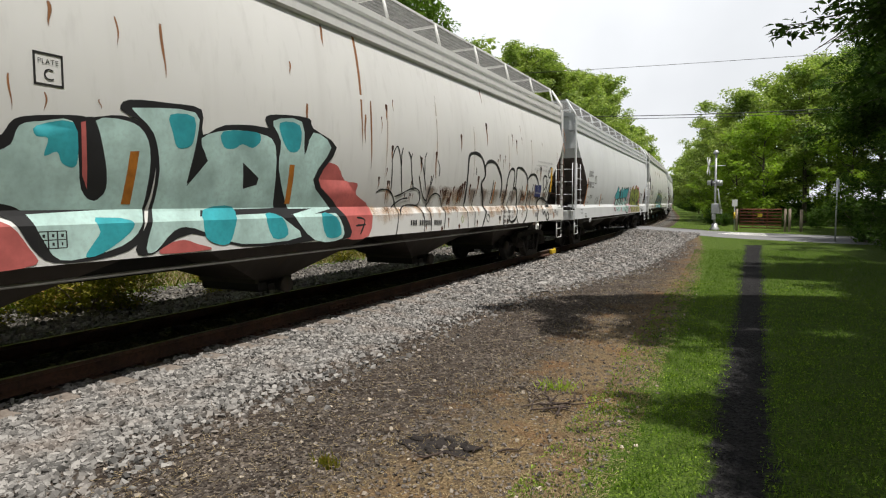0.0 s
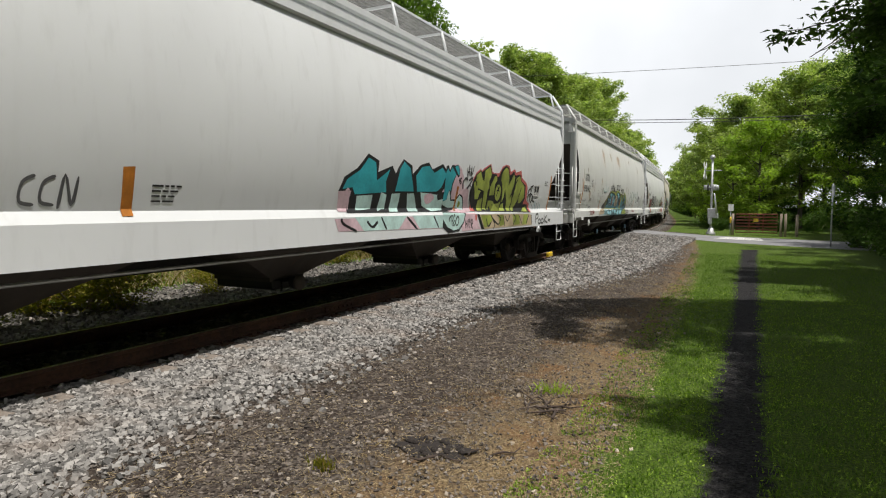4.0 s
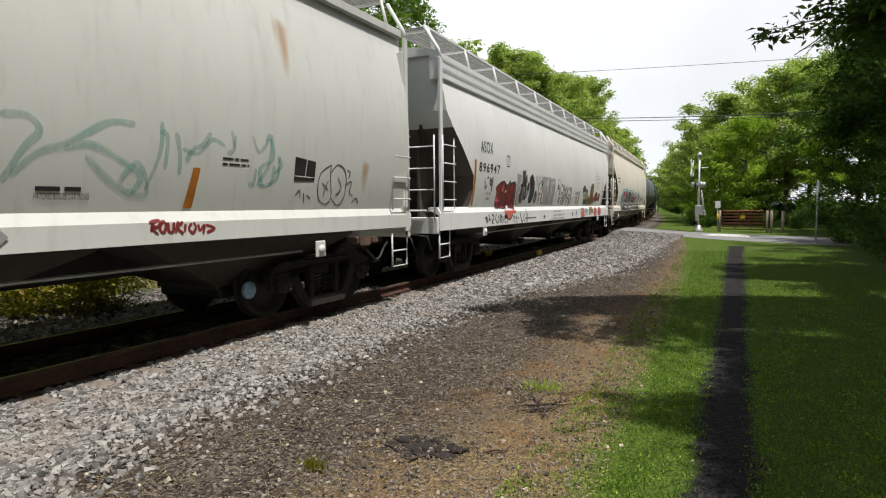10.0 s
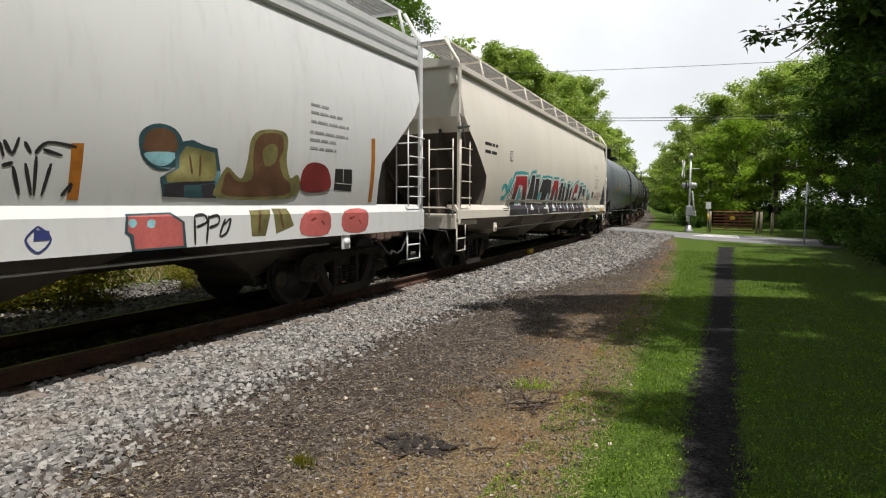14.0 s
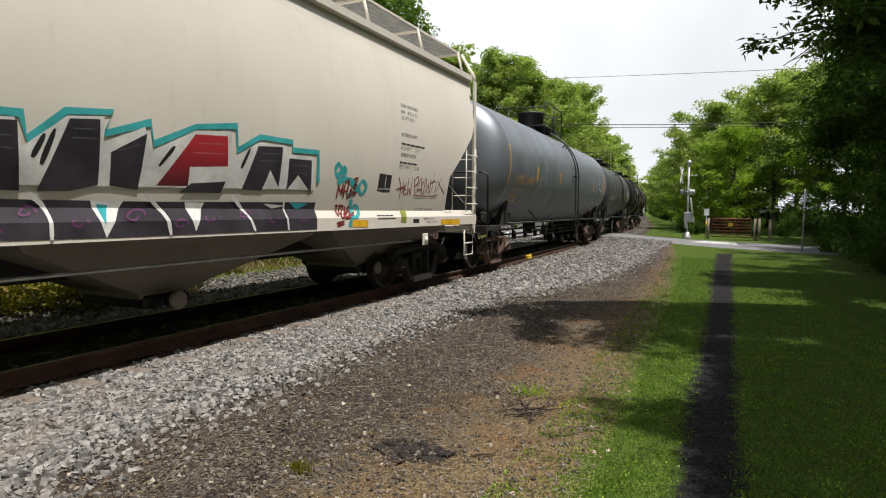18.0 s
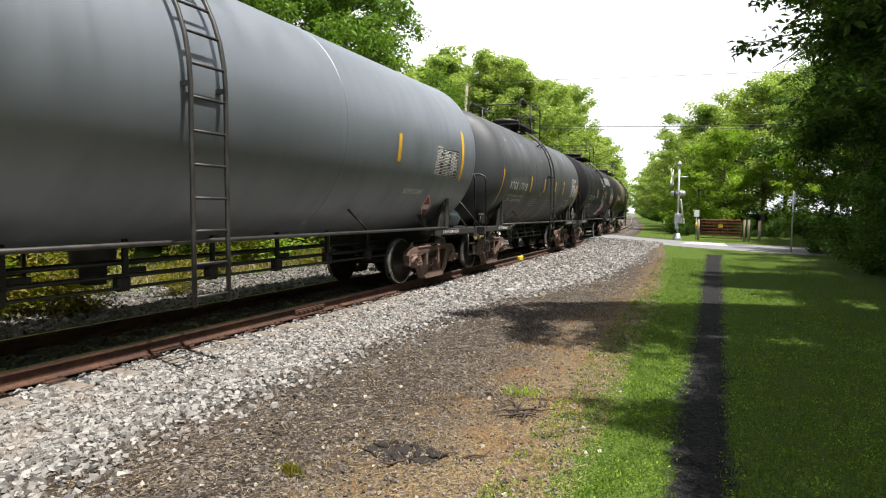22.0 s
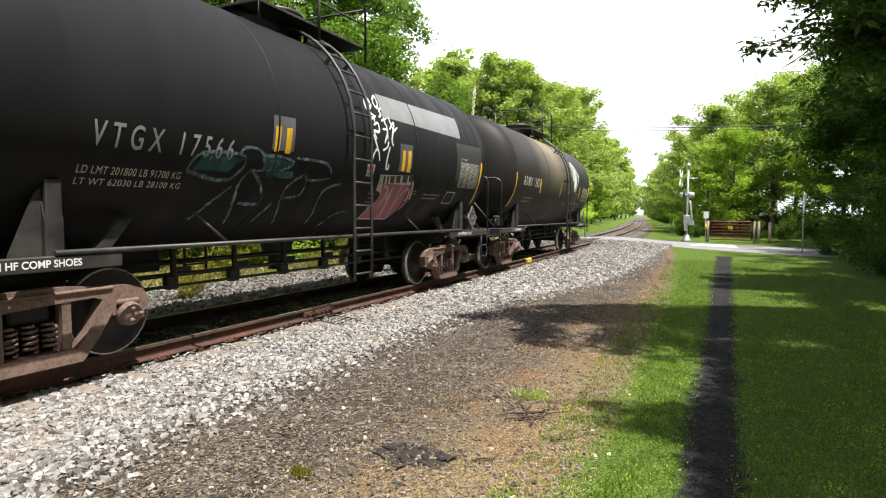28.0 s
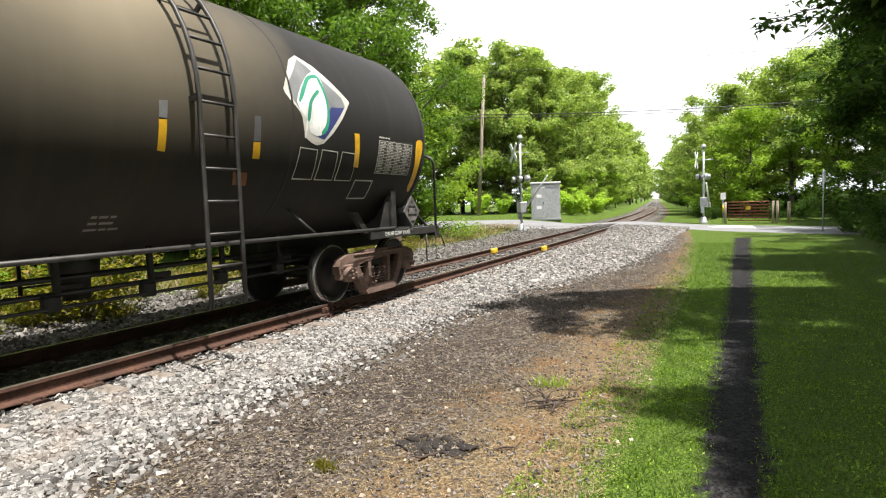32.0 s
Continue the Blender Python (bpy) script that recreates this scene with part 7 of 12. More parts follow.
# first hopper: large pale letters outlined in black, rust runs, thin tags
blob(hop1, "red", [(-2.45, 2.07), (-2.06, 2.08), (-1.81, 2.04), (-1.63, 1.85), (-1.32, 1.82), (-1.32, 1.66), (-0.95, 1.47), (-1.03, 1.05), (-1.66, 1.05), (-2.24, 1.39)])
blob(hop1, "black", [(-5.91, 2.06), (-5.83, 2.18), (-5.67, 2.23), (-5.36, 2.27), (-5.23, 2.27), (-4.95, 2.32), (-4.69, 2.25), (-4.6, 2.02), (-4.63, 1.65), (-4.71, 1.41), (-4.81, 1.15), (-5.15, 1.05), (-5.56, 1.05), (-5.72, 1.18), (-5.85, 1.41), (-6.01, 1.5), (-6.02, 1.96)])
blob(hop1, "black", [(-4.97, 2.38), (-4.88, 2.47), (-4.46, 2.5), (-4.09, 2.49), (-4.07, 2.24), (-3.78, 2.37), (-3.2, 2.41), (-2.92, 2.28), (-2.85, 1.54), (-2.48, 1.21), (-2.43, 1.05), (-3.53, 1.05), (-4.2, 1.23), (-4.66, 1.05), (-4.83, 1.11), (-4.65, 1.46), (-4.6, 1.86), (-4.69, 2.22), (-4.88, 2.33)])
blob(hop1, "black", [(-3.2, 2.5), (-3.02, 2.58), (-2.44, 2.61), (-2.35, 2.49), (-1.86, 2.29), (-2.2, 1.85), (-1.85, 1.58), (-1.58, 1.34), (-1.5, 1.05), (-2.27, 1.05), (-2.9, 1.06), (-3.03, 1.54), (-3.07, 2.27)])
blob(hop1, "red", [(-6.03, 1.39), (-5.87, 1.37), (-5.74, 1.18), (-5.7, 1.05), (-6.06, 1.05)])
blob(hop1, "pale", [(-5.85, 1.99), (-5.79, 2.14), (-5.63, 2.19), (-5.39, 2.22), (-5.34, 1.97), (-5.3, 1.66), (-5.18, 1.56), (-5.1, 1.66), (-5.11, 1.91), (-5.2, 2.24), (-4.91, 2.28), (-4.73, 2.19), (-4.66, 1.94), (-4.72, 1.43), (-4.87, 1.2), (-5.2, 1.09), (-5.51, 1.07), (-5.64, 1.25), (-5.73, 1.45), (-5.83, 1.52), (-5.97, 1.58), (-5.98, 1.88)])
blob(hop1, "pale", [(-4.83, 2.37), (-4.79, 2.41), (-4.17, 2.45), (-4.15, 2.17), (-4.24, 1.74), (-4.11, 1.89), (-4.01, 1.99), (-4.09, 2.2), (-3.74, 2.32), (-3.29, 2.33), (-3.03, 2.22), (-2.99, 1.67), (-2.98, 1.52), (-2.88, 1.37), (-2.54, 1.11), (-3.53, 1.08), (-4.16, 1.28), (-4.4, 1.27), (-4.62, 1.08), (-4.72, 1.11), (-4.61, 1.46), (-4.56, 1.86), (-4.64, 2.2)])
blob(hop1, "pale", [(-3.07, 2.5), (-2.57, 2.55), (-2.51, 2.14), (-2.35, 2.44), (-1.98, 2.28), (-2.31, 1.84), (-1.96, 1.52), (-1.71, 1.3), (-1.68, 1.05), (-2.27, 1.05), (-2.71, 1.45), (-2.95, 1.94), (-2.94, 2.28)])
blob(hop1, "black", [(-3.52, 1.99), (-3.27, 1.83), (-3.29, 1.75), (-3.49, 1.7)], False)
blob(hop1, "black", [(-4.24, 1.71), (-4.13, 2.06), (-4.12, 2.18), (-4, 1.98)], False)
blob(hop1, "black", [(-5.28, 2.23), (-5.19, 2.24), (-5.1, 1.91), (-5.08, 1.67), (-5.16, 1.58), (-5.27, 1.61), (-5.32, 1.87)])
blob(hop1, "red", [(-5.32, 2.22), (-5.28, 2.23), (-5.25, 1.66), (-5.3, 1.78)], False)
blob(hop1, "red", [(-4.57, 1.05), (-4.47, 1.14), (-4.3, 1.17), (-4.14, 1.12), (-3.96, 1.05)])
blob(hop1, "teal", [(-5.67, 2.15), (-5.38, 2.21), (-5.34, 1.92), (-5.38, 1.84), (-5.47, 1.87), (-5.51, 1.96), (-5.61, 1.92), (-5.58, 2.06), (-5.67, 2.07)])
blob(hop1, "teal", [(-5.18, 1.42), (-4.85, 1.38), (-4.89, 1.26), (-5.15, 1.1), (-5.3, 1.08), (-5.22, 1.2), (-5.16, 1.29)])
blob(hop1, "teal", [(-4.46, 2.39), (-4.18, 2.4), (-4.19, 2.16), (-4.27, 2.09), (-4.38, 2.09), (-4.43, 2.22)])
blob(hop1, "teal", [(-3.81, 2.3), (-3.33, 2.34), (-3.27, 2.25), (-3.39, 2.16), (-3.54, 2.19), (-3.66, 2.13), (-3.8, 2.14)])
blob(hop1, "teal", [(-4.01, 1.47), (-3.61, 1.5), (-3.62, 1.29), (-3.73, 1.09), (-3.96, 1.13), (-4.04, 1.24)])
blob(hop1, "teal", [(-2.96, 2.49), (-2.61, 2.5), (-2.6, 2.22), (-2.77, 2.16), (-2.9, 2.28)])
blob(hop1, "teal", [(-3.14, 1.41), (-2.88, 1.37), (-2.78, 1.15), (-3.04, 1.12)])
blob(hop1, "teal", [(-2.11, 1.4), (-1.8, 1.34), (-1.71, 1.1), (-2.03, 1.08)])
blob(hop1, "orange", [(-4.87, 2.01), (-4.78, 2.02), (-4.84, 1.53), (-4.93, 1.53)], False, name="reflective_stripe", label="orange reflective stripe")
blob(hop1, "orange", [(-2.77, 2.01), (-2.68, 2.01), (-2.7, 1.53), (-2.79, 1.53)], False, name="reflective_stripe")
stroke(hop1, "letter", 0.035, [(-1.33, 1.33), (-1.13, 1.28), (-1.25, 1.08)], [(-1.36, 1.21), (-1.1, 1.22)])
drip(hop1, "run", -4.96, 3.18, 0.28, 0.05)
drip(hop1, "run", -4.5, 3.24, 0.51, 0.09)
drip(hop1, "run", -5.53, 3.15, 0.22, 0.09)
drip(hop1, "run", -5.6, 2.42, 0.17, 0.04)
drip(hop1, "run", -1.99, 3.91, 0.32, 0.13)
drip(hop1, "run", -2.73, 3.26, 0.19, 0.07)
drip(hop1, "run", -1.26, 4.13, 1.88, 0.15)
drip(hop1, "run", -1.19, 2.82, 0.42, 0.11)
drip(hop1, "run", -1.03, 3.04, 1.07, 0.12)
drip(hop1, "run", -2.46, 2.79, 0.36, 0.11)
drip(hop1, "run", -5.85, 2.52, 0.30, 0.04)
drip(hop1, "run", -4.46, 2.49, 0.16, 0.04)
drip(hop1, "run", -5.15, 2.43, 0.08, 0.03)
# rust creeping along the sill and over its bevel
for i_ in range(26):
    drip(hop1, "flare", -0.9 + 0.36 * i_, 1.50, 0.16 + 0.05 * (i_ * 7 % 4), 0.34 + 0.12 * (i_ * 5 % 6))
    if i_ * 5 % 3:
        drip(hop1, "run", -0.8 + 0.35 * i_, 1.46, 0.10 + 0.05 * (i_ * 3 % 5), 0.03 + 0.012 * (i_ % 4))
for i_ in range(12):
    drip(hop1, "stain", 0.9 + 0.6 * i_, 1.88, 0.40, 0.85)
# rust weeps: where each begins, how far it runs, how wide its head is
for y_, top_, drop_, w_ in ((-0.76, 2.83, 0.26, 0.030), (-0.61, 3.02, 0.23, 0.070), (-0.41, 3.14, 0.19, 0.030), (-0.45, 2.41, 0.22, 0.070), (-0.58, 2.07, 0.16, 0.030), (-0.78, 1.92, 0.18, 0.050), (-0.52, 1.87, 0.37, 0.050), (-0.47, 1.87, 0.34, 0.040), (0.48, 2.29, 0.27, 0.070), (1.02, 2.42, 0.46, 0.080), (2.04, 2.83, 0.33, 0.080), (0.21, 1.89, 0.13, 0.040), (0.19, 1.69, 0.15, 0.030), (0.23, 1.69, 0.16, 0.030), (0.88, 2.00, 0.16, 0.040), (0.04, 1.69, 0.10, 0.030), (0.31, 1.69, 0.10, 0.020), (1.30, 1.76, 0.23, 0.050), (1.37, 1.79, 0.15, 0.040), (1.44, 1.74, 0.23, 0.050), (1.51, 1.76, 0.23, 0.060), (1.64, 1.59, 0.10, 0.070), (1.70, 1.61, 0.12, 0.090), (1.73, 1.71, 0.22, 0.080)):
    weep(hop1, y_, top_, drop_, w_)
for y_, top_, drop_, w_ in ((1.83, 1.83, 0.30, 0.060), (2.04, 1.76, 0.27, 0.080), (2.10, 1.84, 0.35, 0.090), (2.19, 1.88, 0.39, 0.100), (2.29, 1.93, 0.44, 0.090), (2.56, 1.89, 0.27, 0.070), (1.63, 1.23, 0.20, 0.060), (0.74, 1.14, 0.13, 0.040), (1.35, 1.07, 0.06, 0.080), (2.09, 1.09, 0.09, 0.080), (2.93, 2.05, 0.42, 0.100), (3.93, 2.49, 0.13, 0.050), (4.04, 2.59, 0.18, 0.060), (3.32, 3.19, 0.48, 0.100), (3.24, 3.95, 0.35, 0.070), (2.96, 1.15, 0.13, 0.070), (4.85, 3.13, 0.29, 0.060), (5.13, 3.01, 0.35, 0.080), (5.48, 3.41, 0.20, 0.030), (5.51, 3.12, 0.22, 0.040), (4.37, 2.60, 0.20, 0.040), (4.26, 2.50, 0.27, 0.040), (4.66, 2.45, 0.19, 0.040), (4.59, 1.95, 0.28, 0.070)):
    weep(hop1, y_, top_, drop_, w_)
for y_, top_, drop_, w_ in ((4.39, 1.81, 0.17, 0.030), (4.90, 1.69, 0.16, 0.050), (4.57, 1.70, 0.20, 0.050), (5.44, 1.88, 0.15, 0.030), (5.53, 1.85, 0.07, 0.030), (5.59, 1.85, 0.08, 0.030), (5.96, 1.94, 0.30, 0.060), (5.66, 1.74, 0.20, 0.050), (5.73, 1.74, 0.22, 0.070), (5.84, 1.71, 0.21, 0.070), (5.90, 1.69, 0.17, 0.070), (5.96, 1.75, 0.21, 0.070), (6.22, 1.83, 0.29, 0.080), (6.31, 1.78, 0.20, 0.040), (6.52, 1.82, 0.18, 0.050), (6.61, 2.00, 0.42, 0.070), (6.70, 1.95, 0.18, 0.040), (6.96, 2.46, 0.36, 0.080), (7.02, 2.46, 0.39, 0.070), (6.67, 2.38, 0.13, 0.040), (7.13, 3.13, 0.12, 0.040), (6.23, 3.13, 0.06, 0.040), (5.76, 1.40, 0.27, 0.050), (5.69, 1.27, 0.12, 0.030), (4.36, 1.37, 0.19, 0.040), (4.33, 1.35, 0.09, 0.020), (4.23, 1.20, 0.16, 0.100), (4.54, 1.12, 0.07, 0.080), (4.69, 1.13, 0.09, 0.080)):
    weep(hop1, y_, top_, drop_, w_)
drip(hop1, "flare", -0.61, 2.95, 1.34, 0.07)
drip(hop1, "flare", 1.05, 3.45, 1.94, 0.07)
drip(hop1, "flare", 2.66, 3.09, 1.16, 0.07)
drip(hop1, "flare", 4.61, 3.09, 1.09, 0.07)
drip(hop1, "flare", 6.23, 3.10, 1.24, 0.07)
drip(hop1, "stain", 1.87, 1.485, 0.14, 1.19)
drip(hop1, "flare", 1.87, 1.80, 0.32, 1.19)
drip(hop1, "stain", -0.48, 1.485, 0.14, 0.29)
drip(hop1, "flare", -0.48, 1.80, 0.32, 0.29)
drip(hop1, "stain", 1.51, 1.485, 0.14, 0.44)
drip(hop1, "flare", 1.51, 1.80, 0.32, 0.44)
drip(hop1, "stain", 5.88, 1.485, 0.14, 0.65)
drip(hop1, "flare", 5.88, 1.80, 0.32, 0.65)
drip(hop1, "stain", 4.62, 1.485, 0.14, 0.16)
drip(hop1, "flare", 4.62, 1.80, 0.32, 0.16)
drip(hop1, "stain", 6.59, 1.485, 0.14, 0.79)
drip(hop1, "flare", 6.59, 1.80, 0.32, 0.79)
drip(hop1, "stain", 4.46, 1.485, 0.14, 0.31)
drip(hop1, "flare", 4.46, 1.80, 0.32, 0.31)
stroke(hop1, "black", 0.028, [(-0.81, 1.70), (-0.72, 1.74), (-0.59, 1.75), (-0.44, 1.73), (-0.31, 1.64), (-0.21, 1.50), (-0.17, 1.38), (-0.20, 1.20), (-0.26, 1.02)], [(-0.40, 1.73), (-0.42, 1.95), (-0.44, 2.14), (-0.45, 2.22), (-0.37, 2.39), (-0.29, 2.43), (-0.22, 2.30), (-0.16, 2.08), (-0.11, 1.85), (-0.06, 1.71)], [(-0.13, 2.43), (-0.17, 2.31), (-0.16, 2.13)], [(0.04, 2.38), (0.12, 2.29), (0.19, 2.02), (0.30, 1.75)], [(0.17, 2.36), (0.12, 2.25)], [(0.42, 2.34), (0.55, 2.15), (0.73, 1.77)], [(0.66, 2.41), (0.60, 2.29), (0.63, 2.03)], [(0.44, 2.00), (0.57, 1.76), (0.73, 1.60), (0.82, 1.63), (0.95, 2.04)], [(1.07, 2.31), (1.16, 2.18), (1.17, 2.02)], [(0.84, 1.50), (0.94, 1.65), (1.11, 1.71), (1.29, 1.66), (1.41, 1.51), (1.50, 1.34), (1.42, 1.02)], [(-0.27, 1.64), (-0.06, 1.69), (0.15, 1.76), (0.35, 1.79), (0.50, 1.74), (0.56, 1.63), (0.51, 1.51), (0.30, 1.50)], [(-0.34, 1.46), (-0.17, 1.56), (0.00, 1.61), (0.15, 1.62)], [(-0.12, 1.35), (-0.05, 1.44), (0.11, 1.50), (0.49, 1.49), (0.61, 1.40), (0.69, 1.22), (0.66, 1.02)], [(0.80, 1.50), (0.90, 1.36), (0.94, 1.18), (0.91, 1.01)], [(0.88, 1.98), (0.82, 1.63), (0.82, 1.50)])
stroke(hop1, "black", 0.075, [(2.41, 1.51), (2.39, 1.93), (2.39, 2.37), (2.47, 2.51), (2.75, 2.55), (3.03, 2.48), (3.21, 2.29), (3.25, 2.09), (3.10, 1.94), (3.27, 1.68), (3.38, 1.43), (3.43, 1.32), (3.22, 1.03)], [(3.21, 2.25), (3.36, 2.41), (3.75, 2.42), (4.07, 2.23), (4.25, 1.97), (4.26, 1.65)])
stroke(hop1, "black", 0.035, [(2.39, 1.49), (2.49, 1.32), (2.50, 1.03)], [(2.81, 1.81), (2.79, 1.51), (2.85, 1.31), (2.82, 1.03)], [(2.79, 2.26), (2.78, 2.10)], [(3.75, 2.04), (3.73, 1.73), (3.70, 1.50)])
stroke(hop1, "black", 0.062, [(4.54, 1.50), (4.55, 1.83), (4.59, 2.11), (4.70, 2.28), (4.85, 2.34), (4.99, 2.30), (5.04, 2.13), (5.01, 1.92)], [(5.16, 1.92), (5.15, 2.17), (5.17, 2.36), (5.37, 2.39), (5.62, 2.35), (5.84, 2.25), (5.98, 2.09), (6.09, 1.82), (6.13, 1.50), (6.11, 1.36), (5.99, 1.15), (5.80, 1.03)], [(5.00, 1.86), (5.09, 1.90), (5.24, 1.85), (5.35, 1.69), (5.42, 1.50), (5.34, 1.25), (5.20, 1.13), (4.98, 1.08), (4.84, 1.13), (4.81, 1.24)], [(5.98, 2.13), (6.19, 2.25), (6.51, 2.27), (6.74, 2.16), (6.87, 2.02), (6.95, 1.74), (6.96, 1.54), (6.99, 1.30), (6.91, 1.03)])
stroke(hop1, "black", 0.04, [(5.01, 1.92), (5.00, 1.80), (4.99, 1.59)], [(4.56, 1.50), (4.53, 1.39), (4.45, 1.17), (4.48, 1.03), (4.63, 1.00), (4.79, 1.15), (4.81, 1.36), (4.78, 1.49), (4.82, 1.71), (4.85, 1.82)], [(5.65, 1.97), (5.64, 1.70), (5.61, 1.50)], [(6.45, 2.02), (6.42, 1.76), (6.41, 1.48), (6.47, 1.39)], [(5.34, 1.23), (5.37, 1.10), (5.46, 1.02)])
stroke(hop1, "black", 0.06, [(7.37, 1.89), (7.24, 2.16), (7.36, 2.27), (7.54, 2.22), (7.53, 1.99), (7.38, 1.85), (7.42, 1.71)], [(7.83, 2.52), (7.97, 2.48), (7.86, 2.24), (7.68, 2.32), (7.83, 2.52)], [(7.68, 2.18), (7.52, 1.67)], [(7.87, 2.1), (7.63, 1.63)], [(8.11, 1.92), (7.78, 1.48)], [(6.93, 1.53), (7.18, 1.67), (7.57, 1.62), (8.06, 1.48), (7.74, 1.44)], [(7.41, 1.49), (7.41, 1.24), (7.59, 1.3), (7.64, 1.16)], [(7.83, 1.29), (7.96, 1.15), (7.82, 1.05), (7.71, 1.15), (7.83, 1.29)])
drip(hop1, "run", 8.42, 1.28, 0.22, 0.21)
blob(hop1, "amber", [(7.89, 2.52), (8.01, 2.53), (8.07, 1.84), (7.93, 1.84)], False, name="reflective_stripe", label="amber reflective stripe")
blob(hop1, "orange", [(3.83, 2), (3.88, 2), (3.83, 1.51), (3.77, 1.51)], False, name="reflective_stripe")
blob(hop1, "orange", [(5.94, 2), (5.99, 2), (5.96, 1.61), (5.91, 1.61)], False, name="reflective_stripe")
stroke(hop1, "lime", 0.02, [(2.18, 1.21), (2.25, 1.28), (2.3, 1.21), (2.24, 1.15), (2.18, 1.21)], name="emblem")
stroke(hop1, "letter", 0.02, [(3.43, 1.22), (3.53, 1.29), (3.64, 1.21), (3.53, 1.12), (3.43, 1.22)], name="emblem")
words(hop1, "letter", "EXW 10-8 H 12-10", 4.45, 1.3, 0.07, 0.75)
words(hop1, "letter", "EW    8-8 H 15-1", 4.44, 1.18, 0.07, 0.70)
words(hop1, "letter", "CU FT", 4.44, 1.07, 0.06, 0.33)
blob(hop1, "navy", [(6.63, 2), (7.13, 2.01), (7.17, 1.69), (6.67, 1.7)], False, name="label_panel")
stroke(hop1, "white", 0.015, [(6.88, 2), (6.9, 1.81)], [(6.67, 1.8), (7.14, 1.8)])
words(hop1, "grey", "DO NOT USE STEAM, BOILING WATER", 6.7, 2.6, 0.05, 1.36)
words(hop1, "grey", "OR SHARP OBJECTS TO CLEAN", 6.58, 2.49, 0.06, 0.98)
words(hop1, "grey", "ENTER CAR WITH CLEAN SOFT SOLED SHOES", 6.47, 2.39, 0.06, 1.55)
words(hop1, "grey", "2 INCH HF COMP SHOES", 7.43, 1.2, 0.05, 0.86)
blob(hop1, "letter", [(8.53, 1.33), (8.57, 1.36), (8.61, 1.32), (8.61, 1.24), (8.56, 1.21), (8.52, 1.25)], False, name="label_panel")
drip(hop1, "run", 8.54, 1.26, 0.19, 0.12)
drip(hop1, "run", 9.55, 3.9, 0.63, 0.22)
drip(hop1, "run", 9.29, 3.34, 0.39, 0.24)
drip(hop1, "run", 8.47, 3, 0.34, 0.07)
drip(hop1, "run", 8.31, 1.52, 0.40, 0.10)
blob(hop1, "grey", [(6.72, 1.28), (6.94, 1.28), (6.95, 1.19), (6.73, 1.17)], False, name="label_panel")
scribble(hop1, "grey", 8.66, 1.16, 0.27, 0.15, 3, 14, 0.02)
for i_ in (0, 1, 2, 4, 5, 6, 7, 8, 9, 11, 12, 13, 14):
    y_, z_ = 0.20 + 0.0767 * i_, 1.165 - 0.002 * i_
    blob(hop1, "letter", [(y_, z_), (y_ + 0.052, z_), (y_ + 0.058, z_ + 0.085), (y_ + 0.006, z_ + 0.085)], False, name="lettering")
grid_table(hop1, "letter", -5.67, 1.17, 0.22, 0.14, 3, 2, 1)
box_mark(hop1, "letter", -5.68, 2.47, 0.23, 0.26, "C")

# second hopper: number, teal and pink piece, lime piece
words(hop2, "letter", "ASOX", -7.71, 2.46, 0.23, 0.75, bold=0.02)
words(hop2, "letter", "898112", -7.8, 2.08, 0.22, 1.03, bold=0.02)
box_mark(hop2, "letter", -6.63, 2.25, 0.26, 0.28, "C")
words(hop2, "letter", "LD LMT 220000", -7.81, 1.71, 0.07, 0.52)
words(hop2, "letter", "LT WT 65000", -7.82, 1.54, 0.06, 0.52)
blob(hop2, "orange", [(-7.91, 2.39), (-7.8, 2.41), (-7.87, 1.43), (-7.99, 1.43)], False, name="reflective_stripe", label="orange reflective stripe")
blob(hop2, "orange", [(-5.25, 1.87), (-5.13, 1.88), (-5.13, 1.42), (-5.24, 1.42)], False, name="reflective_stripe")
bars(hop2, "letter", -4.94, 1.7, 0.34, 0.050, 4, 2)
box_mark(hop2, "letter", -8.6, 1.17, 0.25, 0.15, "")
bars(hop2, "letter", -7.96, 1.14, 0.35, 0.050, 4, 5)
scribble(hop2, "greyp", -7.21, 1.68, 0.34, 0.17, 3, 4, 0.02)
scribble(hop2, "greyp", -6.13, 1.49, 0.47, 0.30, 3, 5, 0.03)
blob(hop2, "pink", [(-2, 1.44), (-2.04, 1.73), (-1.91, 1.83), (-0.96, 1.75), (1.25, 2.11), (1.85, 2.27), (2.3, 1.42)], False)
blob(hop2, "pink", [(-2.13, 1.34), (2.33, 1.34), (2.74, 1.08), (-2.05, 1.16)], False)
blob(hop2, "black", [(-2.04, 1.73), (-1.94, 1.93), (-1.65, 2.07), (-1.39, 2.3), (-1.09, 2.21), (-1.1, 2.04), (-0.71, 2.16), (-0.59, 2.04), (-0.52, 2.15), (-0.38, 2.29), (-0.09, 2.2), (-0.05, 2.06), (0.2, 2.23), (0.49, 2.29), (0.64, 2.18), (1.04, 2.3), (1.31, 2.12), (1.2, 1.86), (1.1, 1.79), (1.57, 1.74), (1.78, 1.42), (-1.81, 1.42), (-1.74, 1.74)], False)
blob(hop2, "teal", [(-1.95, 1.76), (-1.87, 1.9), (-1.57, 2.05), (-1.38, 2.24), (-1.18, 2.18), (-1.11, 1.91), (-0.77, 2.1), (-0.86, 1.9), (-0.81, 1.74), (-1.64, 1.69), (-1.72, 1.79)], False)
blob(hop2, "teal", [(-0.55, 1.76), (-0.46, 2.13), (-0.35, 2.25), (-0.14, 2.15), (0.05, 1.77)], False)
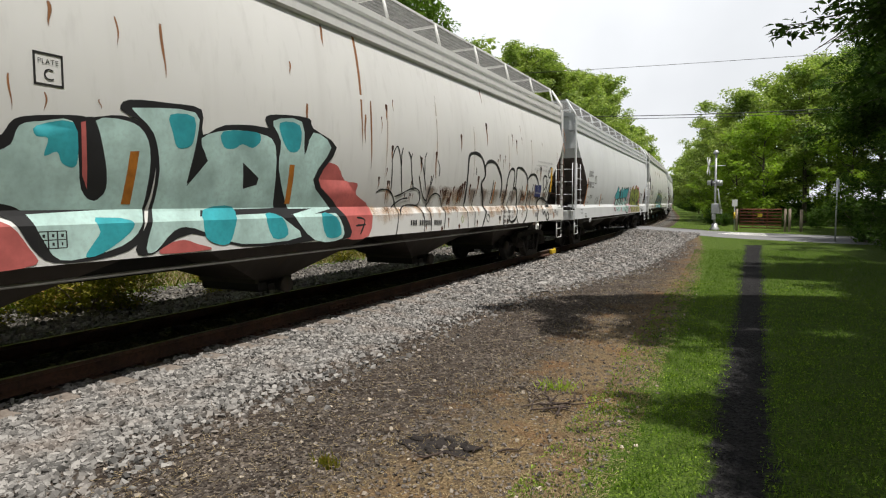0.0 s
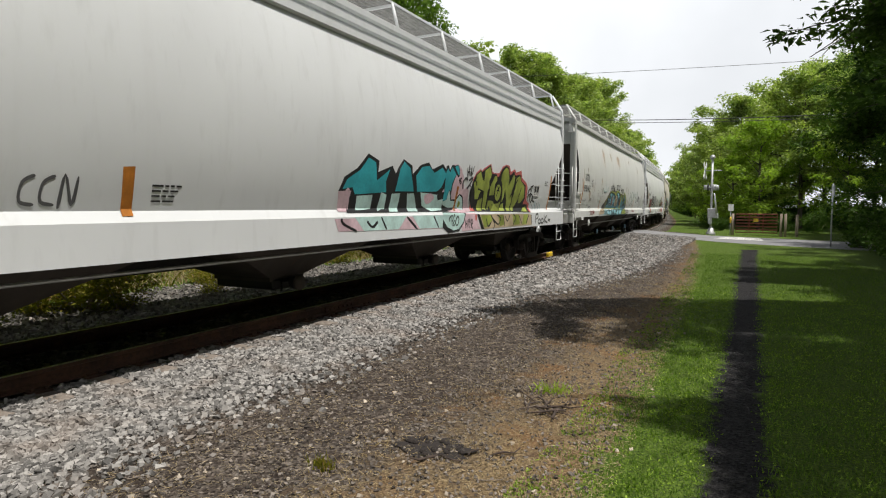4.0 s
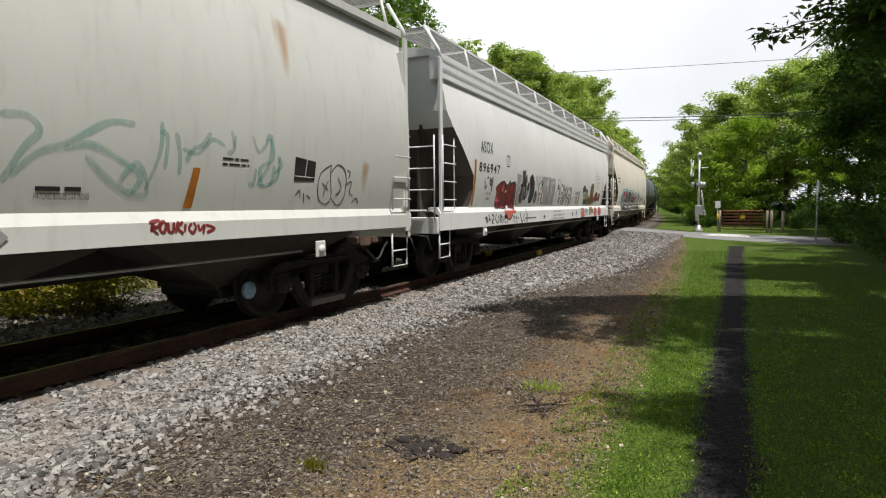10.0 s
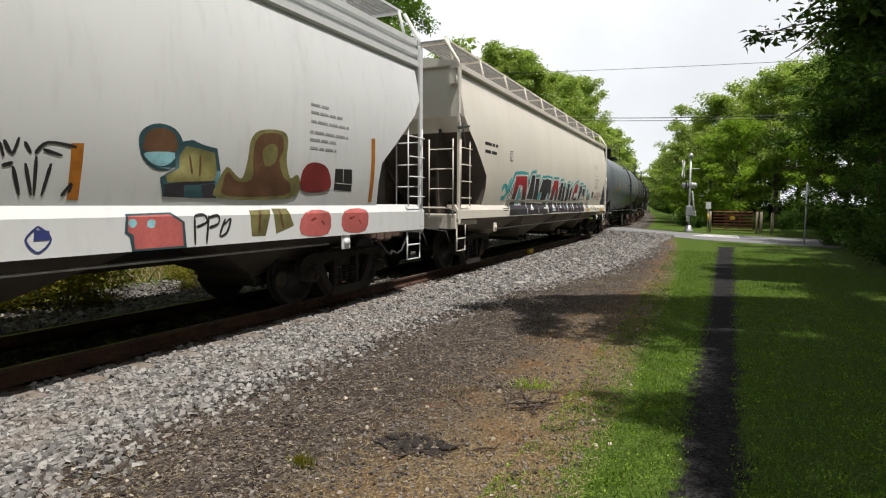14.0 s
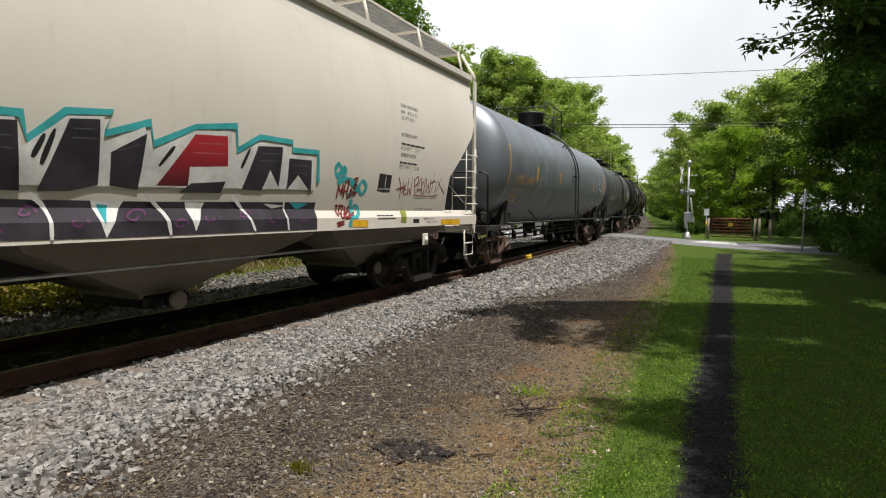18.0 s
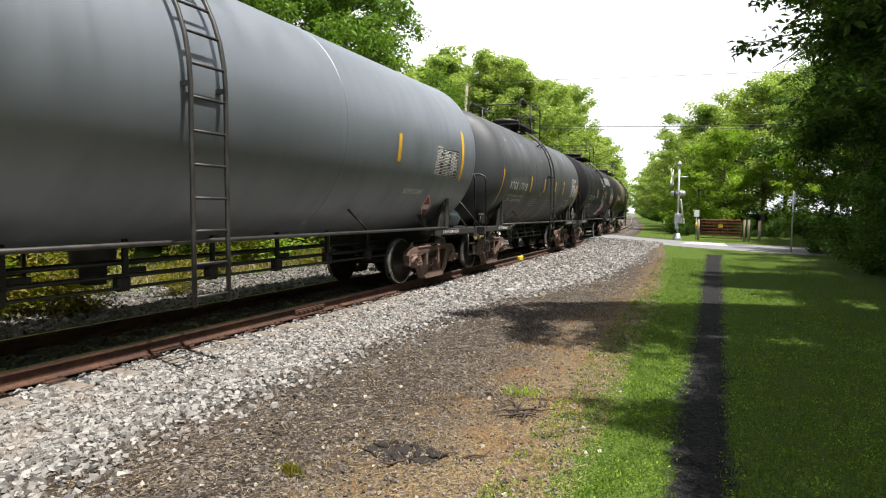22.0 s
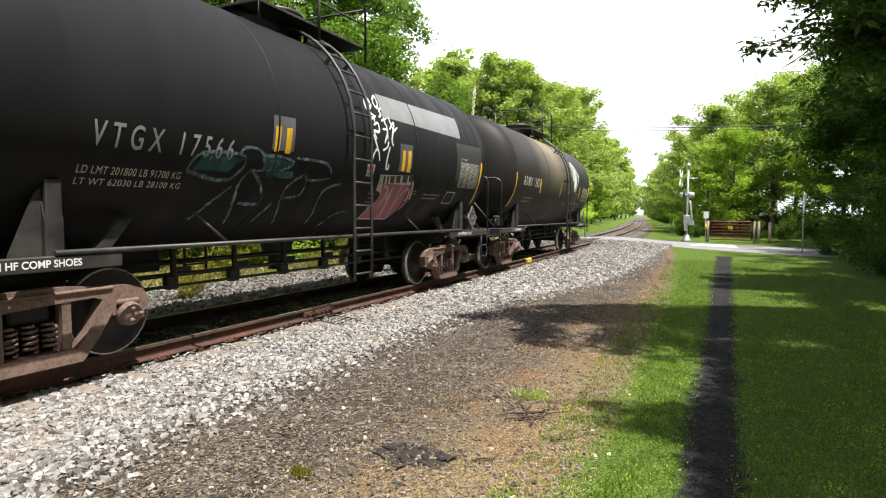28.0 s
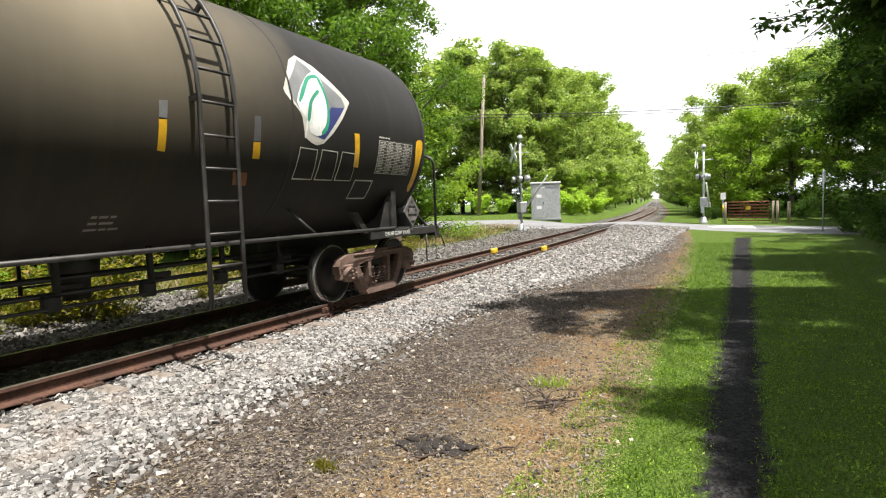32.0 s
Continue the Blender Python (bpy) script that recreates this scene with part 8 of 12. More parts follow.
blob(hop2, "teal", [(0.16, 1.77), (0.07, 2.04), (0.26, 2.2), (0.5, 2.23), (0.72, 2.12), (1.02, 2.23), (1.21, 2.11), (1.06, 1.88), (0.9, 1.79)], False)
blob(hop2, "pale", [(-1.59, 1.67), (-1.18, 1.69), (-1.18, 1.46), (-1.57, 1.44)], False)
blob(hop2, "pale", [(-0.95, 1.74), (-0.79, 1.7), (-0.79, 1.46), (-1.01, 1.44)], False)
blob(hop2, "pale", [(-0.64, 1.72), (-0.38, 1.73), (-0.4, 1.43), (-0.66, 1.43)], False)
blob(hop2, "pale", [(-0.16, 1.73), (0.07, 1.74), (0.27, 1.43), (-0.07, 1.43)], False)
blob(hop2, "pale", [(0.29, 1.76), (0.6, 1.75), (0.93, 1.73), (0.98, 1.63), (1.43, 1.68), (1.59, 1.53), (1.37, 1.44), (0.76, 1.43), (0.41, 1.53)], False)
blob(hop2, "pink", [(0.44, 1.7), (0.66, 1.75), (0.83, 1.68), (0.69, 1.58), (0.53, 1.57)])
blob(hop2, "pale", [(-1.66, 1.36), (-0.16, 1.36), (-0.43, 1.14), (-1.43, 1.15)], False)
blob(hop2, "pale", [(0.01, 1.36), (2.06, 1.34), (2.14, 1.18), (1.41, 1.11), (0.28, 1.13)], False)
stroke(hop2, "black", 0.05, [(-1.98, 1.34), (-1.92, 1.26), (-1.61, 1.15)], [(-0.95, 1.35), (-0.8, 1.15)], [(-0.16, 1.34), (0.19, 1.12)], [(0.8, 1.34), (1, 1.12)], [(-1.34, 1.29), (-1.2, 1.2), (-1.05, 1.28)])
stroke(hop2, "pink", 0.04, [(-1.9, 1.68), (-1.8, 1.76), (-1.77, 1.46)])
blob(hop2, "pink", [(1.42, 2.23), (1.73, 2.31), (1.82, 2.18), (1.89, 2.18), (1.98, 2.08), (1.97, 1.97), (2.06, 1.86), (2.16, 1.91), (2.28, 1.83), (2.32, 1.62), (2.46, 1.45), (2.45, 1.42), (1.43, 1.43)])
blob(hop2, "pink", [(2.08, 1.39), (2.67, 1.38), (2.94, 1.04), (2, 1.02)], False)
blob(hop2, "black", [(1.18, 2.27), (1.27, 2.29), (1.33, 2.21), (1.42, 2.31), (1.55, 2.3), (1.68, 2.33), (1.77, 2.23), (1.76, 2.09), (1.72, 2.08), (1.63, 2.13), (1.57, 2.04), (1.51, 1.93), (1.49, 1.79), (1.54, 1.65), (1.72, 1.66), (1.88, 1.77), (2.04, 1.72), (2.13, 1.57), (2.14, 1.43), (1.19, 1.45)], False)
blob(hop2, "black", [(1.18, 1.41), (2.2, 1.39), (2.09, 1.18), (1.87, 1.03), (1.39, 1.01), (1.15, 1.12)], False)
blob(hop2, "teal", [(1.18, 2.16), (1.26, 2.23), (1.34, 2.16), (1.43, 2.27), (1.48, 2.23), (1.62, 2.13), (1.55, 2.05), (1.48, 1.95), (1.46, 1.8), (1.4, 1.84), (1.36, 1.77), (1.33, 1.64), (1.19, 1.62)], False)
blob(hop2, "teal", [(1.55, 2.28), (1.68, 2.3), (1.75, 2.21), (1.74, 2.12), (1.64, 2.19)])
blob(hop2, "pale", [(1.19, 1.61), (1.34, 1.64), (1.37, 1.77), (1.4, 1.82), (1.44, 1.76), (1.47, 1.73), (1.51, 1.63), (1.72, 1.62), (1.88, 1.74), (2.01, 1.69), (2.09, 1.57), (2.12, 1.44), (1.74, 1.5), (1.44, 1.49), (1.2, 1.55)], False)
blob(hop2, "pale", [(1.18, 1.4), (2.1, 1.38), (2.15, 1.36), (2.06, 1.2), (1.85, 1.07), (1.61, 1.05), (1.35, 1.12), (1.22, 1.23), (1.16, 1.28)], False)
stroke(hop2, "black", 0.05, [(1.2, 1.53), (1.4, 1.47), (1.62, 1.47), (1.73, 1.51)])
blob(hop2, "lime", [(1.85, 1.58), (1.89, 1.63), (1.96, 1.58), (1.94, 1.52), (1.88, 1.5)])
blob(hop2, "orange", [(1.71, 1.91), (1.79, 1.91), (1.75, 1.43), (1.68, 1.43)], False, name="reflective_stripe")
stroke(hop2, "letter", 0.035, [(2.12, 2.3), (2.16, 2.07)], [(2.21, 2.36), (2.22, 2.13)], [(2.13, 2.2), (2.23, 2.22)], [(2.28, 2.23), (2.29, 2.13)], [(2.27, 2.29), (2.28, 2.27)], [(2.32, 2.33), (2.34, 2.15), (2.44, 2.35)])
stroke(hop2, "letter", 0.03, [(1.78, 2.07), (1.78, 2)], [(1.87, 2.08), (1.82, 2.06), (1.83, 2.04), (1.87, 1.99), (1.85, 1.96), (1.81, 1.99), (1.85, 2.05), (1.87, 2.08)])
stroke(hop2, "ash", 0.05, [(1.98, 1.86), (1.96, 1.98), (2.02, 2.06), (2.1, 2.08), (2.19, 2.04)], [(2.22, 2.04), (2.42, 2.11), (2.29, 1.97), (2.16, 1.87)], [(2.29, 1.97), (2.33, 1.91)])
stroke(hop2, "letter", 0.03, [(1.44, 1.22), (1.43, 1.28), (1.49, 1.32), (1.56, 1.34), (1.6, 1.3), (1.57, 1.24), (1.52, 1.24)], [(1.53, 1.32), (1.55, 1.13)], [(1.63, 1.23), (1.59, 1.18), (1.62, 1.14), (1.68, 1.18), (1.67, 1.24), (1.63, 1.23)], [(1.62, 1.34), (1.65, 1.36), (1.66, 1.33), (1.63, 1.32)], [(1.81, 1.32), (1.76, 1.3), (1.71, 1.23), (1.73, 1.15), (1.81, 1.17), (1.85, 1.27), (1.81, 1.33)])
stroke(hop2, "letter", 0.03, [(2.18, 1.26), (2.17, 1.07)], [(2.25, 1.26), (2.24, 1.07)], [(2.17, 1.16), (2.25, 1.17)], [(2.31, 1.26), (2.29, 1.07)], [(2.35, 1.27), (2.39, 1.17), (2.44, 1.26)], [(2.39, 1.17), (2.37, 1.06)], [(2.46, 1.06), (2.46, 1.25), (2.52, 1.23), (2.52, 1.16), (2.47, 1.15), (2.52, 1.05)])
blob(hop2, "red", [(2.42, 2.07), (2.55, 2.21), (2.77, 2.31), (2.83, 2.27), (2.94, 2.33), (3.32, 2.45), (3.43, 2.28), (3.54, 2.26), (3.77, 2.27), (3.85, 2.28), (4.01, 2.43), (4.25, 2.49), (4.45, 2.48), (4.57, 2.34), (4.83, 2.42), (4.94, 2.34), (5.3, 2.41), (5.39, 2.23), (5.74, 2.12), (5.87, 2.01), (5.94, 1.68), (6.18, 1.6), (6.3, 1.37), (2.68, 1.42), (2.47, 1.43)], False)
blob(hop2, "black", [(2.45, 2.06), (2.57, 2.18), (2.81, 2.29), (2.85, 2.24), (2.97, 2.3), (3.29, 2.42), (3.42, 2.24), (3.66, 2.24), (3.77, 2.18), (3.86, 2.23), (4.03, 2.39), (4.25, 2.47), (4.44, 2.42), (4.51, 2.25), (4.78, 2.36), (4.9, 2.27), (5.24, 2.31), (5.34, 2.16), (5.7, 2.06), (5.79, 1.72), (5.69, 1.58), (6.04, 1.58), (6.19, 1.37), (2.8, 1.42), (2.61, 1.43), (2.38, 1.65), (2.32, 1.83)], False)
blob(hop2, "lime", [(2.58, 2.17), (2.79, 2.26), (2.9, 2.11), (3, 2.05), (3.02, 2.28), (3.28, 2.39), (3.4, 2.22), (3.29, 2.07), (3.33, 1.94), (3.26, 1.86), (3.3, 1.43), (3.12, 1.44), (3.05, 1.85), (2.86, 1.83), (2.8, 1.68), (2.63, 1.67), (2.56, 1.84), (2.47, 2), (2.58, 2.05)], False)
blob(hop2, "lime", [(2.81, 1.65), (3.01, 1.7), (3.07, 1.43), (2.81, 1.43), (2.79, 1.54)], False)
blob(hop2, "lime", [(3.37, 1.95), (3.58, 2.19), (3.71, 2.2), (3.74, 2.1), (3.63, 2.01), (3.65, 1.78), (3.38, 1.76)], False)
blob(hop2, "lime", [(3.36, 1.65), (3.52, 1.65), (3.66, 1.64), (3.74, 1.58), (4, 1.59), (4.13, 1.66), (4.08, 1.42), (3.55, 1.42), (3.51, 1.54), (3.38, 1.43)], False)
blob(hop2, "lime", [(3.98, 2.24), (4.11, 2.36), (4.28, 2.43), (4.41, 2.38), (4.48, 2.2), (4.49, 2.02), (4.78, 2.29), (4.87, 2.23), (4.85, 2.06), (4.74, 1.88), (4.83, 1.66), (4.76, 1.42), (4.55, 1.42), (4.48, 1.65), (4.29, 1.93), (4.27, 1.72), (4.2, 1.62), (4.12, 1.92), (4.06, 2.05), (3.98, 2.12)], False)
blob(hop2, "lime", [(4.18, 1.57), (4.31, 1.6), (4.43, 1.42), (4.08, 1.42)], False)
blob(hop2, "lime", [(4.97, 2.2), (5.22, 2.27), (5.3, 2.15), (5.61, 2.03), (5.7, 1.75), (5.48, 1.61), (5.32, 1.6), (5.3, 1.73), (5.13, 1.57), (4.95, 1.41), (4.82, 1.41), (4.87, 1.73), (4.96, 1.96)], False)
blob(hop2, "lime", [(5.56, 1.4), (5.74, 1.49), (5.95, 1.53), (6.01, 1.39)], False)
blob(hop2, "black", [(4.08, 1.84), (4.06, 1.71), (3.96, 1.63), (3.83, 1.63), (3.71, 1.7), (3.66, 1.83), (3.68, 1.95), (3.78, 2.03), (3.91, 2.04), (4.02, 1.97)])
blob(hop2, "lime", [(4.04, 1.84), (4.03, 1.73), (3.95, 1.66), (3.84, 1.66), (3.74, 1.72), (3.69, 1.83), (3.71, 1.93), (3.79, 2), (3.9, 2.01), (4, 1.95)])
stroke(hop2, "black", 0.035, [(3.8, 1.74), (3.88, 1.91), (3.95, 1.99)], [(3.76, 1.87), (3.86, 1.89), (3.94, 1.86)], [(3.79, 1.98), (3.88, 1.91)])
stroke(hop2, "black", 0.04, [(2.72, 1.89), (2.89, 1.86), (3.04, 1.83)], [(2.6, 2.05), (2.64, 1.95)], [(4.68, 1.73), (4.86, 1.96), (5.07, 2.19)], [(5.26, 1.74), (5.4, 1.98)], [(3.65, 1.58), (3.61, 1.44)])
blob(hop2, "tan", [(2.8, 1.35), (6.13, 1.33), (6.33, 1.3), (6.39, 1.04), (3.14, 1.03)], False)
blob(hop2, "lime", [(2.96, 1.33), (3.53, 1.33), (3.66, 1.24), (3.36, 1.08), (3.14, 1.06)], False)
blob(hop2, "lime", [(3.96, 1.32), (4.3, 1.33), (4.36, 1.09), (4.06, 1.06)], False)
blob(hop2, "lime", [(4.89, 1.32), (5.37, 1.32), (5.44, 1.07), (4.95, 1.07)], False)
blob(hop2, "lime", [(5.7, 1.32), (6.06, 1.32), (5.98, 1.07), (5.6, 1.06)], False)
blob(hop2, "black", [(2.76, 1.37), (2.89, 1.35), (3.14, 1.03), (2.99, 1.04)], False)
stroke(hop2, "black", 0.04, [(3.25, 1.26), (3.36, 1.08), (3.55, 1.18)], [(3.51, 1.34), (3.61, 1.26), (3.95, 1.11), (4.1, 1.25), (3.87, 1.33)], [(3.65, 1.02), (3.74, 1.12), (3.53, 1.32)], [(4.3, 1.3), (4.36, 1.06)], [(4.4, 1.3), (4.55, 1.17), (4.72, 1.32)], [(4.95, 1.33), (5.12, 1.24), (4.9, 1.05)], [(5.35, 1.32), (5.6, 1.06)], [(6.13, 1.31), (5.91, 1.08)], [(6.33, 1.3), (6.36, 1.05)])
blob(hop2, "red", [(2.49, 1.43), (2.63, 1.5), (2.65, 1.42)], False)
blob(hop2, "red", [(2.65, 1.32), (2.71, 1.36), (2.76, 1.29), (2.71, 1.22), (2.66, 1.24)])
stroke(hop2, "letter", 0.045, [(6.68, 1.05), (6.72, 1.28), (6.88, 1.32), (6.92, 1.23), (6.75, 1.17)], [(7.04, 1.19), (6.92, 1.11), (7.03, 1.05), (7.17, 1.1), (7.04, 1.19)], [(7.27, 1.2), (7.17, 1.11), (7.29, 1.05), (7.41, 1.12), (7.27, 1.2)], [(7.47, 1.3), (7.5, 1.05)], [(7.72, 1.28), (7.52, 1.15), (7.78, 1.05)], [(7.82, 1.11), (8.05, 1.16)], [(7.87, 1.18), (7.99, 1.08)])
stroke(hop2, "letter", 0.045, [(6.03, 1.63), (5.98, 1.92), (6.16, 1.98), (6.2, 1.88), (6.01, 1.81)], [(6.26, 1.85), (6.15, 1.75), (6.29, 1.63), (6.37, 1.76), (6.26, 1.85)], [(6.55, 1.86), (6.42, 1.8), (6.45, 1.68), (6.6, 1.65)], [(6.1, 2.02), (6.34, 2.07)])
stroke(hop2, "greyp", 0.03, [(6.45, 1.58), (6.48, 1.44)])
stroke(hop2, "blue", 0.03, [(6.57, 1.62), (6.61, 1.44)])
stroke(hop2, "blue", 0.03, [(6.69, 1.66), (6.75, 1.44)])
stroke(hop2, "greyp", 0.03, [(6.84, 1.61), (6.89, 1.44)])
stroke(hop2, "blue", 0.03, [(6.98, 1.65), (7.03, 1.44)])
stroke(hop2, "blue", 0.03, [(7.14, 1.59), (7.18, 1.44)])
blob(hop2, "white", [(6.4, 2.1), (6.85, 2.1), (6.85, 1.79), (6.39, 1.8)], False, name="label_panel")
grid_table(hop2, "letter", 6.44, 1.84, 0.36, 0.22, 2, 2, 1)
blob(hop2, "letter", [(6.45, 2.05), (6.59, 2.05), (6.59, 1.91), (6.45, 1.92)], False, name="label_panel")
blob(hop2, "letter", [(6.65, 2.05), (6.8, 2.05), (6.79, 1.91), (6.65, 1.91)], False, name="label_panel")
blob(hop2, "orange", [(7.84, 2.4), (7.93, 2.4), (7.86, 1.43), (7.78, 1.43)], False, name="reflective_stripe")
bars(hop2, "letter", 7.31, 2.2, 0.35, 0.050, 3, 6)

# third hopper: number, rust, blue piece along the foot
words(hop3, "letter", "ASOX", -8.1, 2.44, 0.25, 0.73, bold=0.02)
words(hop3, "letter", "890463", -8.2, 2.05, 0.26, 1.01, bold=0.02)
box_mark(hop3, "letter", -6.95, 2.26, 0.24, 0.26, "C")
words(hop3, "letter", "LD LMT 202700", -8.22, 1.72, 0.07, 0.51)
words(hop3, "letter", "LT WT 67700", -8.25, 1.57, 0.06, 0.52)
blob(hop3, "orange", [(-8.37, 2.4), (-8.27, 2.41), (-8.39, 1.46), (-8.49, 1.46)], False, name="reflective_stripe", label="orange reflective stripe")
blob(hop3, "orange", [(-5, 1.89), (-4.9, 1.9), (-4.96, 1.44), (-5.06, 1.44)], False, name="reflective_stripe")
bars(hop3, "letter", -7.4, 1.57, 0.30, 0.070, 1, 3)
bars(hop3, "letter", -7.03, 1.82, 0.39, 0.060, 2, 4)
bars(hop3, "letter", -7.03, 1.52, 0.52, 0.050, 2, 4)
drip(hop3, "flare", -8.49, 2.58, 0.52, 0.33)
drip(hop3, "flare", -8.65, 2.05, 0.42, 0.44)
drip(hop3, "flare", -8.33, 2.85, 0.83, 0.10)
drip(hop3, "flare", -7.11, 2.15, 0.53, 0.43)
drip(hop3, "flare", -6.37, 2.48, 0.39, 0.17)
drip(hop3, "flare", -4.94, 2.72, 0.46, 0.32)
drip(hop3, "flare", -6.63, 2.35, 0.31, 0.13)
drip(hop3, "flare", -7.64, 2.95, 0.33, 0.30)
drip(hop3, "flare", -0.41, 3.95, 0.74, 1.52)
blob(hop3, "white", [(-8.34, 1.32), (-7.93, 1.31), (-7.95, 1.05), (-8.35, 1.05)], False, name="jacking_pad")
blob(hop3, "letter", [(-8.27, 1.12), (-8.22, 1.13), (-8.19, 1.08), (-8.24, 1.05), (-8.28, 1.07)])
scribble(hop3, "maroon", -6.77, 1.22, 0.77, 0.16, 5, 3, 0.035)
box_mark(hop3, "letter", -7.02, 1.21, 0.21, 0.15, "")
stroke(hop3, "greyp", 0.02, [(-6.36, 2.18), (-6.53, 1.98), (-6.33, 1.72)])
stroke(hop3, "greyp", 0.02, [(-5.6, 2.17), (-5.37, 1.74), (-5.14, 1.79)])
stroke(hop3, "greyp", 0.02, [(-4.94, 2.26), (-4.66, 2.08), (-4.75, 1.68)])
stroke(hop3, "greyp", 0.02, [(-4.67, 2.32), (-4.23, 2.11), (-3.59, 2.23)])
stroke(hop3, "black", 0.055, [(-2.57, 2.42), (-2.67, 2.38), (-2.65, 2.21), (-2.54, 2.24)], [(-2.66, 2.3), (-2.58, 2.32)], [(-2.46, 2.47), (-2.42, 2.24)], [(-2.42, 2.24), (-2.31, 2.29)], [(-2.31, 2.46), (-2.3, 2.27), (-2.19, 2.58)], [(-2.14, 2.46), (-2.12, 2.27)], [(-2.01, 2.46), (-2.1, 2.41), (-2.01, 2.35), (-2.04, 2.25), (-2.11, 2.29), (-2.01, 2.42)], [(-1.89, 2.39), (-1.96, 2.33), (-1.94, 2.25), (-1.86, 2.28), (-1.94, 2.32)], [(-1.74, 2.4), (-1.83, 2.33), (-1.81, 2.25), (-1.72, 2.28), (-1.81, 2.32)], [(-1.27, 2.49), (-1.25, 2.24)], [(-1.27, 2.49), (-1.08, 2.47), (-1.11, 2.31), (-1.25, 2.24)], [(-1.02, 2.29), (-1, 2.49), (-0.87, 2.5), (-0.91, 2.41), (-1, 2.37), (-0.83, 2.27)], [(-0.79, 2.3), (-0.77, 2.29)], [(-0.64, 2.55), (-0.68, 2.31), (-0.59, 2.3)], [(-0.72, 2.47), (-0.56, 2.5)], [(-0.6, 2.51), (-0.51, 2.24), (-0.3, 2.57)], [(0.02, 2.42), (0.01, 2.18)], [(0.19, 2.42), (0.18, 2.16)], [(0.01, 2.29), (0.19, 2.3)], [(0.28, 2.15), (0.35, 2.39), (0.45, 2.17)], [(0.3, 2.25), (0.42, 2.26)], [(0.66, 2.37), (0.51, 2.3), (0.53, 2.19), (0.67, 2.18)], [(0.71, 2.39), (0.75, 2.17)], [(0.88, 2.36), (0.75, 2.27), (0.98, 2.17)])
blob(hop3, "mud", [(-4.26, 1.48), (-4, 1.65), (-3.71, 1.8), (-3.42, 1.96), (-3.14, 2.09), (-2.89, 2.19), (-2.31, 2.24), (-1.44, 2.25), (-0.51, 2.21), (-0.06, 2.15), (0.99, 2.1), (1.61, 2.12), (2, 1.88), (2.25, 1.46), (-2.26, 1.46), (-4.14, 1.46)], False)
blob(hop3, "lime", [(-3.81, 1.47), (-3.62, 1.62), (-3.57, 1.8), (-3.48, 1.88), (-3.28, 1.96), (-2.94, 1.93), (-2.89, 2.17), (-2.37, 2.2), (-1.75, 2.15), (-1.6, 2.13), (-1.4, 2.22), (-1.27, 2.12), (-1.14, 2.25), (-0.71, 2.27), (-0.24, 2.18), (-0.03, 2.05), (0.19, 2.07), (0.43, 2.2), (0.73, 1.9), (1.2, 2.26), (1.92, 1.92), (1.85, 1.77), (1.89, 1.41), (-3.78, 1.45)], False)
blob(hop3, "blue", [(-3.57, 1.47), (-3.54, 1.66), (-3.46, 1.8), (-3.37, 1.85), (-3.23, 1.9), (-2.91, 1.88), (-2.84, 2.11), (-2.7, 2.14), (-2.31, 2.13), (-1.75, 2.08), (-1.62, 2.03), (-1.54, 1.95), (-1.43, 2.1), (-1.31, 2.02), (-1.19, 2.1), (-1.09, 2.17), (-0.71, 2.18), (-0.23, 2.1), (0.02, 1.96), (-0.01, 1.75), (0.17, 1.43), (0.39, 1.43), (0.31, 1.91), (0.44, 2.07), (0.79, 1.77), (1.22, 2.1), (1.69, 1.84), (1.4, 1.83), (1.86, 1.61), (1.89, 1.41), (-2.26, 1.46)], False)
blob(hop3, "coal", [(-3.52, 1.5), (-3.5, 1.69), (-3.42, 1.82), (-3.26, 1.87), (-3.14, 1.82), (-3.08, 1.66), (-3.11, 1.48)])
blob(hop3, "dteal", [(-3.44, 1.53), (-3.43, 1.7), (-3.35, 1.79), (-3.23, 1.75), (-3.19, 1.58), (-3.31, 1.51)])
blob(hop3, "coal", [(-2.96, 1.47), (-2.87, 1.68), (-2.65, 1.74), (-2.51, 1.58), (-2.57, 1.47)])
blob(hop3, "coal", [(1.09, 1.43), (1.22, 1.69), (1.6, 1.74), (1.83, 1.44)])
blob(hop3, "coal", [(-2.42, 1.86), (-2.35, 2.01), (-2.09, 2.01), (-2.05, 1.48), (-2.36, 1.5)], False)
blob(hop3, "mud", [(-2.31, 1.53), (-2.3, 1.92), (-2.13, 1.96), (-2.11, 1.52)], False)
blob(hop3, "orange", [(-2.23, 1.92), (-2.13, 1.93), (-2.12, 1.49), (-2.22, 1.5)], False, name="reflective_stripe")
blob(hop3, "orange", [(0.12, 1.98), (0.2, 1.98), (0.12, 1.48), (0, 1.48)], False, name="reflective_stripe")
blob(hop3, "coal", [(-0.38, 1.83), (-0.21, 1.93), (0, 1.82), (0.01, 1.64), (-0.21, 1.6), (-0.38, 1.7)])
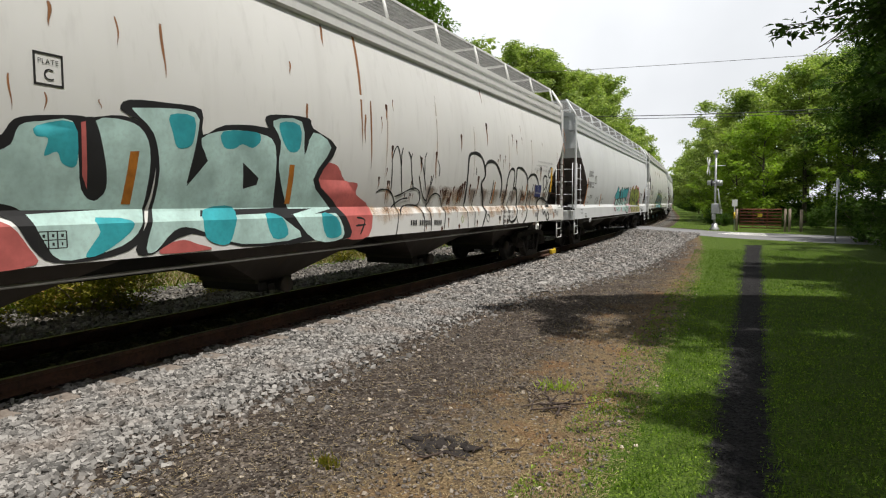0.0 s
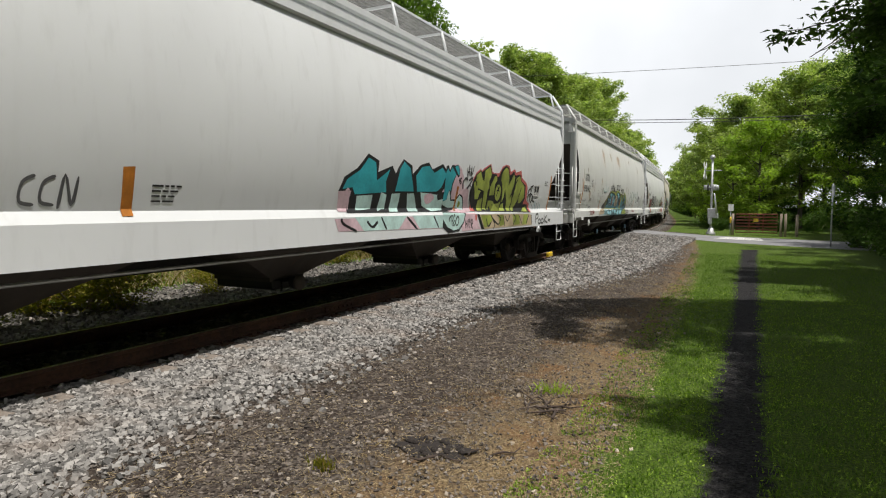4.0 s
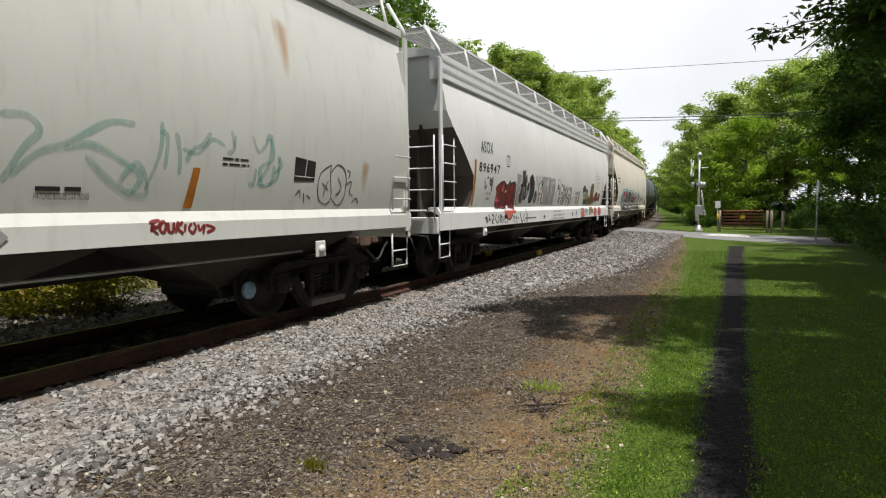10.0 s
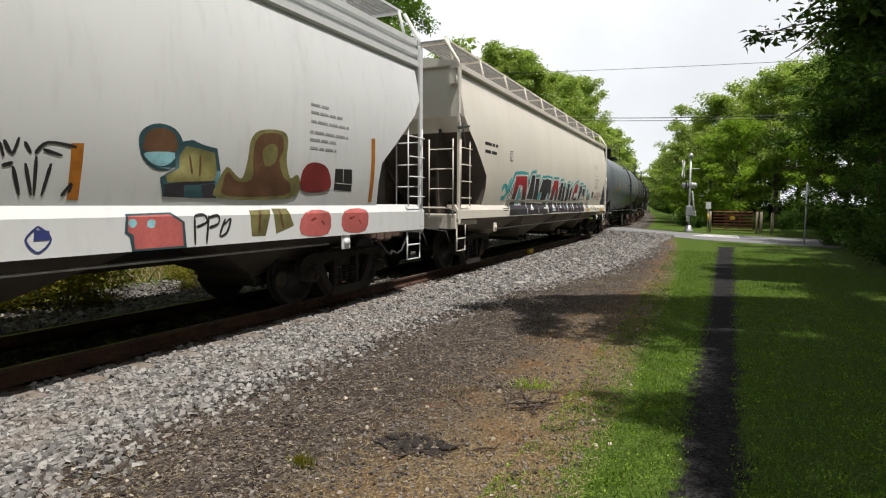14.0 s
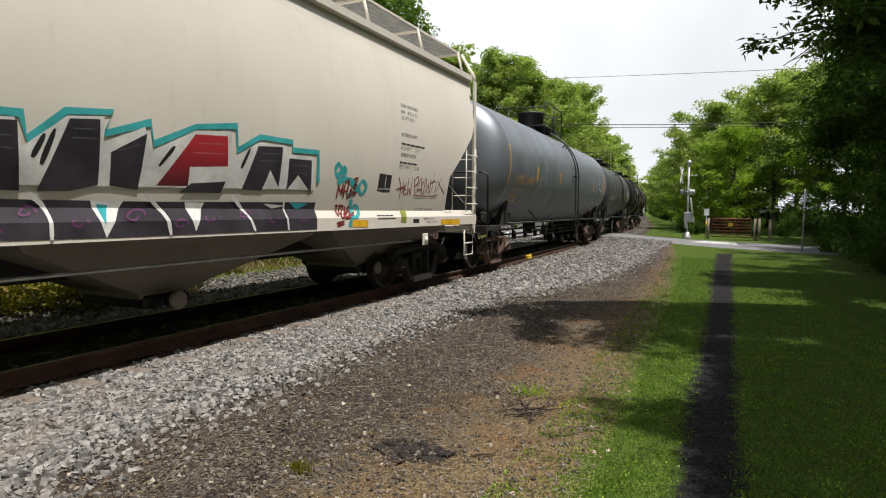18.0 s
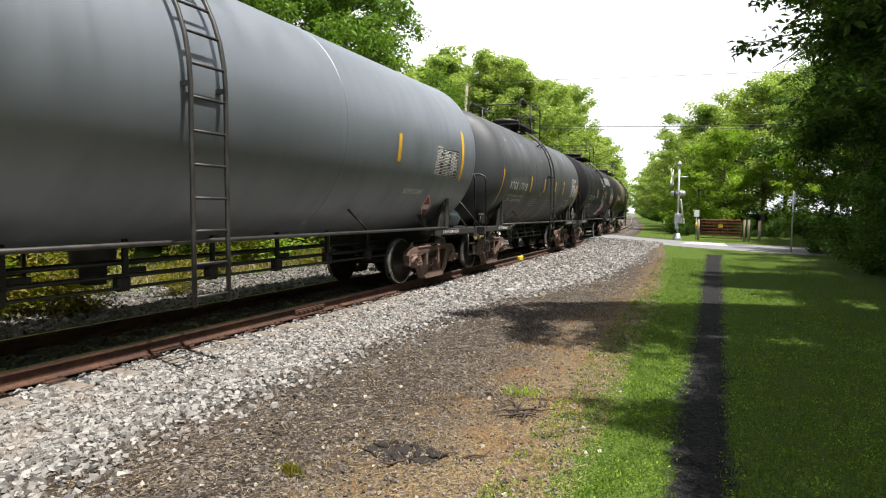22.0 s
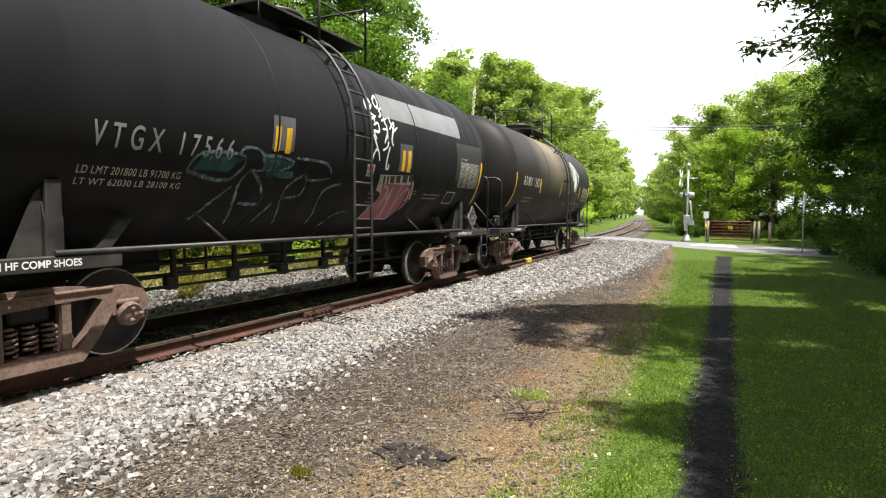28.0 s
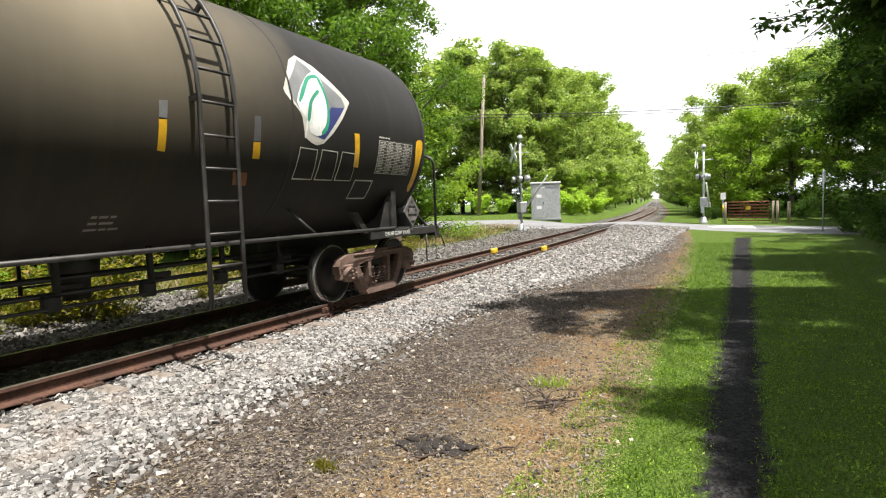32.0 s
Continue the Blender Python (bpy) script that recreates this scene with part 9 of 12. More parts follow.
stroke(hop3, "black", 0.05, [(-3.57, 1.47), (-3.53, 1.67), (-3.45, 1.81), (-3.23, 1.91), (-2.91, 1.88), (-2.85, 2.11), (-2.31, 2.13), (-1.75, 2.08), (-1.54, 1.94), (-1.43, 2.1)], [(-1.19, 2.1), (-0.71, 2.18), (-0.23, 2.1), (0.03, 1.95), (-0.03, 1.64), (-0.21, 1.43)], [(0.39, 1.43), (0.31, 1.91), (0.44, 2.07), (0.79, 1.77), (1.22, 2.1), (1.69, 1.84), (1.4, 1.83)], [(-3.11, 1.87), (-3.06, 1.77), (-2.93, 1.78), (-2.67, 2.01), (-2.8, 1.87), (-2.98, 1.73)], [(-2.89, 1.63), (-2.71, 1.75), (-2.56, 1.73), (-2.78, 1.64), (-2.86, 1.53)], [(-2.82, 1.48), (-2.64, 1.61), (-2.51, 1.64)], [(-2.6, 1.9), (-2.46, 1.94), (-2.35, 1.86)], [(-2.5, 1.69), (-2.42, 1.46)], [(-1.69, 1.45), (-1.57, 1.78), (-1.39, 2.06)], [(-1.58, 1.45), (-1.45, 1.65)], [(-0.71, 2.16), (-0.54, 1.95), (-0.52, 1.63), (-0.63, 1.44)], [(-0.54, 1.77), (-0.37, 1.85), (-0.19, 1.82)], [(0.52, 1.42), (0.67, 1.68), (1.03, 1.85), (1.45, 1.69)], [(1.04, 1.81), (1.23, 1.99), (1.53, 1.85)], [(0.86, 1.42), (1.08, 1.65), (1.53, 1.61)])
stroke(hop3, "sky", 0.09, [(-2.81, 2.06), (-2.62, 2.05), (-2.53, 1.85), (-2.51, 1.64)], [(-1.6, 1.71), (-1.5, 1.9)], [(-1, 2.14), (-0.65, 2.07), (-0.54, 1.95)], [(0.45, 1.99), (0.5, 1.6)])
stroke(hop3, "sky", 0.05, [(-3.09, 1.83), (-3.01, 1.75)], [(-2.84, 1.66), (-2.68, 1.73)], [(-2.04, 2.09), (-2.04, 1.88)], [(1.23, 2.03), (1.45, 1.89)], [(-0.44, 2.01), (-0.22, 1.99)], [(-3.26, 1.48), (-3.03, 1.68)], [(0.02, 1.6), (-0.13, 1.46)])
stroke(hop3, "white", 0.03, [(-2, 2), (-1.92, 1.94), (-1.99, 1.9), (-2, 2)], [(-1.99, 1.88), (-1.91, 1.85), (-1.98, 1.79), (-1.9, 1.78)], [(-1.94, 1.75), (-1.98, 1.69), (-1.92, 1.66), (-1.9, 1.72), (-1.94, 1.75)], [(-1.88, 1.62), (-1.95, 1.6), (-1.95, 1.54), (-1.87, 1.53)], [(-2.8, 1.54), (-2.64, 1.66)], [(-2.87, 1.67), (-2.7, 1.76)], [(-1.44, 2.02), (-1.38, 1.97)])
blob(hop3, "black", [(-1.5, 1.75), (-1.44, 1.95), (-1.18, 2.1), (-0.85, 2), (-0.71, 1.77), (-0.78, 1.52), (-1.12, 1.43), (-1.38, 1.53)])
blob(hop3, "tan", [(-1.46, 1.75), (-1.4, 1.93), (-1.17, 2.05), (-0.89, 1.96), (-0.77, 1.77), (-0.83, 1.55), (-1.1, 1.47), (-1.35, 1.55)])
stroke(hop3, "black", 0.1, [(-1.36, 1.96), (-0.86, 1.53)], [(-0.93, 1.96), (-1.31, 1.53)])
stroke(hop3, "black", 0.04, [(-1.17, 2.02), (-1.16, 1.89)], [(-1.23, 1.97), (-1.1, 1.98)], [(-1.37, 1.69), (-1.32, 1.8), (-1.4, 1.84)], [(-0.96, 1.79), (-0.86, 1.86), (-0.93, 1.69), (-0.82, 1.73)])
blob(hop3, "dteal", [(-3.28, 1.4), (1.91, 1.43), (2.02, 1.16), (-0.48, 1.14), (-2.11, 1.15), (-3.35, 1.19)], False)
blob(hop3, "sky", [(-4.12, 1.41), (-3.29, 1.41), (-3.32, 1.2), (-4.18, 1.19)], False)
stroke(hop3, "black", 0.06, [(-4.01, 1.41), (-4.09, 1.22)])
stroke(hop3, "black", 0.06, [(-3.92, 1.41), (-3.99, 1.21)])
stroke(hop3, "black", 0.06, [(-3.82, 1.41), (-3.9, 1.2)])
stroke(hop3, "black", 0.06, [(-3.71, 1.4), (-3.79, 1.2)])
stroke(hop3, "black", 0.06, [(-3.6, 1.4), (-3.69, 1.19)])
stroke(hop3, "black", 0.06, [(-3.49, 1.4), (-3.57, 1.18)])
stroke(hop3, "black", 0.06, [(-3.37, 1.39), (-3.46, 1.17)])
blob(hop3, "black", [(-3.23, 1.24), (-3.13, 1.36), (-2.87, 1.37), (-2.75, 1.31), (-2.85, 1.2), (-3.11, 1.2)])
blob(hop3, "sky", [(-3.21, 1.25), (-3.11, 1.35), (-2.89, 1.36), (-2.78, 1.3), (-2.88, 1.21), (-3.09, 1.21)])
blob(hop3, "black", [(-2.77, 1.23), (-2.67, 1.33), (-2.34, 1.35), (-2.16, 1.25), (-2.34, 1.17), (-2.67, 1.18)])
blob(hop3, "sky", [(-2.75, 1.24), (-2.64, 1.32), (-2.37, 1.34), (-2.19, 1.24), (-2.36, 1.18), (-2.65, 1.19)])
blob(hop3, "black", [(-2.17, 1.38), (-2.03, 1.24), (-1.69, 1.37), (-1.74, 1.41)])
blob(hop3, "sky", [(-2.15, 1.37), (-2, 1.25), (-1.72, 1.36), (-1.78, 1.4)])
blob(hop3, "black", [(-1.65, 1.37), (-1.42, 1.21), (-1.05, 1.23), (-1.09, 1.38)])
blob(hop3, "sky", [(-1.62, 1.35), (-1.38, 1.22), (-1.09, 1.25), (-1.13, 1.37)])
blob(hop3, "black", [(-0.94, 1.23), (-0.63, 1.14), (-0.26, 1.26), (-0.33, 1.38)])
blob(hop3, "sky", [(-0.9, 1.24), (-0.59, 1.15), (-0.3, 1.24), (-0.38, 1.37)])
blob(hop3, "black", [(-0.3, 1.33), (-0.02, 1.17), (0.53, 1.2), (0.7, 1.36), (0.29, 1.38)])
blob(hop3, "sky", [(-0.25, 1.32), (0.03, 1.18), (0.47, 1.22), (0.64, 1.34), (0.23, 1.37)])
blob(hop3, "lime", [(0.68, 1.19), (1.05, 1.37), (1.73, 1.39), (1.81, 1.2)])
stroke(hop3, "black", 0.03, [(0.82, 1.31), (1.19, 1.21), (1.68, 1.35)], [(1.04, 1.35), (1.19, 1.21)])
stroke(hop3, "white", 0.04, [(-3.28, 1.25), (-3.15, 1.36)], [(-2.08, 1.41), (-1.7, 1.43)], [(-2.6, 1.4), (-2.28, 1.41)])
for y_, top_, drop_, w_ in ((-4.2, 3.95, 0.9, 0.7), (-2.4, 3.9, 0.5, 0.5), (3.1, 3.95, 0.35, 0.6), (6.2, 3.9, 0.8, 0.4), (2.4, 2.45, 0.6, 0.22), (7.9, 2.2, 0.5, 0.3)):
    drip(hop3, "flare", y_, top_, drop_, w_)
blob(hop3, "grey", [(2.05, 1.38), (2.83, 1.39), (2.97, 1.23), (2.02, 1.2)])
scribble(hop3, "mud", 2.06, 1.22, 0.78, 0.15, 4, 5, 0.03)
blob(hop3, "tan", [(-5.02, 1.3), (-4.82, 1.41), (-3.91, 1.44), (-3.98, 1.23), (-5.07, 1.21)], False)
words(hop3, "letter", "TO BE HATED", -4.81, 1.29, 0.11, 0.81, 0.1, bold=0.02)
blob(hop3, "mud", [(-4.41, 1.47), (-4.15, 1.66), (-3.79, 1.7), (-3.71, 1.46)])
scribble(hop3, "black", -4.33, 1.48, 0.50, 0.13, 4, 21, 0.05)
words(hop3, "maroon", "CAUTION", -3.97, 1.76, 0.05, 0.22)
stroke(hop3, "pale", 0.04, [(-4.99, 2.12), (-4.96, 1.76)], [(-4.49, 2.31), (-4.39, 2.18), (-4.12, 2.13), (-3.7, 2.2), (-3.46, 2.33), (-3.42, 2.11)], [(-5.24, 1.84), (-5.16, 1.71), (-4.99, 1.72)], [(-3.97, 2.56), (-4.03, 2.01)])
blob(hop3, "orange", [(2.54, 1.93), (2.58, 1.93), (2.55, 1.49), (2.48, 1.49)], False, name="reflective_stripe")
blob(hop3, "orange", [(4.78, 1.92), (4.87, 1.92), (4.8, 1.5), (4.69, 1.5)], False, name="reflective_stripe")
drip(hop3, "flare", 1.73, 2.57, 0.40, 0.25)
stroke(hop3, "fade", 0.07, [(3.00, 1.71), (3.15, 1.98), (3.27, 2.13), (3.18, 2.24), (2.99, 2.23)], [(3.06, 1.76), (3.25, 1.95), (3.46, 2.04), (3.69, 2.18), (3.89, 2.28), (4.11, 2.28)], [(3.46, 2.00), (3.69, 2.06), (3.94, 1.96), (4.18, 1.81), (4.10, 1.64)], [(3.65, 1.96), (3.87, 1.76), (4.10, 1.62)])
stroke(hop3, "fade", 0.05, [(4.40, 2.34), (4.38, 2.04), (4.24, 1.68)], [(4.64, 2.10), (4.84, 2.07), (5.01, 2.23), (5.19, 2.17)], [(5.59, 2.33), (5.70, 2.14), (5.88, 2.31), (5.86, 1.99), (5.71, 1.77), (6.00, 1.83), (6.05, 2.11)], [(5.28, 2.35), (5.32, 2.16)])
words(hop3, "letter", "HATCHES BEFORE CAR MOVES", 3.24, 1.58, 0.055, 0.46)
bars(hop3, "letter", 3.25, 1.65, 0.46, 0.10, 1, 12)
bars(hop3, "letter", 5.16, 2.03, 0.58, 0.060, 2, 8)
stroke(hop3, "fade", 0.05, [(3.97, 1.75), (4.02, 1.83), (4.12, 1.93), (4.19, 1.89), (4.26, 1.73), (4.22, 1.62), (4.05, 1.68)])
stroke(hop3, "fade", 0.06, [(4.38, 2.25), (4.46, 2.19), (4.44, 1.88)], [(4.56, 2.25), (4.61, 2.04), (4.61, 1.84)], [(4.69, 1.97), (4.76, 2.1), (4.89, 2.16), (4.99, 2.3)], [(5.33, 2.3), (5.31, 2.15), (5.22, 2.09)], [(5.66, 1.96), (5.63, 1.76), (5.56, 1.79)], [(5.8, 2.28), (5.88, 2.35), (5.93, 2.09), (5.73, 1.96), (5.79, 1.76), (5.93, 1.81), (5.96, 2.01)], [(6.01, 2.13), (6.08, 2.01), (5.97, 1.92)])
stroke(hop3, "ash", 0.02, [(7.07, 2.08), (6.86, 1.96), (6.82, 1.76), (6.89, 1.59), (7.05, 1.54), (7.13, 1.66), (7.07, 1.91), (7.07, 2.08)], [(7.08, 1.98), (7.22, 2.09), (7.41, 1.99), (7.44, 1.67), (7.31, 1.52), (7.13, 1.63)], [(7.24, 1.91), (7.34, 1.77), (7.23, 1.66)], [(6.9, 1.83), (7.06, 1.73)], [(6.95, 1.66), (7.03, 1.87)], [(7.44, 2.03), (7.52, 2), (7.49, 1.92)], [(7.42, 1.81), (7.57, 1.87), (7.55, 1.71), (7.65, 1.67)], [(7.64, 1.56), (7.74, 1.63), (7.82, 1.54)])
stroke(hop3, "ash", 0.018, [(6.39, 1.65), (6.46, 1.72), (6.49, 1.62)], [(6.54, 1.69), (6.58, 1.56)], [(6.61, 1.66), (6.7, 1.62)])
blob(hop3, "letter", [(6.33, 2.14), (6.74, 2.1), (6.73, 1.84), (6.33, 1.83)], False, name="label_panel")
stroke(hop3, "white", 0.012, [(6.56, 2.12), (6.54, 1.88)], [(6.33, 1.9), (6.72, 1.89)])
stroke(hop3, "maroon", 0.035, [(4.31, 1.37), (4.28, 1.27)], [(4.26, 1.36), (4.38, 1.38), (4.36, 1.32), (4.29, 1.31), (4.36, 1.24)], [(4.39, 1.35), (4.43, 1.37), (4.45, 1.32), (4.42, 1.26), (4.38, 1.29), (4.39, 1.35)], [(4.47, 1.36), (4.48, 1.27), (4.53, 1.27), (4.54, 1.36)], [(4.59, 1.37), (4.56, 1.25)], [(4.65, 1.36), (4.58, 1.31), (4.65, 1.24)], [(4.68, 1.34), (4.67, 1.25)], [(4.76, 1.34), (4.72, 1.29), (4.77, 1.24), (4.81, 1.3), (4.78, 1.35)], [(4.84, 1.33), (4.86, 1.26), (4.92, 1.32), (4.9, 1.22)], [(4.94, 1.32), (5.06, 1.28), (4.95, 1.24)])

# fourth hopper: number, red and grey tags, notices on the sill
words(hop4, "letter", "ASOX", -7.37, 2.68, 0.26, 0.76, bold=0.02)
words(hop4, "letter", "896947", -7.45, 2.25, 0.21, 1.33, bold=0.02)
blob(hop4, "orange", [(-7.73, 2.49), (-7.62, 2.5), (-7.58, 1.51), (-7.69, 1.51)], False, name="reflective_stripe", label="orange reflective stripe")
box_mark(hop4, "letter", -5.64, 2.46, 0.25, 0.27, "C")
words(hop4, "letter", "220000", -6.88, 1.76, 0.05, 0.28)
words(hop4, "letter", "65900", -6.86, 1.64, 0.06, 0.25)
blob(hop4, "white", [(-5.56, 1.28), (-5.34, 1.28), (-5.35, 1.12), (-5.57, 1.12)], False, name="label_panel")
blob(hop4, "letter", [(-5.55, 1.27), (-5.36, 1.27), (-5.36, 1.2), (-5.55, 1.2)], False, name="label_panel")
bars(hop4, "letter", -3.84, 1.14, 1.11, 0.090, 1, 6)
blob(hop4, "letter", [(-1.91, 1.22), (-1.82, 1.16), (-1.9, 1.1), (-2, 1.16)])
blob(hop4, "orange", [(0.38, 2), (0.48, 2.01), (0.46, 1.52), (0.36, 1.53)], False, name="reflective_stripe")
blob(hop4, "orange", [(2.77, 2), (2.88, 2.01), (2.86, 1.52), (2.76, 1.52)], False, name="reflective_stripe")
blob(hop4, "orange", [(7.39, 2.5), (7.49, 2.51), (7.57, 1.52), (7.47, 1.52)], False, name="reflective_stripe")
blob(hop4, "black", [(-6.3, 1.92), (-6.21, 1.99), (-5.89, 2.11), (-5.85, 2.08), (-5.77, 2.12), (-5.61, 2.06), (-5.5, 2.02), (-5.3, 2.14), (-5.24, 2.08), (-5.07, 2.1), (-4.91, 2.13), (-4.8, 2.04), (-4.76, 1.71), (-4.72, 1.42), (-4.86, 1.42), (-5.24, 1.45), (-5.57, 1.42), (-5.82, 1.44), (-6.15, 1.43), (-6.24, 1.6), (-6.21, 1.81)], False)
blob(hop4, "maroon", [(-6.26, 1.91), (-6.15, 1.98), (-5.89, 2.08), (-5.88, 1.85), (-5.89, 1.63), (-5.94, 1.46), (-6.12, 1.45), (-6.2, 1.6), (-6.17, 1.78)], False)
blob(hop4, "maroon", [(-5.84, 2.05), (-5.75, 2.08), (-5.6, 2.02), (-5.66, 1.86), (-5.59, 1.81), (-5.5, 1.69), (-5.53, 1.44), (-5.83, 1.45), (-5.84, 1.69), (-5.84, 1.85)], False)
blob(hop4, "maroon", [(-5.52, 1.99), (-5.3, 2.1), (-5.32, 1.87), (-5.26, 1.73), (-5.24, 2.02), (-5.04, 2.07), (-5.02, 1.77), (-5.04, 1.58), (-5.16, 1.57), (-5.36, 1.64), (-5.46, 1.75), (-5.56, 1.86)], False)
blob(hop4, "maroon", [(-4.96, 2.06), (-4.87, 2.09), (-4.83, 1.99), (-4.8, 1.65), (-4.9, 1.61), (-4.97, 1.77), (-4.99, 1.95)], False)
blob(hop4, "maroon", [(-5.46, 1.70), (-5.24, 1.62), (-5.04, 1.60), (-4.80, 1.63), (-4.78, 1.46), (-5.20, 1.47), (-5.46, 1.45)], False)
blob(hop4, "white", [(-5.61, 1.85), (-5.56, 1.9), (-5.53, 1.85), (-5.56, 1.82)])
blob(hop4, "white", [(-5.36, 1.49), (-5.27, 1.52), (-5.22, 1.46), (-5.29, 1.42), (-5.36, 1.43)])
blob(hop4, "red", [(-5.58, 1.39), (-4.88, 1.38), (-4.81, 1.31), (-4.92, 1.32), (-5.03, 1.2), (-5.22, 1.15), (-5.37, 1.2), (-5.48, 1.29)], False)
blob(hop4, "red", [(-4.95, 1.41), (-4.74, 1.4), (-4.68, 1.35), (-4.74, 1.3), (-4.86, 1.32)])
stroke(hop4, "black", 0.03, [(-5.58, 1.39), (-5.48, 1.28), (-5.35, 1.18), (-5.2, 1.15), (-5.03, 1.2), (-4.91, 1.31)])
blob(hop4, "soot", [(-4.79, 2.33), (-4.4, 2.31), (-4.31, 1.52), (-4.7, 1.52)], False)
stroke(hop4, "letter", 0.05, [(-7.06, 2.12), (-7.01, 1.93), (-6.97, 1.9), (-6.89, 1.97)], [(-6.93, 2.13), (-6.83, 2.15)], [(-6.74, 2.15), (-6.7, 2), (-6.62, 2.02), (-6.69, 2.14)], [(-6.62, 2.02), (-6.57, 1.83)], [(-6.57, 2.17), (-6.56, 2.08), (-6.51, 1.96)])
stroke(hop4, "letter", 0.045, [(-6.85, 1.26), (-6.84, 1.12)], [(-6.93, 1.21), (-6.85, 1.24), (-6.8, 1.19)], [(-6.8, 1.25), (-6.75, 1.1)], [(-6.69, 1.31), (-6.64, 1.2), (-6.68, 1.16), (-6.56, 1.19)], [(-6.48, 1.27), (-6.41, 1.29), (-6.34, 1.2), (-6.47, 1.13), (-6.35, 1.07)], [(-6.22, 1.22), (-6.18, 1.31), (-6.25, 1.13)], [(-6.18, 1.16), (-6.09, 1.06)], [(-6.04, 1.27), (-5.98, 1.15), (-6.05, 1.1)], [(-5.9, 1.31), (-5.86, 1.09), (-5.78, 1.19), (-5.85, 1.29)], [(-5.73, 1.24), (-5.67, 1.16), (-5.73, 1.07)])
stroke(hop4, "letter", 0.02, [(-5.57, 1.27), (-5.37, 1.26), (-5.37, 1.11), (-5.58, 1.11), (-5.57, 1.27)], [(-5.56, 1.19), (-5.38, 1.18)], [(-5.56, 1.11), (-5.55, 1.03)], [(-5.38, 1.11), (-5.37, 1.02)])
blob(hop4, "letter", [(-5.57, 1.26), (-5.38, 1.25), (-5.38, 1.2), (-5.57, 1.21)], False)
blob(hop4, "soot", [(-2.43, 2.34), (-2.24, 2.35), (-2.16, 2.36), (-1.83, 2.35), (-1.47, 2.38), (-1.42, 2.32), (-1.06, 2.36), (-0.84, 2.31), (-0.84, 1.53), (-2.04, 1.52), (-2.14, 1.88), (-2.43, 1.99)], False)
stroke(hop4, "mist", 0.1, [(-2.07, 2.28), (-2.04, 2.08), (-2.07, 1.88)], [(-1.93, 2.30), (-1.95, 2.10), (-1.98, 1.89)])
blob(hop4, "mist", [(-1.85, 2.25), (-1.64, 2.29), (-1.63, 1.90), (-1.78, 1.90), (-1.87, 2.02), (-1.88, 2.14)])
blob(hop4, "mist", [(-1.35, 2.26), (-1.22, 2.29), (-1.20, 1.88), (-1.29, 1.87), (-1.32, 1.98)])
blob(hop4, "mist", [(-1.17, 2.26), (-0.89, 2.27), (-0.92, 2.15), (-1.14, 2.14)])
stroke(hop4, "grey", 0.03, [(-2.15, 2.34), (-2.16, 2.01)], [(-1.98, 2.30), (-1.95, 2.18), (-2.02, 1.85)], [(-1.83, 2.33), (-1.90, 2.12), (-1.80, 1.90)], [(-1.62, 2.34), (-1.61, 2.07)], [(-1.49, 2.36), (-1.49, 2.12), (-1.31, 1.89)], [(-1.37, 2.27), (-1.17, 2.32), (-1.19, 2.13), (-0.92, 2.14)], [(-0.85, 2.30), (-0.83, 1.53)])
blob(hop4, "white", [(-4.57, 2.04), (-4.37, 2.13), (-4.35, 2.39), (-4.38, 2.46), (-4.04, 2.5), (-3.96, 2.55), (-3.9, 2.52), (-4.01, 2.39), (-3.91, 2.38), (-3.85, 2.22), (-3.83, 2.12), (-3.74, 2.21), (-3.64, 2.16), (-3.6, 1.96), (-3.64, 1.79), (-3.77, 1.66), (-3.94, 1.58), (-4.05, 1.65), (-4.16, 1.52), (-4.3, 1.52), (-4.45, 1.6), (-4.51, 1.71), (-4.47, 1.86), (-4.42, 1.98)], False)
blob(hop4, "coal", [(-4.32, 2.41), (-4.06, 2.46), (-4.07, 2.21), (-3.99, 2.34), (-3.92, 2.32), (-3.88, 2.16), (-3.9, 2.01), (-3.83, 2.08), (-3.73, 2.18), (-3.66, 2.1), (-3.64, 1.93), (-3.72, 1.78), (-3.95, 1.62), (-4.04, 1.69), (-4.18, 1.56), (-4.31, 1.56), (-4.43, 1.63), (-4.48, 1.73), (-4.42, 1.89), (-4.38, 2), (-4.51, 2.03), (-4.32, 2.1)], False)
blob(hop4, "greyp", [(-4.18, 1.73), (-4.19, 1.88), (-4.13, 1.96), (-4.06, 1.9), (-4.06, 1.73)])
stroke(hop4, "white", 0.025, [(-4.18, 1.56), (-4.21, 1.9), (-4.14, 1.99), (-4.05, 1.93), (-4.02, 1.72)], [(-3.87, 2.04), (-3.88, 1.89)])
blob(hop4, "ash", [(-4.3, 2.37), (-4.2, 2.4), (-4.22, 2.13), (-4.28, 2.07)])
blob(hop4, "ash", [(-3.99, 2.25), (-3.94, 2.22), (-3.93, 2.06), (-3.99, 2.05)])
blob(hop4, "white", [(-3.74, 2.22), (-3.65, 2.32), (-3.46, 2.39), (-3.28, 2.33), (-3.15, 2.17), (-3.08, 1.93), (-3.11, 1.71), (-3.25, 1.55), (-3.48, 1.54), (-3.64, 1.65), (-3.61, 1.91), (-3.66, 2.13)])
blob(hop4, "coal", [(-3.69, 2.21), (-3.61, 2.3), (-3.46, 2.36), (-3.31, 2.3), (-3.19, 2.16), (-3.13, 1.93), (-3.16, 1.74), (-3.27, 1.59), (-3.47, 1.57), (-3.6, 1.67), (-3.58, 1.91), (-3.63, 2.13)])
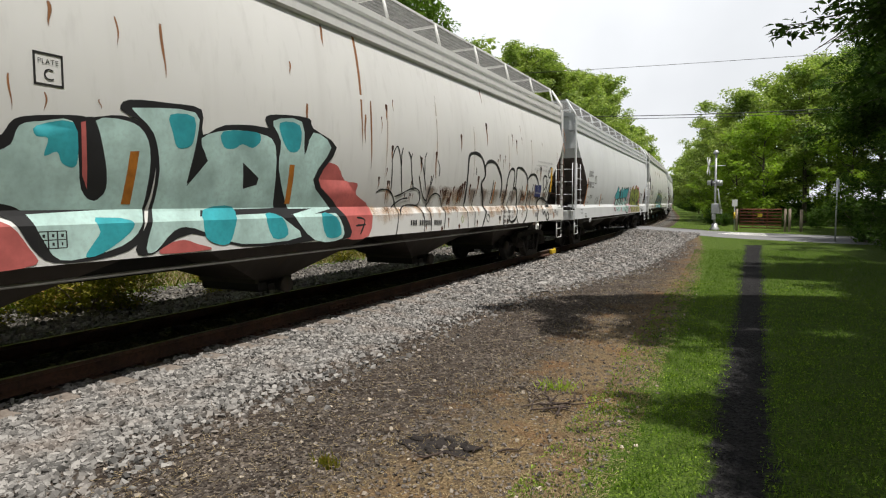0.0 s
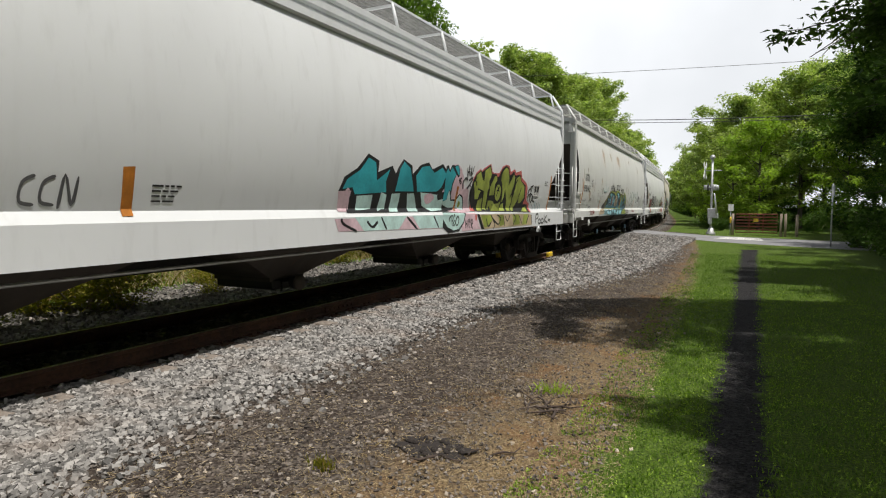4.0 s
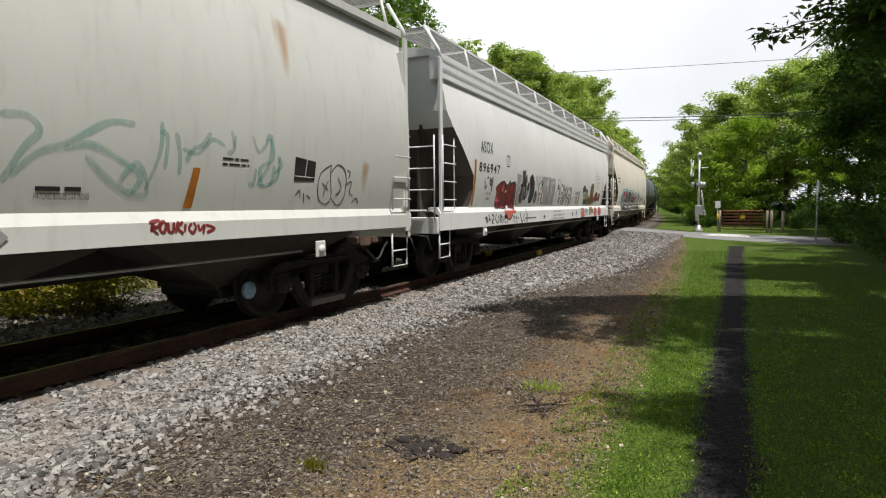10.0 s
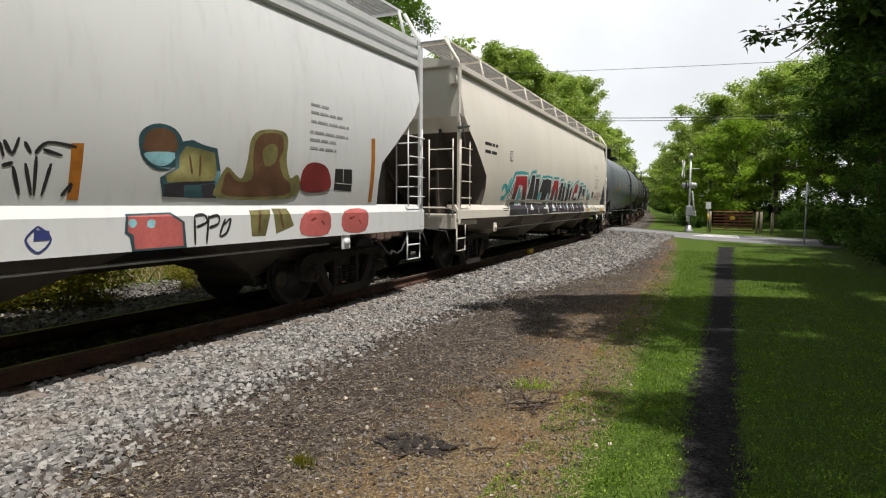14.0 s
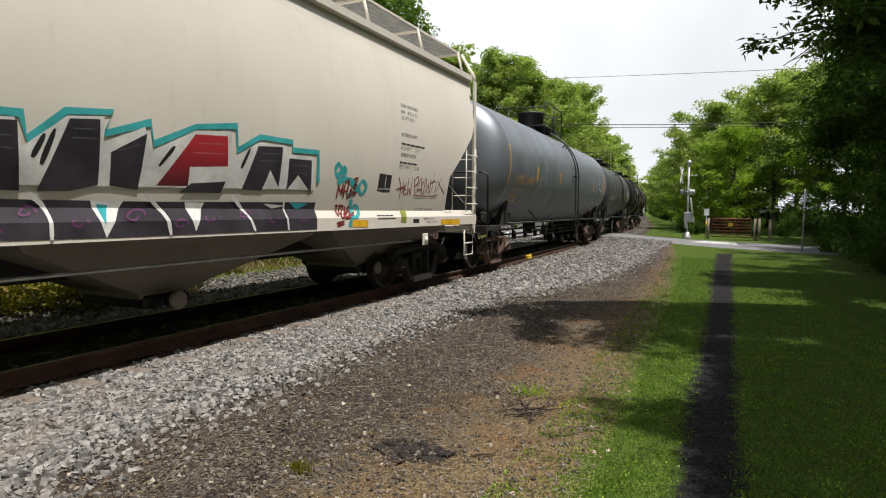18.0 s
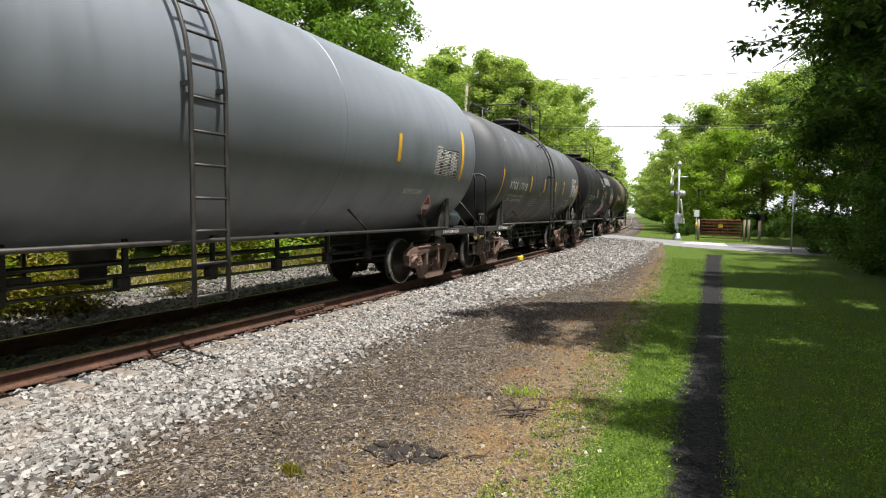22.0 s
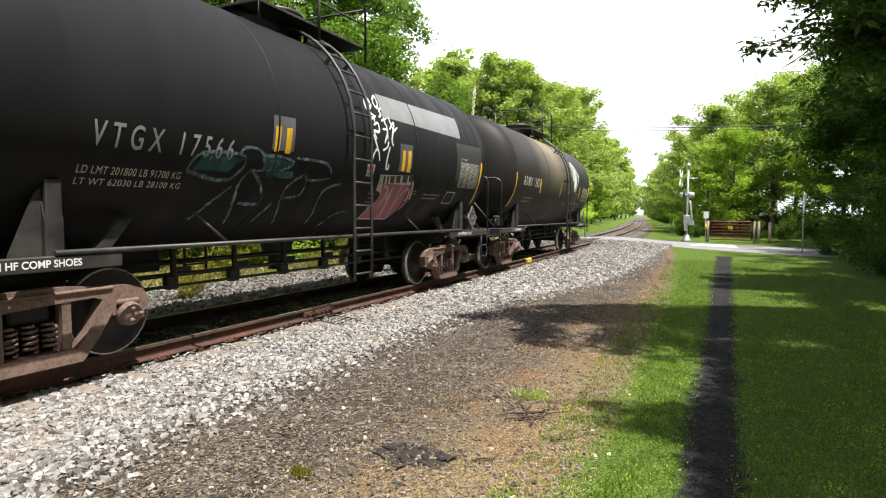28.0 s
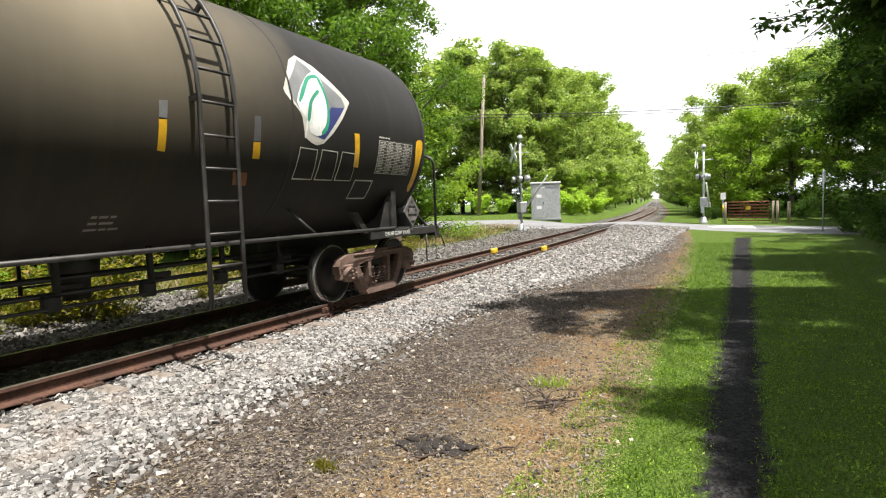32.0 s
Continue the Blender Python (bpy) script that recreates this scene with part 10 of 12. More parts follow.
stroke(hop4, "greyp", 0.05, [(-3.41, 2.08), (-3.4, 1.81)], [(-3.54, 2.19), (-3.44, 2.27)], [(-3.31, 2.16), (-3.25, 2.01)])
blob(hop4, "white", [(-3.12, 1.68), (-3.1, 1.87), (-2.98, 1.97), (-2.83, 1.89), (-2.77, 1.73), (-2.83, 1.55), (-3.01, 1.54)])
blob(hop4, "coal", [(-3.09, 1.69), (-3.06, 1.86), (-2.98, 1.93), (-2.87, 1.86), (-2.82, 1.73), (-2.87, 1.59), (-3, 1.58)])
stroke(hop4, "white", 0.018, [(-3.91, 1.89), (-3.86, 1.9), (-3.83, 1.86), (-3.88, 1.84), (-3.82, 1.79), (-3.9, 1.77), (-3.91, 1.89)], [(-3.78, 1.91), (-3.77, 1.79), (-3.71, 1.84), (-3.78, 1.91)], [(-3.67, 1.96), (-3.67, 1.8)], [(-3.61, 1.93), (-3.67, 1.87), (-3.6, 1.78)], [(-3, 1.77), (-2.98, 1.66)], [(-2.93, 1.77), (-2.95, 1.7), (-2.89, 1.65), (-2.87, 1.72), (-2.93, 1.77)])
stroke(hop4, "grey", 0.05, [(-3.03, 2.35), (-3.04, 2.11)], [(-2.92, 2.37), (-2.88, 2)], [(-2.76, 2.37), (-2.75, 1.89)], [(-2.59, 2.38), (-2.62, 2.22)], [(-2.4, 2.36), (-2.41, 2.24)])
stroke(hop4, "letter", 0.035, [(-2.64, 1.55), (-2.62, 1.7), (-2.69, 2.02), (-2.63, 2.14), (-2.44, 2.22), (-2.32, 2.19), (-2.38, 2.04), (-2.52, 1.97)], [(-2.47, 2.14), (-2.29, 2.13), (-2.2, 2.2)], [(-2.51, 1.9), (-2.54, 1.77), (-2.54, 1.57)], [(-2.64, 1.82), (-2.44, 1.87)], [(-2.27, 1.76), (-2.34, 1.74), (-2.3, 1.6), (-2.16, 1.57), (-2.1, 1.64)])
blob(hop4, "orange", [(-2.35, 1.99), (-2.26, 1.99), (-2.23, 1.55), (-2.33, 1.55)], False, name="reflective_stripe")
blob(hop4, "white", [(-0.24, 2.25), (-0.25, 2.19), (-0.29, 2.15), (-0.35, 2.13), (-0.41, 2.14), (-0.45, 2.17), (-0.47, 2.22), (-0.45, 2.28), (-0.41, 2.32), (-0.36, 2.34), (-0.30, 2.33), (-0.25, 2.30)])
stroke(hop4, "black", 0.03, [(-0.23, 2.25), (-0.24, 2.19), (-0.29, 2.14), (-0.35, 2.12), (-0.41, 2.13), (-0.46, 2.17), (-0.47, 2.22), (-0.46, 2.28), (-0.42, 2.32), (-0.36, 2.35), (-0.29, 2.34), (-0.25, 2.30), (-0.23, 2.25)])
stroke(hop4, "black", 0.034, [(-0.56, 1.56), (-0.53, 1.84), (-0.48, 2.14), (-0.42, 2.08), (-0.32, 2.04), (-0.20, 2.06), (-0.21, 1.89)], [(-0.31, 1.83), (-0.21, 1.89), (-0.11, 1.85), (-0.05, 1.74), (-0.08, 1.59), (-0.15, 1.52)], [(-0.28, 1.64), (-0.17, 1.63), (-0.14, 1.71), (-0.21, 1.77), (-0.26, 1.72), (-0.21, 1.67)], [(-0.16, 1.89), (-0.13, 2.06), (-0.01, 2.17), (0.15, 2.19), (0.28, 2.09), (0.27, 1.98), (0.16, 1.89), (0.27, 1.83), (0.32, 1.72), (0.26, 1.60), (0.15, 1.50)], [(-0.00, 1.87), (0.08, 1.93), (0.19, 1.89)], [(0.07, 1.64), (0.17, 1.64), (0.20, 1.72), (0.13, 1.77), (0.07, 1.73)], [(0.28, 2.04), (0.36, 2.16), (0.43, 2.05), (0.59, 2.04), (0.55, 1.90), (0.61, 1.77), (0.58, 1.62), (0.48, 1.51)], [(0.41, 1.63), (0.51, 1.63), (0.52, 1.73), (0.45, 1.77)], [(0.61, 1.79), (0.62, 1.96), (0.66, 2.14), (0.76, 2.06), (0.88, 2.05), (0.84, 1.89), (0.82, 1.77)], [(0.71, 1.81), (0.68, 1.85), (0.71, 1.89), (0.75, 1.85), (0.71, 1.81)], [(0.79, 1.74), (0.89, 1.77), (0.98, 1.70), (0.95, 1.58), (0.86, 1.50)], [(0.82, 1.61), (0.91, 1.61), (0.91, 1.68), (0.84, 1.69)], [(0.88, 1.80), (0.88, 1.95), (0.98, 2.07), (1.13, 2.12), (1.26, 2.06), (1.28, 1.94), (1.15, 1.85), (1.04, 1.80), (0.99, 1.76)], [(0.99, 1.74), (1.17, 1.73), (1.30, 1.75), (1.32, 1.63), (1.22, 1.53), (1.14, 1.55)], [(1.17, 1.61), (1.27, 1.63), (1.24, 1.69), (1.17, 1.68)], [(1.28, 1.95), (1.35, 2.13), (1.41, 2.04), (1.53, 2.01), (1.48, 1.90), (1.37, 1.83), (1.50, 1.79), (1.55, 1.70), (1.48, 1.57), (1.37, 1.53)], [(1.40, 1.63), (1.49, 1.65), (1.46, 1.72), (1.40, 1.70)])
stroke(hop4, "letter", 0.04, [(-4.91, 1.2), (-4.85, 1.23), (-4.8, 1.2), (-4.86, 1.13), (-4.81, 1.05)], [(-4.74, 1.19), (-4.61, 1.21), (-4.67, 1.12), (-4.61, 1.04)], [(-4.54, 1.16), (-4.43, 1.18)], [(-4.31, 1.32), (-4.23, 1.14), (-4.2, 1.03)], [(-4.21, 1.14), (-4.07, 1.02)], [(-3.77, 1.42), (-3.78, 1.16), (-3.76, 1.02)], [(-3.93, 1.28), (-4.01, 1.18), (-3.97, 1.09), (-3.88, 1.11)], [(-3.65, 1.3), (-3.67, 1.04)])
stroke(hop4, "letter", 0.03, [(2.17, 1.9), (2.22, 1.95), (2.25, 1.85)], [(2.25, 1.98), (2.31, 1.88), (2.36, 2.01)], [(2.4, 1.98), (2.45, 1.89)], [(2.48, 1.89), (2.58, 1.99), (2.82, 1.97)], [(2.54, 1.93), (2.7, 1.89)], [(2.24, 1.78), (2.32, 1.81)], [(2.32, 1.78), (2.38, 1.55)], [(2.41, 1.81), (2.47, 1.55)], [(2.49, 1.87), (2.49, 1.55)], [(2.61, 1.82), (2.55, 1.55)], [(2.71, 1.55), (2.79, 1.66), (2.77, 1.58)])
stroke(hop4, "ash", 0.02, [(1.67, 1.69), (1.71, 1.77), (1.76, 1.73)], [(1.73, 1.79), (1.85, 1.72)], [(1.89, 1.82), (1.96, 1.81)], [(1.79, 1.56), (1.97, 1.66), (1.9, 1.74)], [(2.05, 1.82), (2.07, 1.75)])
blob(hop4, "dteal", [(3.4, 2.1), (3.46, 2.21), (3.62, 2.27), (3.8, 2.24), (3.9, 2.12), (3.9, 1.96), (3.79, 1.85), (3.62, 1.82), (3.46, 1.91)])
blob(hop4, "brown", [(3.46, 2.09), (3.5, 2.18), (3.64, 2.23), (3.78, 2.2), (3.84, 2.09), (3.83, 2.02), (3.48, 1.99)])
blob(hop4, "sky", [(3.48, 1.98), (3.83, 2), (3.74, 1.88), (3.62, 1.86), (3.51, 1.91)])
blob(hop4, "dteal", [(3.81, 2), (3.89, 2.12), (4.02, 2.15), (4.17, 2.11), (4.35, 2.09), (4.42, 1.85), (4.41, 1.55), (4.07, 1.55), (3.71, 1.56), (3.66, 1.75), (3.83, 1.85)], False)
blob(hop4, "olive", [(3.87, 1.98), (3.94, 2.08), (4.1, 2.07), (4.32, 2.04), (4.37, 1.83), (4.34, 1.74), (3.75, 1.7), (3.72, 1.77), (3.87, 1.85)], False)
stroke(hop4, "brown", 0.025, [(3.99, 1.99), (4.04, 1.8)], [(4.13, 2), (4.14, 1.78)])
stroke(hop4, "coal", 0.03, [(3.7, 1.67), (3.99, 1.7), (4.36, 1.73)])
blob(hop4, "coal", [(3.72, 1.66), (3.95, 1.68), (3.97, 1.56), (3.72, 1.56)], False)
blob(hop4, "coal", [(4.18, 1.69), (4.36, 1.71), (4.36, 1.55), (4.21, 1.55)], False)
blob(hop4, "olive", [(4.81, 2.01), (4.84, 2.23), (5, 2.36), (5.37, 2.39), (5.48, 2.29), (5.47, 2.05), (5.57, 1.82), (5.7, 1.87), (5.79, 1.71), (5.57, 1.56), (4.44, 1.55), (4.39, 1.71), (4.5, 1.9), (4.64, 1.82), (4.75, 1.79)])
blob(hop4, "brown", [(4.89, 2.05), (4.92, 2.23), (5.07, 2.33), (5.35, 2.34), (5.4, 2.17), (5.34, 2.03), (5.44, 1.83), (5.59, 1.74), (5.5, 1.6), (4.56, 1.58), (4.47, 1.71), (4.52, 1.85), (4.67, 1.75), (4.9, 1.78)])
blob(hop4, "olive", [(5.04, 2.13), (5.19, 2.22), (5.3, 2.16), (5.26, 1.99), (5.1, 1.95)])
blob(hop4, "olive", [(4.88, 1.41), (5.24, 1.42), (5.13, 1.1), (4.9, 1.11)], False)
blob(hop4, "olive", [(5.27, 1.43), (5.55, 1.43), (5.65, 1.21), (5.32, 1.12)], False)
stroke(hop4, "brown", 0.05, [(5.05, 1.41), (5.02, 1.13)], [(5.39, 1.42), (5.45, 1.18)])
blob(hop4, "maroon", [(5.83, 1.67), (5.78, 1.87), (5.88, 2.01), (6.09, 2.05), (6.33, 1.98), (6.44, 1.72), (6.15, 1.65)])
blob(hop4, "letter", [(6.51, 1.99), (6.92, 2), (6.97, 1.68), (6.53, 1.69)], False, name="label_panel")
stroke(hop4, "white", 0.012, [(6.7, 1.99), (6.73, 1.79)], [(6.54, 1.79), (6.96, 1.78)])
blob(hop4, "dteal", [(3.28, 1.39), (3.78, 1.4), (3.94, 1.3), (3.96, 1.03), (3.33, 1.03), (3.31, 1.17), (3.26, 1.21)], False)
blob(hop4, "red", [(3.3, 1.37), (3.76, 1.38), (3.91, 1.29), (3.92, 1.05), (3.36, 1.05), (3.35, 1.19), (3.29, 1.22)], False)
blob(hop4, "sky", [(3.39, 1.3), (3.38, 1.28), (3.36, 1.26), (3.33, 1.26), (3.31, 1.28), (3.3, 1.3), (3.31, 1.33), (3.33, 1.34), (3.36, 1.34), (3.38, 1.33)])
blob(hop4, "sky", [(3.59, 1.29), (3.58, 1.26), (3.56, 1.25), (3.53, 1.25), (3.5, 1.27), (3.5, 1.29), (3.51, 1.32), (3.53, 1.33), (3.56, 1.33), (3.59, 1.32)])
stroke(hop4, "letter", 0.028, [(4.07, 1.36), (4.07, 1.05)], [(4.07, 1.36), (4.2, 1.37), (4.23, 1.29), (4.09, 1.24)], [(4.26, 1.36), (4.22, 1.05)], [(4.26, 1.34), (4.39, 1.36), (4.39, 1.27), (4.26, 1.23)], [(4.49, 1.32), (4.41, 1.14), (4.51, 1.17), (4.57, 1.32), (4.46, 1.25)])
blob(hop4, "red", [(5.88, 1.37), (6.4, 1.38), (6.38, 1.07), (5.8, 1.09)])
blob(hop4, "red", [(6.78, 1.38), (7.37, 1.4), (7.33, 1.08), (6.76, 1.1)])
stroke(hop4, "maroon", 0.03, [(6, 1.26), (6.12, 1.3)], [(6.23, 1.26), (6.3, 1.2)], [(6.9, 1.27), (7.04, 1.3)], [(7.15, 1.26), (7.22, 1.18)])
blob(hop4, "navy", [(2.46, 1.27), (2.58, 1.26), (2.58, 1.18), (2.45, 1.18)], False, name="emblem")
bars(hop4, "grey", 5.93, 2.79, 0.58, 0.085, 1, 203)
bars(hop4, "grey", 5.93, 2.69, 0.74, 0.085, 1, 216)
bars(hop4, "grey", 5.93, 2.57, 0.95, 0.085, 1, 230)
bars(hop4, "grey", 5.91, 2.43, 1.07, 0.085, 1, 247)
bars(hop4, "grey", 5.91, 2.33, 0.86, 0.085, 1, 260)
bars(hop4, "grey", 5.92, 2.22, 0.81, 0.085, 1, 273)
blob(hop4, "letter", [(1.81, 1.24), (1.87, 1.26), (1.93, 1.21), (1.91, 1.13), (1.82, 1.13)])
stroke(hop4, "navy", 0.02, [(2.49, 1.3), (2.59, 1.19), (2.48, 1.08), (2.39, 1.19), (2.49, 1.3)], name="emblem")
words(hop4, "letter", "CAR HAS FOUR COMPARTMENTS", -0.81, 1.28, 0.062, 0.95)
words(hop4, "letter", "EQUIPPED WITH TSD PNEUMATIC OUTLETS", -0.77, 1.15, 0.062, 1.45)
words(hop4, "letter", "CAUTION: REMOVE BOTH CAPS BEFORE OPERATING OUTLETS", -1.05, 1.05, 0.062, 1.73)

# fifth hopper: block letters in red and black with cyan edges
box_mark(hop5, "letter", -6.44, 2.61, 0.23, 0.26, "C")
stroke(hop5, "cyan", 0.13, [(-6.88, 1.83), (-6.81, 1.93), (-6.68, 1.97), (-6.57, 1.93), (-6.51, 1.81)])
stroke(hop5, "cyan", 0.05, [(-6.49, 1.93), (-6.23, 2.14)], [(-6.4, 2.06), (-6.21, 2.19)])
stroke(hop5, "cyan", 0.13, [(-6.87, 1.64), (-6.62, 1.67), (-6.48, 1.8), (-6.22, 2), (-5.93, 2.32)], soft=False)
stroke(hop5, "cyan", 0.09, [(-5.95, 2.31), (-5.37, 2.37), (-4.74, 2.36), (-4.71, 2.14)], soft=False)
blob(hop5, "white", [(-6.34, 1.63), (-5.89, 2.29), (-4.76, 2.33), (-4.66, 1.68), (-4.65, 1.61), (-6.35, 1.61)], False)
blob(hop5, "redfade", [(-6.03, 1.63), (-5.85, 2.24), (-4.82, 2.29), (-4.69, 1.63), (-5.11, 1.62), (-5.2, 1.98), (-5.51, 1.98), (-5.66, 1.63)], False)
stroke(hop5, "white", 0.035, [(-5.67, 1.62), (-5.52, 2.01), (-5.19, 2), (-5.1, 1.62)], soft=False)
blob(hop5, "teal", [(-5.61, 1.62), (-5.48, 1.96), (-5.36, 1.96), (-5.33, 1.62)], False)
stroke(hop5, "black", 0.05, [(-5.3, 1.84), (-5.29, 1.63)], [(-5.23, 1.89), (-5.21, 1.62)], [(-6.27, 1.88), (-6.38, 1.61)], [(-6.12, 1.96), (-6.27, 1.6)], [(-5.99, 2.08), (-6.14, 1.59)])
blob(hop5, "coal", [(-6.04, 1.56), (-4.63, 1.55), (-4.53, 1.44), (-4.48, 1.2), (-6.2, 1.2)], False)
stroke(hop5, "black", 0.05, [(-6.37, 1.55), (-6.32, 1.46)], [(-6.26, 1.54), (-6.23, 1.43)], [(-6.13, 1.54), (-6.21, 1.37)])
blob(hop5, "white", [(-5.63, 1.55), (-5.08, 1.54), (-4.98, 1.42), (-5.66, 1.43)], False)
blob(hop5, "cyan", [(-5.58, 1.54), (-5.29, 1.53), (-5.3, 1.49), (-5.59, 1.49)], False)
blob(hop5, "white", [(-4.65, 1.63), (-4.7, 2.14), (-4.38, 2.38), (-3.98, 2.39), (-3.88, 2.28), (-3.5, 2.3), (-3.42, 2.1), (-3.11, 2.31), (-2.48, 2.28), (-2.35, 1.63)], False)
stroke(hop5, "cyan", 0.08, [(-4.71, 2.14), (-4.38, 2.42), (-3.91, 2.48), (-3.88, 2.33), (-3.44, 2.37), (-3.41, 2.09), (-3.11, 2.35), (-2.62, 2.35)], soft=False)
blob(hop5, "coal", [(-4.61, 1.66), (-4.36, 2.33), (-4, 2.35), (-3.99, 1.65)], False)
blob(hop5, "coal", [(-3.94, 1.64), (-3.91, 2.25), (-3.52, 2.27), (-3.44, 1.64)], False)
blob(hop5, "coal", [(-3.4, 1.83), (-3.09, 2.28), (-2.48, 2.25), (-2.35, 1.63), (-3.08, 1.63), (-3.1, 1.88)], False)
blob(hop5, "teal", [(-3.46, 1.83), (-3.13, 1.85), (-3.23, 1.63), (-3.4, 1.64)], False)
stroke(hop5, "greyp", 0.014, [(-4.35, 2.22), (-4.04, 2.25)], [(-4.36, 2.14), (-4.03, 2.15)], [(-4.4, 2.04), (-4.04, 2.05)], [(-4.43, 1.95), (-4.04, 1.95)], [(-4.49, 1.85), (-4.05, 1.85)], [(-3.85, 2.16), (-3.56, 2.17)], [(-3.85, 2.03), (-3.54, 2.04)], [(-3.86, 1.91), (-3.54, 1.9)])
stroke(hop5, "black", 0.05, [(-4.67, 2), (-4.61, 2.2)], [(-4.63, 1.91), (-4.52, 2.24)], [(-3.39, 2.07), (-3.29, 2.21)])
blob(hop5, "coal", [(-4.58, 1.55), (-1.7, 1.5), (-1.86, 1.21), (-4.48, 1.2)], False)
stroke(hop5, "white", 0.045, [(-4.67, 1.62), (-4.51, 1.47), (-4.5, 1.21)], [(-4, 1.61), (-3.88, 1.53)], [(-3.41, 1.61), (-3.26, 1.46), (-3.24, 1.22)])
blob(hop5, "white", [(-3.88, 1.55), (-3.81, 1.34), (-4.18, 1.33)], False)
blob(hop5, "teal", [(-3.86, 1.48), (-3.87, 1.37), (-4.08, 1.36)], False)
stroke(hop5, "plum", 0.022, [(-4.31, 1.34), (-4.37, 1.41), (-4.3, 1.46), (-4.19, 1.44), (-4.26, 1.36)], [(-3.62, 1.35), (-3.69, 1.42), (-3.56, 1.48), (-3.5, 1.41)])
stroke(hop5, "cyan", 0.075, [(-2.74, 2.38), (-2.34, 2.38), (-1.93, 2.37), (-1.91, 2.13), (-1.71, 2.37), (-0.97, 2.39), (-0.97, 2.15), (-0.67, 2.33), (-0.2, 2.39), (-0.21, 2.22), (0.11, 2.23), (0.16, 2.03), (0.46, 2.3), (0.88, 2.35), (0.8, 2.15), (1.27, 2.31), (1.31, 2.11), (1.81, 2.34), (2.37, 2.42), (2.4, 2.15), (2.75, 2.34), (3.33, 2.34), (3.34, 2.24), (3.86, 2.26), (3.91, 1.85)], soft=False)
blob(hop5, "white", [(-2.74, 2.35), (-1.97, 2.33), (-1.95, 2.06), (-1.72, 2.32), (-1.02, 2.34), (-0.99, 2.1), (-0.69, 2.29), (-0.26, 2.34), (-0.26, 2.17), (0.06, 2.19), (0.12, 1.97), (0.47, 2.26), (0.8, 2.3), (0.78, 2.07), (1.21, 2.26), (1.28, 2.04), (1.8, 2.3), (2.29, 2.35), (2.32, 2.06), (2.74, 2.28), (3.22, 2.28), (3.23, 2.18), (3.75, 2.19), (3.84, 1.75), (-2.72, 1.6)], False)
blob(hop5, "coal", [(-2.74, 2.3), (-2.39, 2.3), (-2.02, 2.27), (-2.01, 1.82), (-2.06, 1.67), (-2.28, 1.66), (-2.31, 1.9), (-2.46, 1.64), (-2.72, 1.64)], False)
blob(hop5, "teal", [(-2.27, 1.66), (-2.29, 1.88), (-2.06, 1.78), (-2.09, 1.67)], False)
blob(hop5, "redfade", [(-1.93, 1.63), (-1.68, 2.27), (-1.05, 2.31), (-0.92, 1.74), (-1, 1.64), (-1.26, 1.63), (-1.32, 2.02), (-1.43, 1.86), (-1.49, 1.65)], False)
blob(hop5, "teal", [(-1.44, 1.68), (-1.33, 1.98), (-1.29, 1.69)], False)
blob(hop5, "coal", [(-0.86, 1.67), (-0.68, 2.23), (-0.31, 2.27), (-0.35, 1.63)], False)
blob(hop5, "coal", [(-0.29, 1.62), (-0.25, 2.14), (0.08, 2.17), (0.12, 1.62)], False)
blob(hop5, "coal", [(0.25, 1.62), (0.49, 2.24), (0.76, 2.27), (0.77, 1.69), (0.52, 1.63)], False)
blob(hop5, "coal", [(0.88, 1.69), (0.87, 1.99), (1.23, 2.2), (1.17, 1.66)], False)
blob(hop5, "redfade", [(1.37, 1.71), (1.8, 2.26), (2.24, 2.29), (2.27, 1.96), (1.75, 1.92), (1.75, 1.72)], False)
blob(hop5, "coal", [(1.79, 1.75), (2.26, 1.79), (2.2, 1.66), (1.65, 1.65)], False)
blob(hop5, "coal", [(2.51, 1.71), (2.72, 2.23), (3.15, 2.26), (3.13, 1.76), (2.95, 1.96), (2.84, 1.71)], False)
blob(hop5, "coal", [(3.28, 1.72), (3.28, 2.13), (3.73, 2.14), (3.78, 1.7), (3.48, 1.93)], False)
stroke(hop5, "black", 0.045, [(-1.98, 1.87), (-1.89, 2.06)], [(-1.92, 1.83), (-1.78, 2.13)], [(-0.96, 1.89), (-0.85, 2.12)], [(-0.9, 1.83), (-0.77, 2.15)], [(0.2, 1.89), (0.29, 2.09)], [(0.27, 1.84), (0.37, 2.14)], [(1.38, 1.9), (1.55, 2.11)], [(2.47, 1.95), (2.59, 2.19)])
stroke(hop5, "greyp", 0.014, [(-2.7, 2.23), (-2.45, 2.25)], [(-2.66, 2.16), (-2.36, 2.19)], [(-2.72, 2.08), (-2.49, 2.1)], [(-2.49, 2.04), (-2.12, 2.06)], [(-2.66, 1.95), (-2.31, 1.98)], [(-2.32, 2.24), (-2.08, 2.23)], [(-0.64, 2.18), (-0.37, 2.22)], [(-0.66, 2.12), (-0.36, 2.16)], [(-0.66, 2.05), (-0.37, 2.08)], [(-0.21, 2.03), (0.04, 2.05)], [(-0.22, 1.95), (0.06, 1.95)], [(0.52, 2.16), (0.73, 2.18)], [(0.51, 2.08), (0.74, 2.1)], [(0.94, 2.01), (1.17, 2.09)], [(2.79, 2.15), (3.12, 2.17)], [(2.75, 2.06), (3.11, 2.08)], [(3.34, 2.05), (3.69, 2.06)], [(3.36, 1.96), (3.68, 1.95)])
stroke(hop5, "red", 0.014, [(-1.63, 2.17), (-1.14, 2.19)], [(-1.67, 2.09), (-1.11, 2.13)], [(1.85, 2.17), (2.21, 2.2)], [(1.78, 2.07), (2.22, 2.09)])
